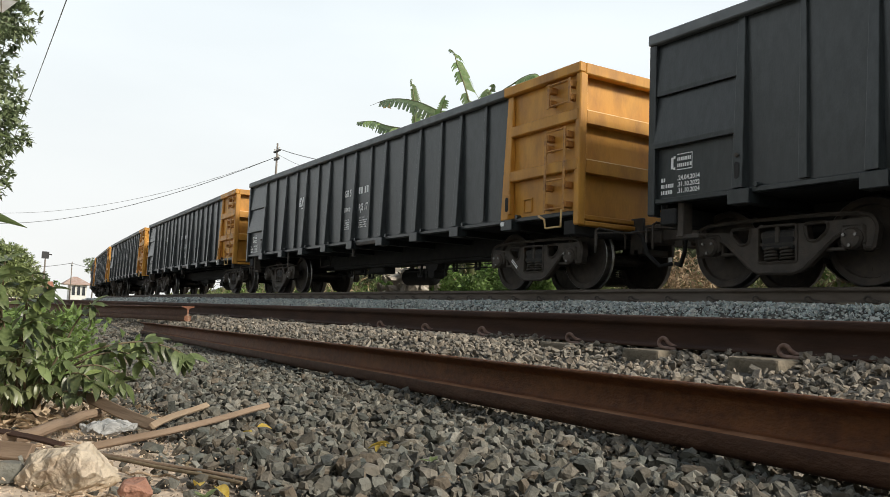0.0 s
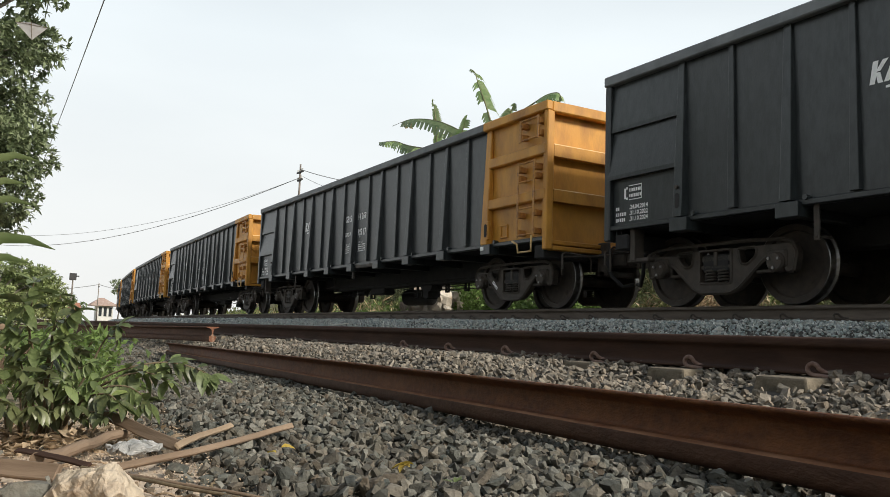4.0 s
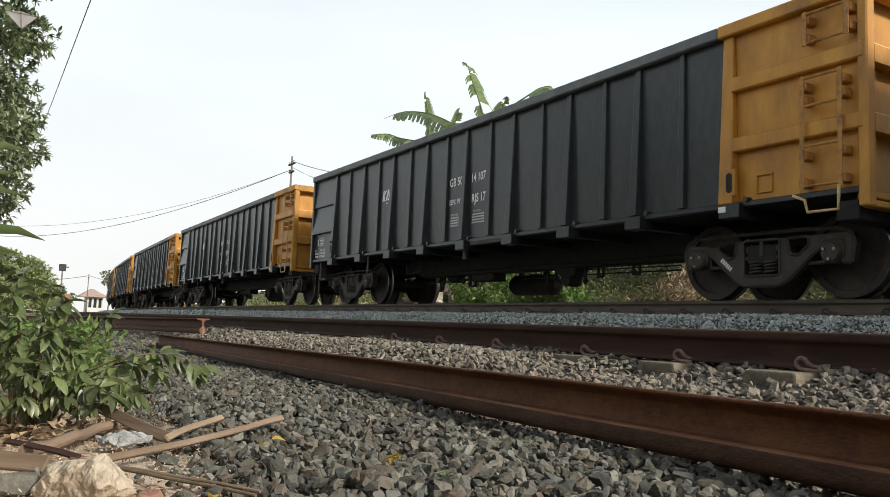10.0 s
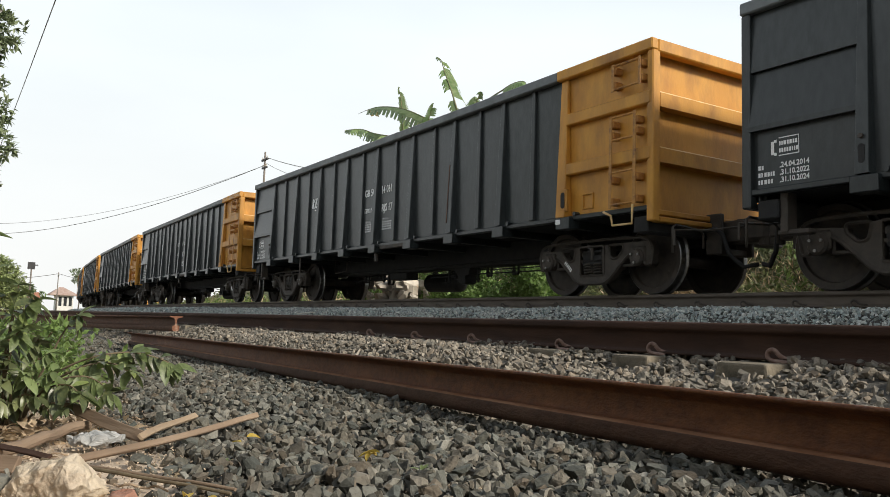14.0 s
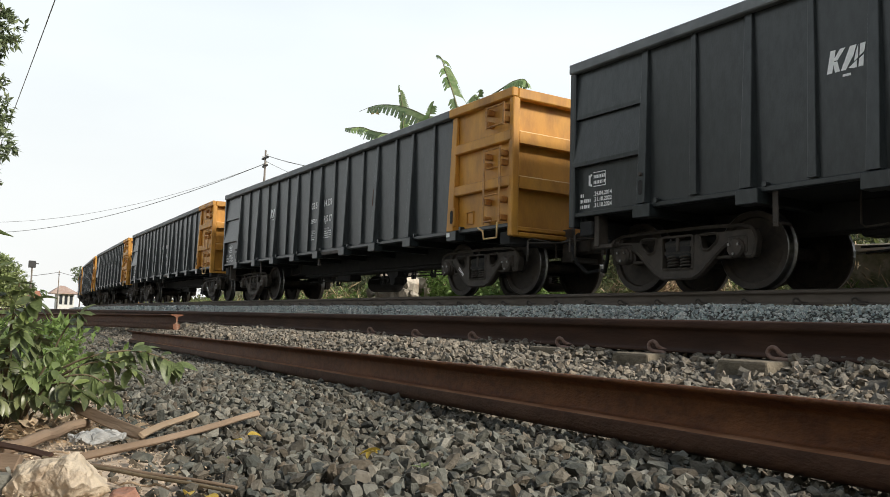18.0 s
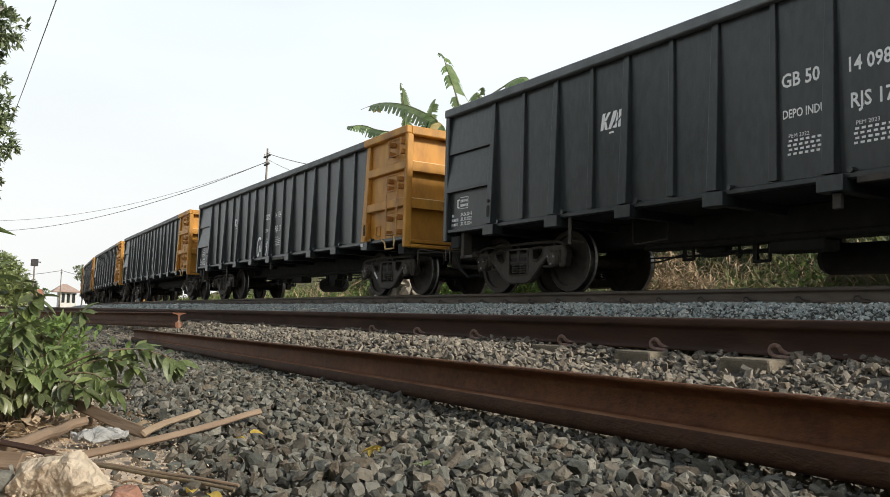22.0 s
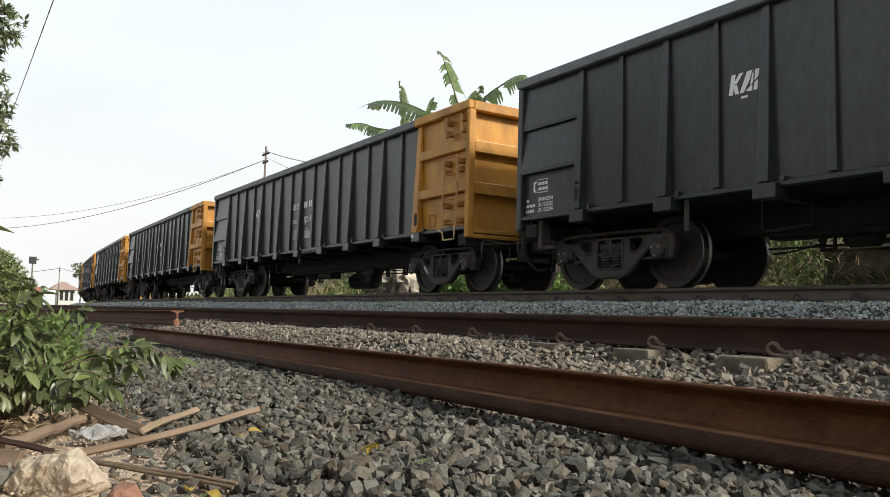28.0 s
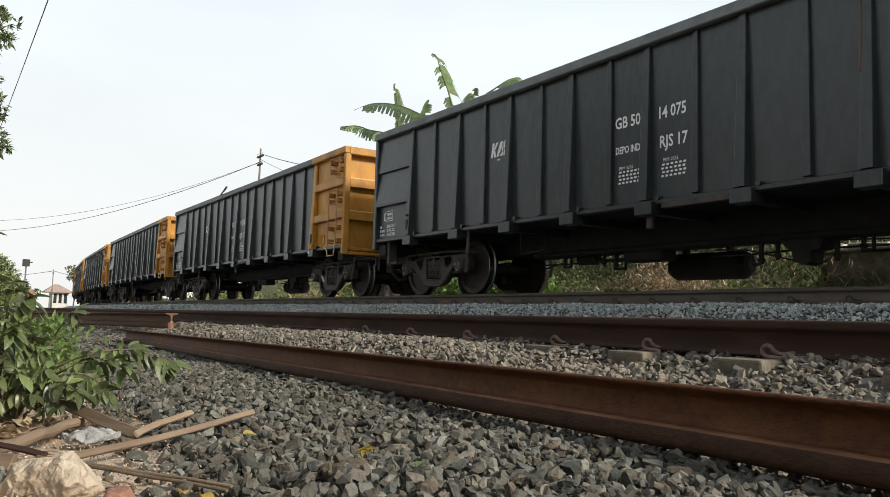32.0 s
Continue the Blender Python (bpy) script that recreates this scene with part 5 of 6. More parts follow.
def leaf_cloud(name, points, dirs, length, width, mat, seed=1):
    """Many small leaves: folded diamonds at points, each along its direction."""
    rng = np.random.default_rng(seed)
    n = len(points)
    d = dirs / np.linalg.norm(dirs, axis=1)[:, None]
    side = np.cross(d, rng.normal(size=(n, 3)) * 0.4 + np.array([0, 0, 1.0]))
    side /= np.linalg.norm(side, axis=1)[:, None] + 1e-9
    up = np.cross(side, d)
    ln, wd = (length * rng.uniform(0.6, 1.3, n))[:, None], (width * rng.uniform(0.7, 1.3, n))[:, None]
    base = points
    l = base + d * ln * 0.45 + side * wd * 0.5 + up * wd * 0.15
    r = base + d * ln * 0.45 - side * wd * 0.5 + up * wd * 0.15
    tip = base + d * ln - up * ln * 0.15
    mid = base + d * ln * 0.5
    v = np.stack([base, l, tip, r, mid], 1).reshape(-1, 3)
    k = np.arange(n)[:, None] * 5
    f = np.concatenate([k + np.array([0, 4, 1]), k + np.array([1, 4, 2]), k + np.array([0, 3, 4]), k + np.array([3, 2, 4])])
    return raw_mesh(name, v, f, mat)


def tree(name, label, base, limbs_from, clumps, clump_r, per_clump, leaf, mat, seed, trunk_r=0.14, category="tree"):
    """A tapered trunk, a limb to each clump, and a crown of small leaves in whorls round the twig ends."""
    rng = np.random.default_rng(seed)
    t = thing(name, label, category, at=pose(*base))
    bm = bmesh.new()
    top = Vector(limbs_from)
    b0 = Vector(base)
    pts = [Vector((0, 0, -0.1))] + [(top - b0) * k + Vector((rng.normal(0, 0.04), rng.normal(0, 0.04), 0)) for k in (0.3, 0.65, 1.0)]
    tube(bm, pts, trunk_r, sides=9, radii=[trunk_r * 1.25, trunk_r, trunk_r * 0.85, trunk_r * 0.6])
    part("trunk", bm, BARK, t, smooth=True)
    pos, dirs = [], []
    for c in clumps:
        c = Vector(c)
        bm = bmesh.new()
        a, mid = top - b0, (top + (c - top) * 0.55) - b0 + Vector((0, 0, 0.12 * (c - top).length))
        tube(bm, [a, mid, c - b0], 0.05, sides=6, radii=[trunk_r * 0.45, trunk_r * 0.25, 0.012])
        part("limb", bm, BARK, t, smooth=True)
        for _ in range(per_clump // 9):
            w = rng.normal(size=3)
            w = w / np.linalg.norm(w) * clump_r * rng.uniform(0.25, 1.0) ** 0.6
            end = np.array(c - b0) + w * np.array([1, 1, 0.85])
            for _ in range(9):
                dd = w / np.linalg.norm(w) * 0.6 + rng.normal(size=3) * 0.7
                pos.append(end + rng.normal(0, 0.02, 3))
                dirs.append(dd)
    part("crown", leaf_cloud("crown", np.array(pos), np.array(dirs), leaf, leaf * 0.46, mat, seed), None, t, "crown of small leaves with gaps")
    return t


rr = random.Random(21)
# big tree beside the line, its crown hanging in from outside
cl = []
for z, y in ((5.9, 0.15), (5.45, 0.38), (5.0, 0.30), (4.75, 0.50), (4.35, 0.10), (4.0, 0.28), (3.7, 0.12), (3.35, 0.35), (3.0, 0.20), (2.7, 0.40), (2.4, 0.15), (2.15, 0.28), (1.95, 0.05)):
    cl.append((-14 + rr.uniform(-0.8, 0.8), y + 0.10, z))
    cl.append((-14 + rr.uniform(-1.2, 1.2), y - 0.62, z + rr.uniform(-0.2, 0.3)))
    cl.append((-14 + rr.uniform(-1.2, 1.2), y - 1.5, z + rr.uniform(-0.2, 0.5)))
cl += [(-14 + rr.uniform(-2, 2), rr.uniform(-3.4, -2.0), rr.uniform(2.6, 6.6)) for _ in range(18)]
tree("mango_tree", "tall broad-leaved tree with a dense dark green crown", (-14.6, -2.1, 0.0), (-14.4, -1.8, 2.6), cl, 0.48, 850, 0.115, TREEGREEN, 31, 0.2)
# bush tree further down the line
cl = [(-23 + rr.uniform(-0.9, 0.9), rr.uniform(-0.9, 1.6), rr.uniform(0.5, 1.3)) for _ in range(18)] + [(-23, 1.40, 1.42), (-23.3, 0.7, 1.62), (-23, 1.76, 1.05), (-22.7, 0.1, 1.5), (-23, 1.62, 1.28), (-23, 1.05, 1.55), (-23, 1.8, 0.6), (-23, 1.75, 0.85)]
tree("bush", "rounded bright green bush beside the track", (-23, 0.4, -0.1), (-23, 0.4, 0.5), cl, 0.38, 900, 0.095, BUSHGREEN, 32, 0.07, "bush")
# far trees
for k, (x, y, h, r) in enumerate(((-150, 22.2, 7.6, 1.3), (-155, 27, 6.0, 1.6), (-105, 9.4, 3.3, 1.0), (-112, 11.5, 2.8, 0.9), (-95, 6.0, 2.3, 1.2), (-140, 8.0, 3.2, 2.0))):
    cl = [(x + rr.uniform(-r, r), y + rr.uniform(-r, r), h - r * 0.8 + rr.uniform(-r, r) * 0.7) for _ in range(9)]
    tree("far_tree", "small hazy green tree far down the line", (x, y, 0.0), (x, y, h * 0.5), cl, r * 0.5, 130, 0.34, MIDGREEN if k % 2 else TREEGREEN, 40 + k, 0.12)


# shrub at the edge of the sand: separate stems with separate leaves
leaf_a = leaf_mesh("leaf", GREEN, 1.0, 0.42, 0.30, 0.26)
leaf_b = leaf_mesh("leaf", GREEN, 1.0, 0.46, 0.20, 0.34)
leaf_young = leaf_mesh("leaf", YOUNG, 0.85, 0.34, 0.25, 0.30)
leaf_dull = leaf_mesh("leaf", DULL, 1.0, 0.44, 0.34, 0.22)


def joined_leaves(me, mats):
    """Copies of one leaf at many poses, as one mesh."""
    co = np.array([v.co[:] for v in me.vertices])
    fc = np.array([p.vertices[:] for p in me.polygons])
    vs = np.concatenate([co @ np.array(m.to_3x3()).T + np.array(m.translation) for m in mats])
    fs = np.concatenate([fc + k * len(co) for k in range(len(mats))])
    return raw_mesh("foliage", vs, fs, me.materials[0], smooth=True)


def smooth_path(ctrl, steps=5):
    """Points of a smooth line through the given ones."""
    c = [Vector(p) for p in ctrl]
    out = []
    for i in range(len(c) - 1):
        p0, p1, p2, p3 = (c[min(max(i + q, 0), len(c) - 1)] for q in (-1, 0, 1, 2))
        for k in range(steps):
            u = k / steps
            out.append(0.5 * (2 * p1 + (p2 - p0) * u + (2 * p0 - 5 * p1 + 4 * p2 - p3) * u * u + (3 * p1 - p0 - 3 * p2 + p3) * u ** 3))
    return out + [c[-1]]


def shrub_branch(root, ctrl, leaves, size, bare=0.3, droop=0.5, seed=0, apart=True, tuft=4):
    """A thin branch with its leaves in two rows hanging from it, and a tuft at its tip."""
    rs = random.Random(seed)
    path = smooth_path(ctrl)
    n = len(path)
    bm = bmesh.new()
    tube(bm, path, 0.004, sides=5, radii=[0.0044 - 0.0030 * i / n for i in range(n)])
    st = part("stem", bm, TWIG, root, smooth=True)
    many = []
    for i in range(leaves + tuft):
        k = bare + (1 - bare) * min(1.0, (i + 0.5) / leaves)
        f = k * (n - 1)
        a = min(int(f), n - 2)
        p = path[a].lerp(path[a + 1], f - a)
        along = (path[a + 1] - path[a]).normalized()
        if i >= leaves:          # the tuft
            q = 2 * math.pi * (i - leaves) / tuft + rs.uniform(-0.4, 0.4)
            d = (along * 0.6 + Vector((math.cos(q), math.sin(q), rs.uniform(-droop, 0.25)))).normalized()
        else:
            flat = Vector((along.x, along.y, 0.0))
            flat = flat.normalized() if flat.length > 0.25 else Vector((math.cos(i * 2.4 + seed), math.sin(i * 2.4 + seed), 0))
            side = flat.cross(Vector((0, 0, 1)))
            side = side * (1 if side.x > 0 else -1) * (rs.uniform(0.45, 0.95) if i % 2 else -rs.uniform(0.2, 0.75))
            lift = rs.uniform(0.1, 0.5) if rs.random() < 0.22 else -rs.uniform(0.25, 1.3) * droop
            d = (flat * rs.uniform(0.25, 0.75) + side + Vector((0, 0, lift))).normalized()
        sz = size * (0.92 if apart else 0.85) * rs.uniform(0.6, 1.08)
        y_ax = Vector((0, 0, 1)).cross(d).normalized()
        put = Matrix.Translation(p) @ Matrix((d, y_ax, d.cross(y_ax))).transposed().to_4x4() @ Matrix.Rotation(rs.uniform(-0.7, 0.7), 4, 'X') @ Matrix.Scale(sz, 4)
        if apart:
            part("leaf", rs.choice((leaf_a, leaf_a, leaf_b, leaf_b, leaf_young, leaf_dull, leaf_dull)), None, st, at=put)
        else:
            many.append(put)
    if many:
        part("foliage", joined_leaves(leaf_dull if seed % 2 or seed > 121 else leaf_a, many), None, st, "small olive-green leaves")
    return st


shrub = thing("shrub", "leafy green shrub growing at the edge of sand and gravel", "shrub")
ROOT = (-2.68, 0.25, -0.03)
for k, (ctrl, n, sz, bare, droop, apart) in enumerate((
        # two branches arching out over the gravel
        ((ROOT, (-2.62, 0.279, 0.085), (-2.52, 0.355, 0.155), (-2.47, 0.426, 0.188), (-2.44, 0.503, 0.200), (-2.42, 0.570, 0.188), (-2.40, 0.622, 0.165)), 36, 0.078, 0.42, 0.85, True),
        ((ROOT, (-2.60, 0.307, 0.086), (-2.50, 0.359, 0.140), (-2.45, 0.406, 0.166), (-2.42, 0.456, 0.170), (-2.40, 0.495, 0.150)), 21, 0.078, 0.42, 0.9, True),
        # lower ones, drooping to the stones
        ((ROOT, (-2.58, 0.287, 0.082), (-2.48, 0.333, 0.122), (-2.43, 0.386, 0.134), (-2.40, 0.425, 0.117), (-2.38, 0.446, 0.090)), 21, 0.074, 0.38, 1.0, True),
        ((ROOT, (-2.55, 0.290, 0.077), (-2.45, 0.318, 0.108), (-2.40, 0.347, 0.112), (-2.37, 0.371, 0.090)), 16, 0.072, 0.38, 1.0, True),
        # a bare stem with a tuft of leaves
        ((ROOT, (-2.64, 0.281, 0.083), (-2.60, 0.312, 0.161), (-2.58, 0.339, 0.237), (-2.56, 0.365, 0.286), (-2.55, 0.380, 0.302)), 9, 0.074, 0.78, 0.8, True),
        # upright stems with the largest leaves
        (((-2.60, 0.205, -0.03), (-2.55, 0.208, 0.066), (-2.53, 0.195, 0.159), (-2.50, 0.202, 0.270), (-2.48, 0.205, 0.335), (-2.47, 0.212, 0.380)), 17, 0.076, 0.40, 0.6, True),
        (((-2.60, 0.190, -0.03), (-2.55, 0.196, 0.067), (-2.50, 0.172, 0.174), (-2.48, 0.144, 0.269), (-2.45, 0.121, 0.357)), 18, 0.076, 0.40, 0.6, True),
        (((-2.60, 0.215, -0.03), (-2.53, 0.198, 0.146), (-2.50, 0.210, 0.238), (-2.47, 0.226, 0.303), (-2.45, 0.251, 0.340)), 14, 0.072, 0.50, 0.6, True),
        (((-2.64, 0.180, -0.03), (-2.60, 0.177, 0.063), (-2.56, 0.145, 0.157), (-2.52, 0.116, 0.223), (-2.50, 0.100, 0.287)), 17, 0.072, 0.35, 0.7, True),
        (((-2.58, 0.200, -0.03), (-2.50, 0.198, 0.122), (-2.46, 0.204, 0.195), (-2.44, 0.208, 0.240), (-2.42, 0.224, 0.262)), 14, 0.068, 0.40, 0.8, True),
        (((-2.62, 0.120, -0.03), (-2.55, 0.090, 0.120), (-2.50, 0.060, 0.260), (-2.46, 0.040, 0.370)), 17, 0.076, 0.30, 0.6, True),
        (((-2.62, 0.160, -0.03), (-2.56, 0.150, 0.220), (-2.53, 0.145, 0.350), (-2.52, 0.145, 0.415)), 14, 0.078, 0.45, 0.5, True),
        # the leafy middle
        (((-2.64, 0.220, -0.03), (-2.60, 0.224, 0.061), (-2.55, 0.251, 0.131), (-2.52, 0.286, 0.179), (-2.50, 0.307, 0.195)), 20, 0.058, 0.35, 0.7, False),
        (((-2.60, 0.250, -0.03), (-2.55, 0.244, 0.059), (-2.50, 0.235, 0.122), (-2.46, 0.205, 0.176)), 18, 0.062, 0.40, 0.7, False),
        (((-2.58, 0.260, -0.03), (-2.50, 0.262, 0.070), (-2.46, 0.284, 0.118), (-2.43, 0.307, 0.148)), 18, 0.060, 0.45, 0.8, False),
        (((-2.58, 0.200, -0.03), (-2.50, 0.187, 0.075), (-2.46, 0.158, 0.136), (-2.43, 0.127, 0.175)), 17, 0.066, 0.45, 0.7, False),
        (((-2.56, 0.245, -0.03), (-2.48, 0.248, 0.085), (-2.44, 0.253, 0.122), (-2.41, 0.231, 0.150)), 16, 0.060, 0.50, 0.8, False),
        (((-2.54, 0.210, -0.03), (-2.46, 0.213, 0.080), (-2.42, 0.190, 0.125), (-2.40, 0.165, 0.150)), 16, 0.062, 0.50, 0.8, False),
        (((-2.60, 0.090, -0.03), (-2.52, 0.080, 0.090), (-2.46, 0.060, 0.170), (-2.43, 0.030, 0.220)), 18, 0.070, 0.40, 0.7, False),
        (((-2.70, 0.240, -0.03), (-2.68, 0.250, 0.110), (-2.66, 0.270, 0.190), (-2.65, 0.290, 0.230)), 20, 0.052, 0.35, 0.6, False),
        (((-2.70, 0.160, -0.03), (-2.68, 0.140, 0.130), (-2.66, 0.120, 0.230), (-2.65, 0.100, 0.300)), 22, 0.070, 0.30, 0.6, False),
        (((-2.72, 0.200, -0.03), (-2.70, 0.200, 0.120), (-2.69, 0.215, 0.220), (-2.68, 0.225, 0.310)), 22, 0.060, 0.30, 0.6, False),
        # low over its foot, all in the darkest, dull leaf colour
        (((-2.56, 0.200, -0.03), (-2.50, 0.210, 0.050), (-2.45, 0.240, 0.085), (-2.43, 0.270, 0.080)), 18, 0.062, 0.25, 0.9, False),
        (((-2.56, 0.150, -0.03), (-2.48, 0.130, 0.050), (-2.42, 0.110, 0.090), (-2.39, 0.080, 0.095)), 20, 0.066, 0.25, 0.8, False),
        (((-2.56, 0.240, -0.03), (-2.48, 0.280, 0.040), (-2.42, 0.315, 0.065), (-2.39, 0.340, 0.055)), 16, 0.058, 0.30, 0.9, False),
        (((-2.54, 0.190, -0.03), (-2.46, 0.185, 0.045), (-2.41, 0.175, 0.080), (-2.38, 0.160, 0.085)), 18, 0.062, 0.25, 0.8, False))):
    shrub_branch(shrub, ctrl, n, sz, bare, droop, 100 + k, apart)
# grey planks of a broken crate standing in it
crate = thing("crate", "broken wooden crate of brown planks among the leaves", "crate", at=pose(-2.80, 0.02, 0.0))
for name, x0, x1, y0, y1, z0, z1 in (("plank", -0.012, 0.012, -0.14, 0.092, 0.276, 0.306), ("post", -0.014, 0.010, 0.052, 0.080, -0.02, 0.274), ("plank", -0.012, 0.012, -0.14, 0.050, 0.196, 0.220),
                                     ("plank", -0.012, 0.012, 0.082, 0.14, 0.205, 0.222), ("plank", -0.012, 0.012, -0.14, 0.050, 0.02, 0.075), ("post", -0.014, 0.010, -0.17, -0.142, -0.02, 0.274)):
    bm = bmesh.new()
    bevelled(bm, x0, x1, y0, y1, z0, z1, 0.003)
    part(name, bm, OLDWOOD, crate)
# dead leaves and dry twigs caught round its foot
litter = thing("leaf_litter", "dry brown leaves and bits gathered under the shrub", "litter", kind="stuff")
rng = np.random.default_rng(88)
n = 900
lx, ly = rng.normal(-2.58, 0.15, n), rng.normal(0.19, 0.16, n)
part("dry_leaves", leaf_cloud("dry_leaves", np.stack([lx, ly, ground_z(lx, ly) - 0.022 + rng.uniform(0, 0.085, n) ** 1.2 * np.exp(-((ly - 0.17) / 0.16) ** 2)], -1),
                              rng.normal(0, 1, (n, 3)) * np.array([1, 1, 0.45]), 0.048, 0.021, DEAD, 89), None, litter)
# smaller weeds behind the shrub
for k, (x, y) in enumerate(((-3.1, 0.345), (-3.6, 0.35), (-4.1, 0.45), (-3.9, 0.15), (-4.8, 0.5), (-5.5, 0.45), (-4.6, 0.2), (-6.4, 0.6), (-7.2, 0.5))):
    wd = thing("weed", "low green weed on the gravel's edge", "weed", at=pose(x, y, -0.03), group="weeds behind the shrub")
    rng = np.random.default_rng(200 + k)
    n = 420
    h = 0.24 if x < -4.5 else 0.29
    ends = rng.normal(0, 1, (n, 3)) * np.array([0.22, 0.11 if k else 0.055, 0.0]) + np.stack([np.zeros(n), np.zeros(n), rng.uniform(0.03, h, n)], -1)
    part("leaves", leaf_cloud("leaves", ends, rng.normal(0, 1, (n, 3)) + np.array([0, 0, 0.3]), 0.055 if k else 0.034, 0.026 if k else 0.017, MIDGREEN, 210 + k), None, wd)
    for q in range(5):
        bm = bmesh.new()
        e = ends[q * 7]
        tube(bm, [(0, 0, 0), (e[0] * 0.5, e[1] * 0.5, e[2] * 0.7), tuple(e)], 0.003, sides=4)
        part("stem", bm, TWIG, wd)

# long-bladed plant
blade_plant = thing("blade_plant", "tall plant with long arching green blades", "plant", at=pose(-3.2, -0.25, -0.02))
for k, (tip, top, wd) in enumerate((((0.0, 0.494, 0.584), 0.66, 0.045), ((0.0, 0.416, 0.90), 0.88, 0.036), ((0.0, 0.388, 0.81), 0.78, 0.036), ((0.0, 0.411, 0.737), 0.75, 0.036), ((0.0, 0.419, 0.529), 0.56, 0.040), ((-0.1, 0.25, 1.05), 1.0, 0.035))):
    bm = bmesh.new()
    rows = []
    for i in range(9):
        t = i / 8
        p0, p1, p2 = Vector((0, 0, 0)), Vector((tip[0] * 0.3, tip[1] * 0.25, top * 1.15)), Vector(tip)
        p = p0 * (1 - t) ** 2 + p1 * 2 * t * (1 - t) + p2 * t * t
        w = wd * (0.35 + 1.3 * t) * (1 - t ** 4) / 2 + 0.001
        run_dir = ((p1 - p0) * (1 - t) + (p2 - p1) * t).normalized()
        flat = (Vector((-0.35, 0, 0)) + run_dir.cross(Vector((1, 0, 0))) * 0.93) * w
        rows.append([bm.verts.new(p - flat), bm.verts.new(p + Vector((w * 0.3, 0, 0))), bm.verts.new(p + flat)])
    for a, b in zip(rows, rows[1:]):
        bm.faces.new((a[0], a[1], b[1], b[0]))
        bm.faces.new((a[1], a[2], b[2], b[1]))
    part("blade", bm, GREEN, blade_plant, smooth=True)


# banana plants behind the train
def banana_leaf(root, pts, width, hang, seed, dry=False, one_side=False):
    """A torn banana leaf: midrib through pts, strips hanging from it on both sides."""
    rs = random.Random(seed)
    ctrl = [Vector(p) for p in pts]
    n = 34
    curve = []
    for i in range(n + 1):
        f = i / n * (len(ctrl) - 1)
        k = min(int(f), len(ctrl) - 2)
        u = f - k
        p0, p1, p2, p3 = ctrl[max(k - 1, 0)], ctrl[k], ctrl[k + 1], ctrl[min(k + 2, len(ctrl) - 1)]
        curve.append(0.5 * ((2 * p1) + (p2 - p0) * u + (2 * p0 - 5 * p1 + 4 * p2 - p3) * u * u + (3 * p1 - p0 - 3 * p2 + p3) * u ** 3))
    bm = bmesh.new()
    tube(bm, curve, 0.02, sides=6, radii=[0.035 * (1 - 0.85 * i / n) for i in range(n + 1)])
    rib = part("leaf", bm, STEMGREEN, root, "torn banana leaf", smooth=True)
    for sg in (-1, 1):
        bm = bmesh.new()
        i = 2
        while i < n:
            run_ = rs.randint(1, 3)
            j = min(i + run_, n)
            gap = rs.uniform(0.1, 0.7)
            if rs.random() < 0.22:
                i = j
                continue
            cols = []
            for q in range(i, j + 1):
                t = q / n
                d = (curve[min(q + 1, n)] - curve[max(q - 1, 0)]).normalized()
                side = (d.cross(Vector((0, 0, 1))) + Vector((0, 0, 0.001))).normalized() * sg
                if abs(d.z) > 0.8:
                    side = Vector((0.54, 0.84, 0.0)).normalized() * sg
                down = Vector((0, 0, -1))
                w = width * math.sin(math.pi * min(1, 0.12 + 0.88 * t)) ** 0.6 * rs.uniform(0.8, 1.05) + 0.03
                if one_side and sg < 0:
                    w *= 0.4
                cols.append([curve[q], curve[q] + side * w * 0.5 + down * w * hang * 0.25 + d * w * 0.10, curve[q] + side * w * 0.8 + down * w * hang * 0.75 + d * w * 0.25])
            for c0, c1 in zip(cols, cols[1:]):
                for a in range(2):
                    bm.faces.new([bm.verts.new(c0[a]), bm.verts.new(c1[a]), bm.verts.new(c1[a + 1].lerp(c0[a + 1], gap if a else 0)), bm.verts.new(c0[a + 1])])
            i = j
        bmesh.ops.remove_doubles(bm, verts=bm.verts[:], dist=0.002)
        part("blade", bm, BANANADRY if (dry and sg > 0) else BANANA, rib)
    return rib


def banana_plant(x, y, h, leaves, seed):
    root = thing("banana_plant", "banana plant with torn green and withered leaves", "banana plant", at=pose(x, y, 0.1), group="banana plants behind the train")
    bm = bmesh.new()
    tube(bm, [(0, 0, -0.1), (0.02, 0, h * 0.5), (0.0, 0, h)], 0.13, sides=12, radii=[0.16, 0.12, 0.07])
    part("trunk", bm, STEMGREEN, root, smooth=True)
    for k, (pts, wd, hang, dry, one) in enumerate(leaves):
        pp = [(0, 0, h - 0.05), ((pts[0][0] - x) * 0.5, (pts[0][1] - y) * 0.5, (pts[0][2] - 0.1 + h) / 2 + 0.1)] + [(a - x, b - y, c - 0.1) for a, b, c in pts]
        banana_leaf(root, pp, wd, hang, seed + k, dry, one)
    return root


banana_plant(-19.6, 11.6, 5.2, [
    (((-18.57, 11.5, 5.75), (-18.97, 11.4, 6.03), (-20.29, 11.4, 6.58), (-21.84, 11.4, 6.96), (-23.18, 11.4, 7.02)), 0.36, 1.5, True, False),
    (((-20.5, 11.6, 5.9), (-20.58, 11.6, 6.45), (-20.72, 11.6, 6.95), (-20.90, 11.6, 7.42)), 0.30, 0.6, False, True),
    (((-20.65, 11.5, 5.79), (-21.97, 11.4, 6.14), (-22.93, 11.4, 6.46), (-24.16, 11.4, 6.66)), 0.28, 1.6, False, False),
    (((-19.0, 11.4, 5.6), (-18.75, 11.4, 5.95), (-18.52, 11.4, 6.36)), 0.26, 0.3, False, False)], 300)
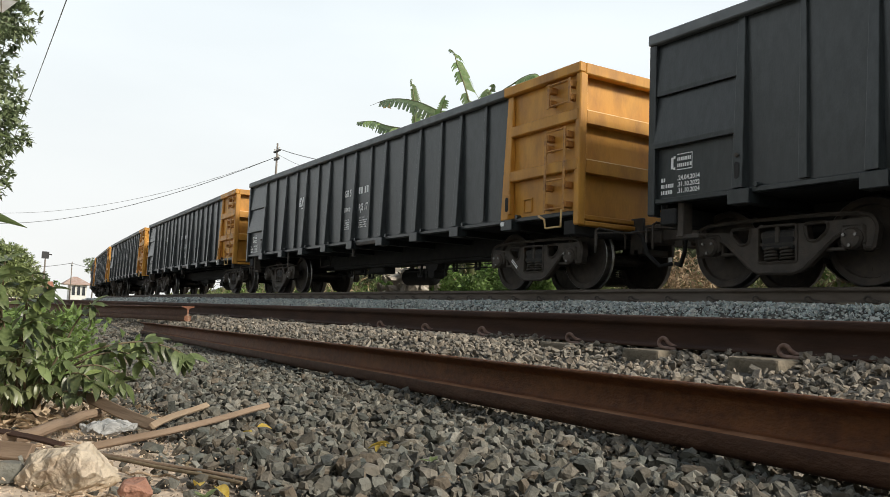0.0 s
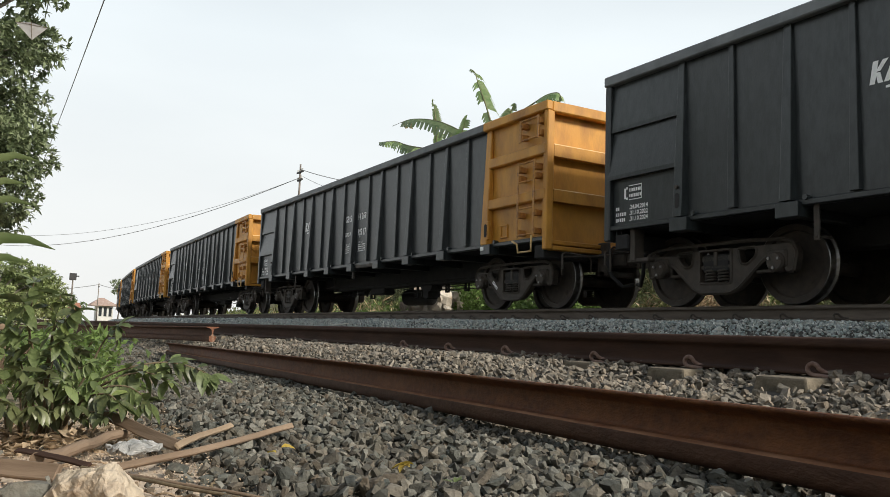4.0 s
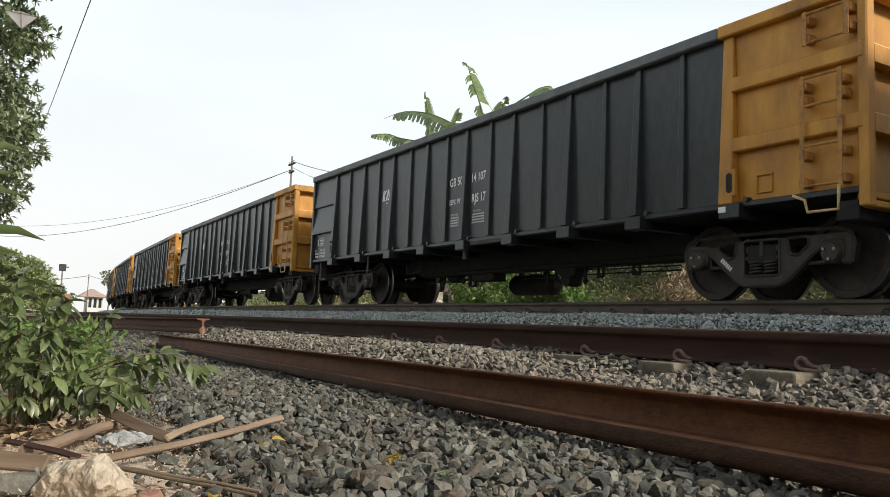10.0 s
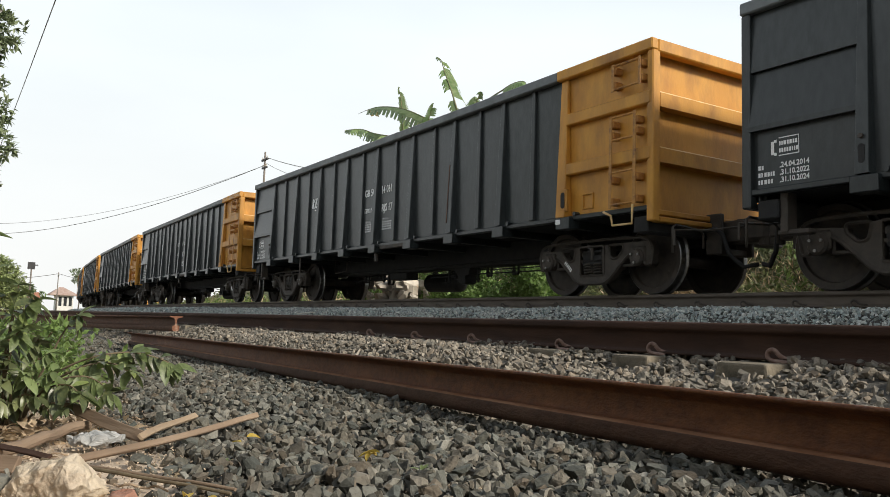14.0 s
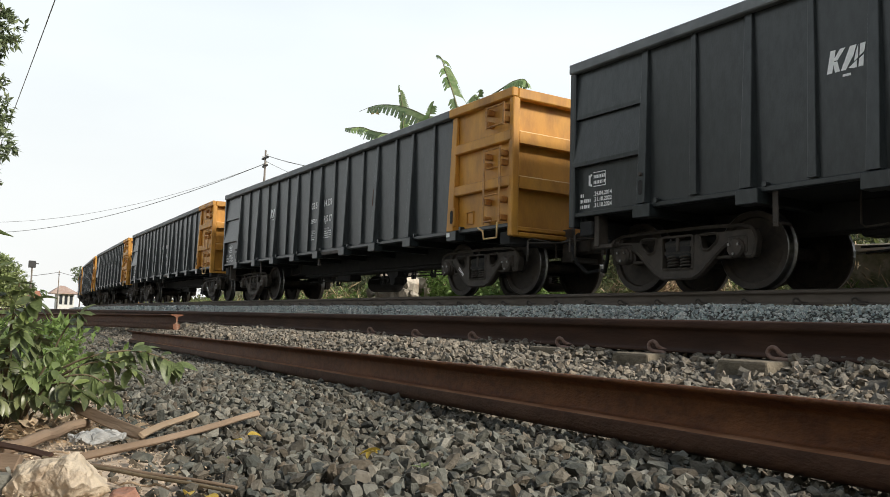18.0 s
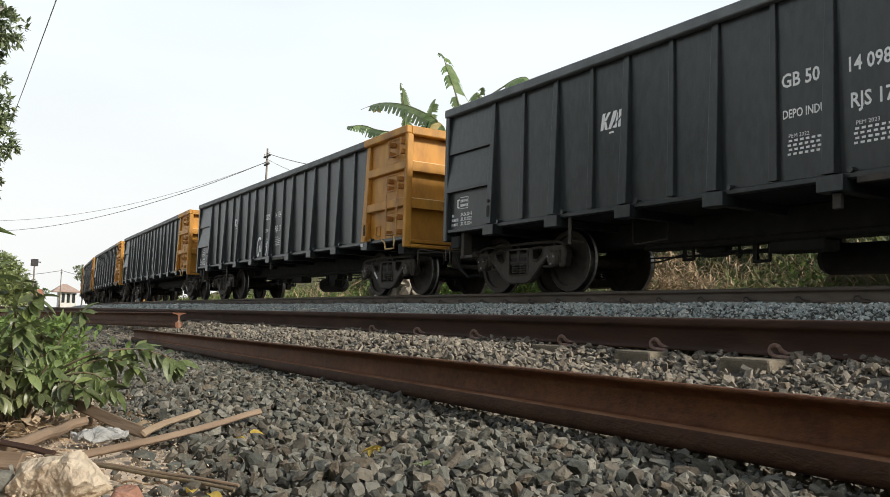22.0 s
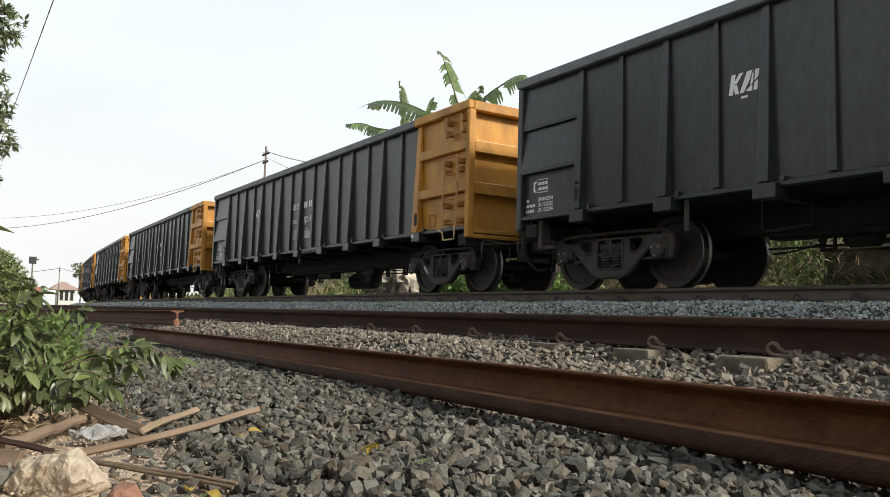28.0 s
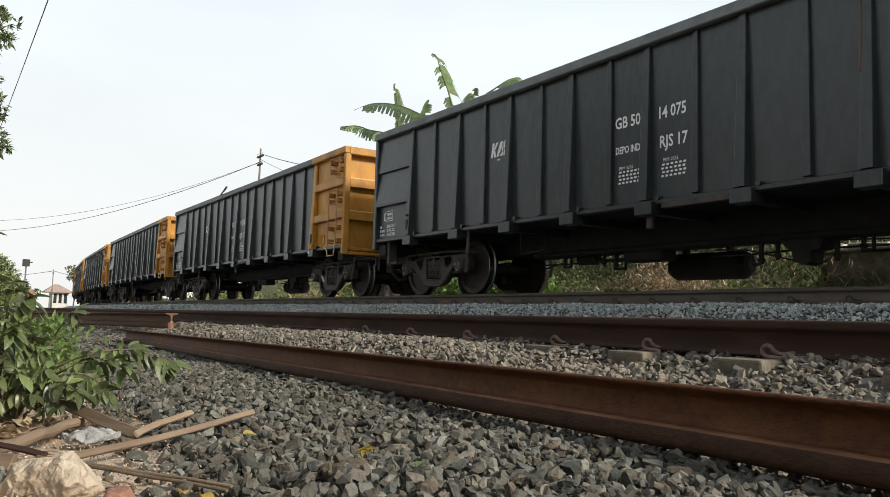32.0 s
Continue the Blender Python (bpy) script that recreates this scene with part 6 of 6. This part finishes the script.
banana_plant(-17.4, 11.7, 4.9, [
    (((-17.44, 11.5, 5.87), (-17.6, 11.4, 6.44), (-17.97, 11.4, 7.06), (-18.2, 11.4, 7.49), (-18.44, 11.4, 7.65)), 0.52, 1.1, False, True),
    (((-16.3, 11.5, 5.70), (-15.98, 11.4, 5.86), (-15.44, 11.4, 5.97), (-14.94, 11.4, 6.05), (-14.51, 11.4, 6.0), (-14.36, 11.4, 5.80)), 0.26, 1.4, False, False),
    (((-16.9, 11.6, 5.6), (-16.6, 11.5, 5.95), (-16.42, 11.5, 6.22)), 0.22, 0.4, False, False),
    (((-17.3, 11.8, 5.2), (-17.15, 11.8, 5.8), (-17.1, 11.8, 6.3)), 0.55, 0.7, False, False),
    (((-18.2, 11.9, 5.2), (-18.8, 12.2, 5.5), (-19.5, 12.4, 5.3)), 0.3, 1.1, False, False)], 320)


# weeds, dry grass and hedge on the far bank
def bank(name, label, x0, x1, y0, y1, n, height, leaf, width, mat, seed, category="vegetation", lean=0.6, patch=None):
    rng = np.random.default_rng(seed)
    x, y = rng.uniform(x0, x1, n), rng.uniform(y0, y1, n)
    if patch is not None:
        k = patch(x, y, rng)
        x, y = x[k], y[k]
    n = len(x)
    tuft = 0.55 + 0.45 * np.sin(x * 1.9 + 2 * np.sin(y * 1.3 + seed)) * np.sin(y * 2.2 + x * 0.7)
    yy = y + bend(x)
    z = ground_z(x, yy) - 0.03 + rng.uniform(0, 1, n) ** 1.3 * height * tuft
    return tagged(new(name, leaf_cloud(name, np.stack([x, yy, z], -1), rng.normal(0, lean, (n, 3)) + np.array([0, 0, 0.5]), leaf, width, mat, seed)), label, category, kind="stuff")


def dry_patch(x, y, rng):
    return (np.sin(x * 0.55 + 0.8) + 0.5 * np.sin(x * 1.7 + y)) > rng.uniform(-0.6, 0.6, len(x))


def green_patch(x, y, rng):
    return (np.sin(x * 0.55 + 0.8) + 0.5 * np.sin(x * 1.7 + y)) < rng.uniform(-0.2, 1.0, len(x))


bank("bank_weeds", "green creeping weeds on the bank behind the track", -40, 3, 11.6, 15.5, 30000, 0.75, 0.11, 0.055, WEED, 51, patch=green_patch)
bank("low_weeds", "low weeds at the foot of the bank", -40, 3, 9.8, 12.2, 9000, 0.35, 0.09, 0.035, WEED, 55)
bank("bank_dry_grass", "straw-coloured dry grass on the bank behind the track", -40, 3, 11.5, 15.0, 9000, 0.75, 0.34, 0.018, DRY, 52, patch=dry_patch)
bank("creeper", "bright green creeper heaped on the bank", -16.6, -12.5, 10.4, 11.6, 15000, 1.75, 0.12, 0.085, CREEPER, 57)
bank("tall_weeds", "tall green weeds in front of the banana stems", -21.6, -16.4, 10.6, 11.3, 9000, 2.2, 0.14, 0.07, CREEPER, 58)
bank("dead_leaves", "heap of dead brown leaves on the bank", -11.0, -8.8, 10.5, 11.5, 5000, 1.55, 0.17, 0.032, DEAD, 59, lean=1.0)
bank("heap_weeds", "green weeds growing through the dead leaves", -11.0, -8.8, 10.3, 11.2, 3500, 1.45, 0.11, 0.055, WEED, 68)
bank("hollow_weeds", "dark weeds in a hollow of the bank", -12.6, -10.6, 10.9, 11.8, 3000, 1.1, 0.12, 0.06, DARKHEDGE, 60)
bank("thicket", "tangled dull green thicket beside the track", -9.2, 3, 10.6, 12.0, 17000, 1.85, 0.13, 0.075, WEED, 61)
bank("thicket_straw", "dead stalks and withered leaves in the thicket", -9.2, 3, 10.4, 11.9, 6500, 1.75, 0.19, 0.022, DEAD, 62, lean=0.9)
bank("far_thicket", "green weeds and dead leaves behind the track", -40, -21, 10.8, 12.0, 14000, 1.3, 0.14, 0.07, MIDGREEN, 63)
bank("far_thicket_straw", "dead stalks in the weeds behind the track", -40, -21, 10.7, 12.0, 2200, 1.2, 0.40, 0.04, DRY, 64, lean=0.9)
bank("far_bank_weeds", "green weeds along the far track bank", -120, -40, 10.8, 14, 7000, 1.0, 0.30, 0.14, WEED, 53)
bank("bank_hedge", "dense dark hedge above the bank", -34, 4, 15.0, 17.5, 50000, 1.9, 0.14, 0.07, DARKHEDGE, 54, "hedge")


# ---------------------------------------------------------------- poles, wires, hut, signal
WOODPOLE = material("weathered_pole", (0.16, 0.14, 0.12), (0.24, 0.21, 0.18), rough=0.9, scale=20, stretch=(1, 1, 0.2))
WIRE = material("black_cable", (0.20, 0.20, 0.20), (0.26, 0.26, 0.26), rough=0.6)
PLASTER = material("white_plaster", (0.72, 0.72, 0.69), (0.62, 0.61, 0.57), rough=0.85, scale=2, stain=(0.42, 0.38, 0.32), stain_scale=0.8, stain_at=(0.55, 0.8))
ROOF = material("pale_brown_roof", (0.33, 0.225, 0.185), (0.42, 0.32, 0.275), rough=0.85, scale=6, stain=(0.42, 0.36, 0.32), stain_scale=2)
BRICKROOF = material("red_tile_roof", (0.30, 0.12, 0.07), (0.40, 0.19, 0.12), rough=0.85, scale=6)
GLASSY = material("dark_window", (0.03, 0.035, 0.04), (0.05, 0.055, 0.06), rough=0.15)
BLACK = material("black_sheet_metal", (0.022, 0.022, 0.024), (0.035, 0.035, 0.036), rough=0.6)


def sagging(a, b, sag, reach=1.0, n=22):
    a, b = Vector(a), Vector(b)
    return [a.lerp(b, k) - Vector((0, 0, 4 * sag * k * (1 - k))) for k in [reach * i / n for i in range(n + 1)]]


def utility_pole(x, y, h, label, arms=2):
    p = thing("utility_pole", label, "pole", at=pose(x, y, 0.0))
    bm = bmesh.new()
    tube(bm, [(0, 0, -0.2), (0, 0, h)], 0.08, sides=10, radii=[0.08, 0.045])
    part("post", bm, WOODPOLE, p, smooth=True)
    for k in range(arms):
        bm = bmesh.new()
        bevelled(bm, -0.42 + 0.1 * k, 0.42 - 0.1 * k, -0.05, 0.05, h - 0.45 - 0.42 * k, h - 0.36 - 0.42 * k, 0.01)
        part("crossarm", bm, BLACK, p)
        for sx in (-0.32, 0.32):
            bm = bmesh.new()
            lathe_y(bm, [(0.02, -0.06), (0.05, -0.04), (0.03, 0.0), (0.05, 0.04), (0.02, 0.06)], 8)
            part("insulator", bm, PLASTER, p, at=pose(sx * (1 - 0.25 * k), 0, h - 0.30 - 0.42 * k, 90))
    return p


def cable(a, b, sag, r, label, reach=1.0):
    bm = bmesh.new()
    tube(bm, sagging(a, b, sag, reach), r, sides=5)
    return thing("overhead_cable", label, "cable", bm=bm, mat=WIRE, group="overhead cables")


PX, PY, PH = -39.5, 14.2, 8.85
utility_pole(PX, PY, PH, "weathered utility pole with crossarms behind the train")
cable((PX, PY, 8.15), (-70, 3.2, 6.0), 0.9, 0.018, "black cable sagging from the utility pole", 1.5)
cable((PX, PY, 8.15), (-55, 2.4, 5.4), 0.8, 0.010, "thin black cable sagging from the utility pole", 1.5)
cable((PX, PY, PH - 0.25), (-26, 12.9, 5.6), 0.15, 0.017, "black cable leading over the train")
cable((PX, PY, PH - 0.55), (-27, 12.0, 5.2), 0.1, 0.011, "thin drop cable from the utility pole")
cable((PX, PY, PH - 0.4), (PX - 2.9, PY + 0.8, 3.0), 0.0, 0.02, "taut guy wire of the utility pole")
cable((6, 0.685, 3.65), (-46, 1.99, 6.3), 0.28, 0.0075, "black cable overhead beside the tree")
cable((6, 0.30, 4.1), (-46, 1.26, 8.2), 0.25, 0.008, "thin cable overhead beside the tree")
utility_pole(-99.5, 12.4, 4.75, "distant wooden pole beside the hut", 1)
cable((-99.5, 12.4, 4.6), (-110, 4.0, 3.9), 0.3, 0.03, "distant cable over the hut")
cable((-99.5, 12.4, 4.6), (-128, 24.0, 5.2), 0.4, 0.03, "distant cable over the hut")

# unseen wall added behind the camera to block low sky light and darken reflections
WALLGREY = material("unseen_wall_grey", (0.25, 0.24, 0.21), (0.34, 0.325, 0.285), rough=0.95, scale=4, bump=0.3, stain=(0.15, 0.15, 0.12), stain_scale=1.2)
bm = bmesh.new()
bevelled(bm, -9.5, 24.0, -3.25, -3.1, -0.3, 4.1, 0.02)
tagged(new("wall_unseen", mesh_of(bm, "wall_unseen", WALLGREY)), "plain grey unseen wall added to block low sky light", "wall", kind="structure")

# guard hut
hut = thing("guard_hut", "small white guard hut with a pale hipped roof", "hut", at=pose(-132, 17.2, 0.15))
bm = bmesh.new()
box(bm, -1.3, 1.3, -0.95, 1.35, -0.4, 2.75)
part("wall", bm, PLASTER, hut)
bm = bmesh.new()
v = [bm.verts.new(c) for c in ((-1.9, -1.9, 2.6), (1.9, -1.9, 2.6), (1.9, 1.9, 2.6), (-1.9, 1.9, 2.6), (0, -0.5, 3.85), (0, 0.1, 3.85), (-1.9, -1.9, 2.75), (1.9, -1.9, 2.75), (1.9, 1.9, 2.75), (-1.9, 1.9, 2.75))]
for q in ((3, 2, 1, 0), (0, 1, 7, 6), (1, 2, 8, 7), (2, 3, 9, 8), (3, 0, 6, 9), (6, 7, 4), (7, 8, 5, 4), (8, 9, 5), (9, 6, 4, 5)):
    bm.faces.new([v[i] for i in q])
part("roof", bm, ROOF, hut)
for y in (-0.45, 0.25, 0.95):
    wn_ = bmesh.new()
    bevelled(wn_, 1.30, 1.33, y - 0.22, y + 0.22, 1.05, 2.4, 0.008)
    win = part("window", wn_, GLASSY, hut)
    for dy in (-0.24, 0.24):
        bm = bmesh.new()
        bevelled(bm, 1.30, 1.36, y + dy - 0.03, y + dy + 0.03, 1.0, 2.45, 0.006)
        part("frame", bm, PLASTER, win)
for k, (x, y, w, h, lab) in enumerate(((-108, 9.9, 5, 2.1, "low house with a red tiled roof"), (-125, 9.0, 7, 2.4, "low house with a red tiled roof far down the line"))):
    hs = thing("house", lab, "house", at=pose(x, y, 0.1))
    bm = bmesh.new()
    box(bm, -2, 2, -w / 4, w / 4, -0.3, h - 0.5)
    part("wall", bm, PLASTER, hs)
    bm = bmesh.new()
    prism(bm, [(-2.4, h - 0.55), (2.4, h - 0.55), (0.0, h + 0.4)], -w / 4 - 0.3, w / 4 + 0.3)
    part("roof", bm, BRICKROOF, hs)
    bm = bmesh.new()
    bevelled(bm, 2.0, 2.05, -0.4, 0.4, 0.5, 1.4, 0.01)
    part("window", bm, GLASSY, hs)

# signal seen from behind
sg = thing("railway_signal", "black square railway signal box on a grey post", "signal", at=pose(-60, 5.81, 0.15))
bm = bmesh.new()
tube(bm, [(0, 0, -0.2), (0, 0, 3.0)], 0.05, sides=8)
part("post", bm, WOODPOLE, sg)
bm = bmesh.new()
bevelled(bm, -0.10, 0.10, -0.23, 0.21, 2.95, 3.42, 0.02)
part("signal_head", bm, BLACK, sg)
bm = bmesh.new()
bevelled(bm, -0.04, 0.04, 0.21, 0.38, 3.2, 3.27, 0.01)
part("bracket", bm, BLACK, sg)

# ---------------------------------------------------------------- sand edge: boards, rock, litter
PALEWOOD = material("pale_board", (0.28, 0.205, 0.135), (0.40, 0.31, 0.215), rough=0.9, scale=14, bump=0.3, bump_scale=50, stretch=(0.12, 1, 1))
BROKEN = material("broken_buff_masonry", (0.46, 0.385, 0.285), (0.61, 0.53, 0.42), rough=0.95, scale=9, bump=0.9, bump_scale=26, stain=(0.25, 0.16, 0.095), stain_scale=4, stain_at=(0.5, 0.7))
BRICKRED = material("worn_brick", (0.30, 0.15, 0.10), (0.40, 0.22, 0.16), rough=0.95, scale=20, bump=0.5)
FILM = material("crumpled_clear_plastic", (0.38, 0.39, 0.39), (0.27, 0.275, 0.27), rough=0.42, scale=8, bump=0.6, bump_scale=14)
YLEAF = leaf_material("fallen_yellow_leaf", (0.62, 0.42, 0.05), (0.72, 0.56, 0.14), rough=0.6)
BLEACHED = material("bleached_stick", (0.62, 0.58, 0.50), (0.72, 0.68, 0.60), rough=0.9, scale=30)


def board(name, label, a, b, width, thick, mat, roll=0.0, category="board", round_=False):
    a, b = Vector(a), Vector(b)
    d = b - a
    bm = bmesh.new()
    if round_:
        n = 9
        wave = 0.006 if width > 0.02 or width < 0.008 else 0.0012
        tube(bm, [(d.length * i / n, wave * math.sin(i * 1.3), wave * 0.7 * math.cos(i * 1.7)) for i in range(n + 1)], width / 2, sides=10, radii=[width / 2 * (1.0 - 0.02 * i) for i in range(n + 1)])
    else:
        bevelled(bm, 0, d.length, -width / 2, width / 2, -thick / 2, thick / 2, min(width, thick) * 0.16)
        bmesh.ops.subdivide_edges(bm, edges=[e for e in bm.edges if abs(e.verts[0].co.x - e.verts[1].co.x) > d.length * 0.5], cuts=8)
        for v in bm.verts:
            v.co += Vector((0, 0.004 * math.sin(v.co.x * 9), 0.003 * math.sin(v.co.x * 13 + 1))) + noise.noise_vector(v.co * 25) * 0.0016
    y = Vector((0, 0, 1)).cross(d).normalized()
    m = Matrix((d.normalized(), y, d.normalized().cross(y))).transposed().to_4x4()
    return thing(name, label, category, at=Matrix.Translation(a) @ m @ Matrix.Rotation(radians(roll), 4, 'X'), bm=bm, mat=mat)


board("board", "weathered brown board leaning out of the shrub", (-2.66, 0.30, 0.060), (-2.12, 0.487, 0.006), 0.030, 0.016, OLDWOOD, 62)
board("pole_stick", "round weathered wooden stick on the sand", (-1.99, 0.150, 0.004), (-2.42, 0.397, 0.006), 0.031, 0, OLDWOOD, category="stick", round_=True)
board("board", "long weathered board lying from sand to gravel", (-1.72, 0.17, 0.002), (-2.33, 0.855, 0.018), 0.016, 0.013, OLDWOOD, 55)
board("board", "thin pale board lying over the gravel's edge", (-2.06, 0.46, 0.012), (-2.44, 0.70, 0.016), 0.017, 0.010, PALEWOOD, 40)
board("board", "short worn brown board half behind the masonry", (-1.99, -0.02, 0.004), (-1.80, 0.175, 0.006), 0.036, 0.014, OLDWOOD, 55)
board("angle_bar", "dark rusty angle bar on the sand", (-2.06, 0.115, 0.018), (-1.84, 0.235, 0.014), 0.014, 0.006, RUSTD, 30, "bar")
board("steel_rod", "thin rusty steel rod on the ground", (-1.85, 0.225, 0.008), (-1.42, 0.480, 0.000), 0.008, 0, TWIG, category="rod", round_=True)
board("steel_rod", "thin rusty steel rod on the ground", (-1.85, 0.242, 0.006), (-1.45, 0.498, 0.000), 0.008, 0, OLDWOOD, category="rod", round_=True)
board("bleached_stick", "bleached white stick on the blue-grey ballast", (-13.95, 5.78, 0.40), (-13.45, 5.90, 0.44), 0.022, 0, BLEACHED, category="stick", round_=True)


def lump(name, label, at, size, mat, seed, category, cuts=3, rough=0.35):
    rs = random.Random(seed)
    bm = bmesh.new()
    bmesh.ops.create_icosphere(bm, subdivisions=cuts, radius=1.0)
    cuts_ = [(Vector((rs.gauss(0, 1), rs.gauss(0, 1), rs.gauss(0, 1))).normalized(), rs.uniform(0.55, 0.9)) for _ in range(14)]
    for v in bm.verts:
        for n_, d_ in cuts_:
            over = v.co.dot(n_) - d_
            if over > 0:
                v.co -= n_ * over * 0.93
        v.co = Vector((v.co.x * size[0], v.co.y * size[1], v.co.z * size[2])) * 1.25
        q = v.co + Vector((seed, 0, 0))
        v.co += noise.noise_vector(q * 16) * rough * 0.010 + noise.noise_vector(q * 48) * rough * 0.005 + noise.noise_vector(q * 130) * rough * 0.002
    return thing(name, label, category, at=at, bm=bm, mat=mat)


lump("broken_masonry", "broken buff lump of masonry lying on the sand", pose(-1.62, 0.222, -0.002, 4, -6, 35), (0.094, 0.070, 0.043), BROKEN, 3, "rock", 6, 1.1)
lump("brick_piece", "small worn piece of red brick", pose(-1.445, 0.305, 0.000, 0, 0, 20), (0.030, 0.022, 0.016), BRICKRED, 5, "brick", 4, 0.4)
lump("plastic_bag", "crumpled clear plastic bag between the boards", pose(-2.17, 0.368, 0.002, 0, 0, 80), (0.058, 0.034, 0.013), FILM, 8, "bag", 5, 2.4)
lump("stone", "dark stone at the sand's edge", pose(-1.68, 0.115, 0.0, 0, 0, 75), (0.045, 0.026, 0.022), STONE, 9, "stone", 4, 0.4)

yl = leaf_mesh("fallen_leaf", YLEAF, 1.0, 0.5, 0.55, 0.5)
for k, (x, y, z, sz, rz) in enumerate(((-1.545, 0.835, 0.024, 0.046, 200), (-1.542, 0.842, 0.030, 0.044, 250), (-1.548, 0.832, 0.026, 0.042, 300), (-1.38, 0.42, 0.004, 0.045, 10), (-1.40, 0.40, 0.004, 0.04, 170),
                                       (-1.98, 0.70, 0.012, 0.035, 80), (-1.90, 0.66, 0.012, 0.03, 210))):
    lf = new("fallen_leaf", yl)
    lf.matrix_basis = pose(x, y, z, 12 * (k % 3), -18, rz) @ Matrix.Scale(sz, 4)
    tagged(lf, "curled yellow leaf fallen on the gravel", "leaf", "fallen yellow leaves")
for k, (x, y) in enumerate(((-1.46, 0.90), (-1.335, 0.39), (-1.71, 0.56))):
    sp = thing("sprig", "small green weed sprouting between the stones", "weed", at=pose(x, y, float(ground_z(x, y)) - 0.01), group="sprigs in the gravel")
    rs_ = random.Random(500 + k)
    for q in range(6):
        part("leaf", leaf_b, None, sp, at=pose(0, 0, 0.008, 0, -rs_.uniform(10, 55), q * 60 + rs_.uniform(-20, 20)) @ Matrix.Scale(rs_.uniform(0.018, 0.03), 4))
rt = random.Random(77)
for k in range(26):
    x, y = rt.uniform(-2.9, -1.35), rt.uniform(0.1, 0.75)
    a = rt.uniform(0, math.pi)
    ln = rt.uniform(0.05, 0.16)
    z = float(ground_z(x, y)) - 0.02
    board("twig", "thin dry twig on the sand", (x, y, z), (x + ln * math.cos(a), y + ln * math.sin(a), z + rt.uniform(0.0, 0.012)), 0.005, 0, TWIG if k % 2 else PALEWOOD, category="twig", round_=True)

# paper kite caught in the tree
KITE = leaf_material("faded_kite_paper", (0.72, 0.66, 0.64), (0.80, 0.77, 0.75), rough=0.8, through_light=0.6)
kite = thing("kite", "faded pale paper kite caught in the tree", "kite", at=pose(-12.0, 0.384, 4.198) @ Matrix.Scale(0.96, 4))
kp = [(0.0, -0.197, 0.101), (0.02, 0.0, 0.132), (0.0, 0.213, 0.10), (-0.02, 0.028, -0.111)]
bm = bmesh.new()
bm.faces.new([bm.verts.new(p) for p in kp])
part("sheet", bm, KITE, kite)
for a, b in ((1, 3), (0, 2)):
    bm = bmesh.new()
    tube(bm, [Vector(kp[a]) + Vector((0.008, 0, 0)), Vector(kp[b]) + Vector((0.008, 0, 0))], 0.004, sides=5)
    part("spar", bm, TWIG, kite)

# low mossy wall of a culvert beyond the track
MOSSY = material("mossy_old_concrete", (0.24, 0.225, 0.165), (0.38, 0.345, 0.27), rough=0.95, scale=5, bump=0.5, bump_scale=30, stain=(0.085, 0.11, 0.045), stain_scale=3, stain_at=(0.45, 0.65))
culvert = thing("culvert_wall", "low mossy concrete wall with broken pale slabs on top", "wall", at=pose(-6.42, 10.25, 0.05))
bm = bmesh.new()
bevelled(bm, 0.0, 10.0, 0.0, 0.35, 0.0, 1.30, 0.03)
bmesh.ops.subdivide_edges(bm, edges=[e for e in bm.edges if e.calc_length() > 0.5], cuts=12, use_grid_fill=True)
for v in bm.verts:
    v.co += noise.noise_vector(v.co * 3) * 0.03 + noise.noise_vector(v.co * 11) * 0.012
part("wall_body", bm, MOSSY, culvert)
rs_ = random.Random(91)
x = -0.08
while x < 9.5:
    ln = rs_.uniform(0.5, 1.0)
    bm = bmesh.new()
    bevelled(bm, x, x + ln - 0.03, -0.07 + rs_.uniform(-0.03, 0.03), 0.40, 1.31, 1.40 + rs_.uniform(-0.015, 0.015), 0.015)
    for v in bm.verts:
        v.co += noise.noise_vector(v.co * 9) * 0.02
    part("slab", bm, PALESTONE, culvert)
    x += ln
bank("wall_weeds", "thin weeds and straw against the mossy wall", -6.9, 3, 9.85, 10.2, 3200, 1.35, 0.13, 0.05, MIDGREEN, 66)
bank("wall_straw", "dead stalks and straw against the mossy wall", -6.9, 3, 9.85, 10.2, 2600, 1.35, 0.20, 0.018, DEAD, 67, lean=0.9)


# ---------------------------------------------------------------- movement
def wagon_pose(j, t):
    s = run(t) - PITCH * j + HALF
    (xa, ya, _), (xb, yb, _) = line_at(s - 4.9), line_at(s + 4.9)
    return pose((xa + xb) / 2, (ya + yb) / 2, RAIL_Z, 0, 0, math.degrees(math.atan2(ya - yb, xa - xb)))


def motions():
    times = [float(t) for t in range(0, 33)]
    for j, w in wagons.items():
        walk(w, [(t, wagon_pose(j, t)) for t in times])
        bogies = [o for o in w.children if o.name.startswith("bogie")]
        near = [k for k in range(0, 961) if -16 < run(k / 30) - PITCH * j < 34]
        if not near:
            continue
        keys = sorted({0, 960, *near})
        for bg in bogies:
            for o in bg.children:
                if o.name.startswith("wheelset"):
                    x0 = o.location.x
                    walk(o, [(k / 30, Matrix.Translation((x0, 0, WHEEL_R)) @ Matrix.Rotation(-run(min(max(k, near[0]), near[-1]) / 30) / WHEEL_R, 4, 'Y')) for k in keys])


motions()
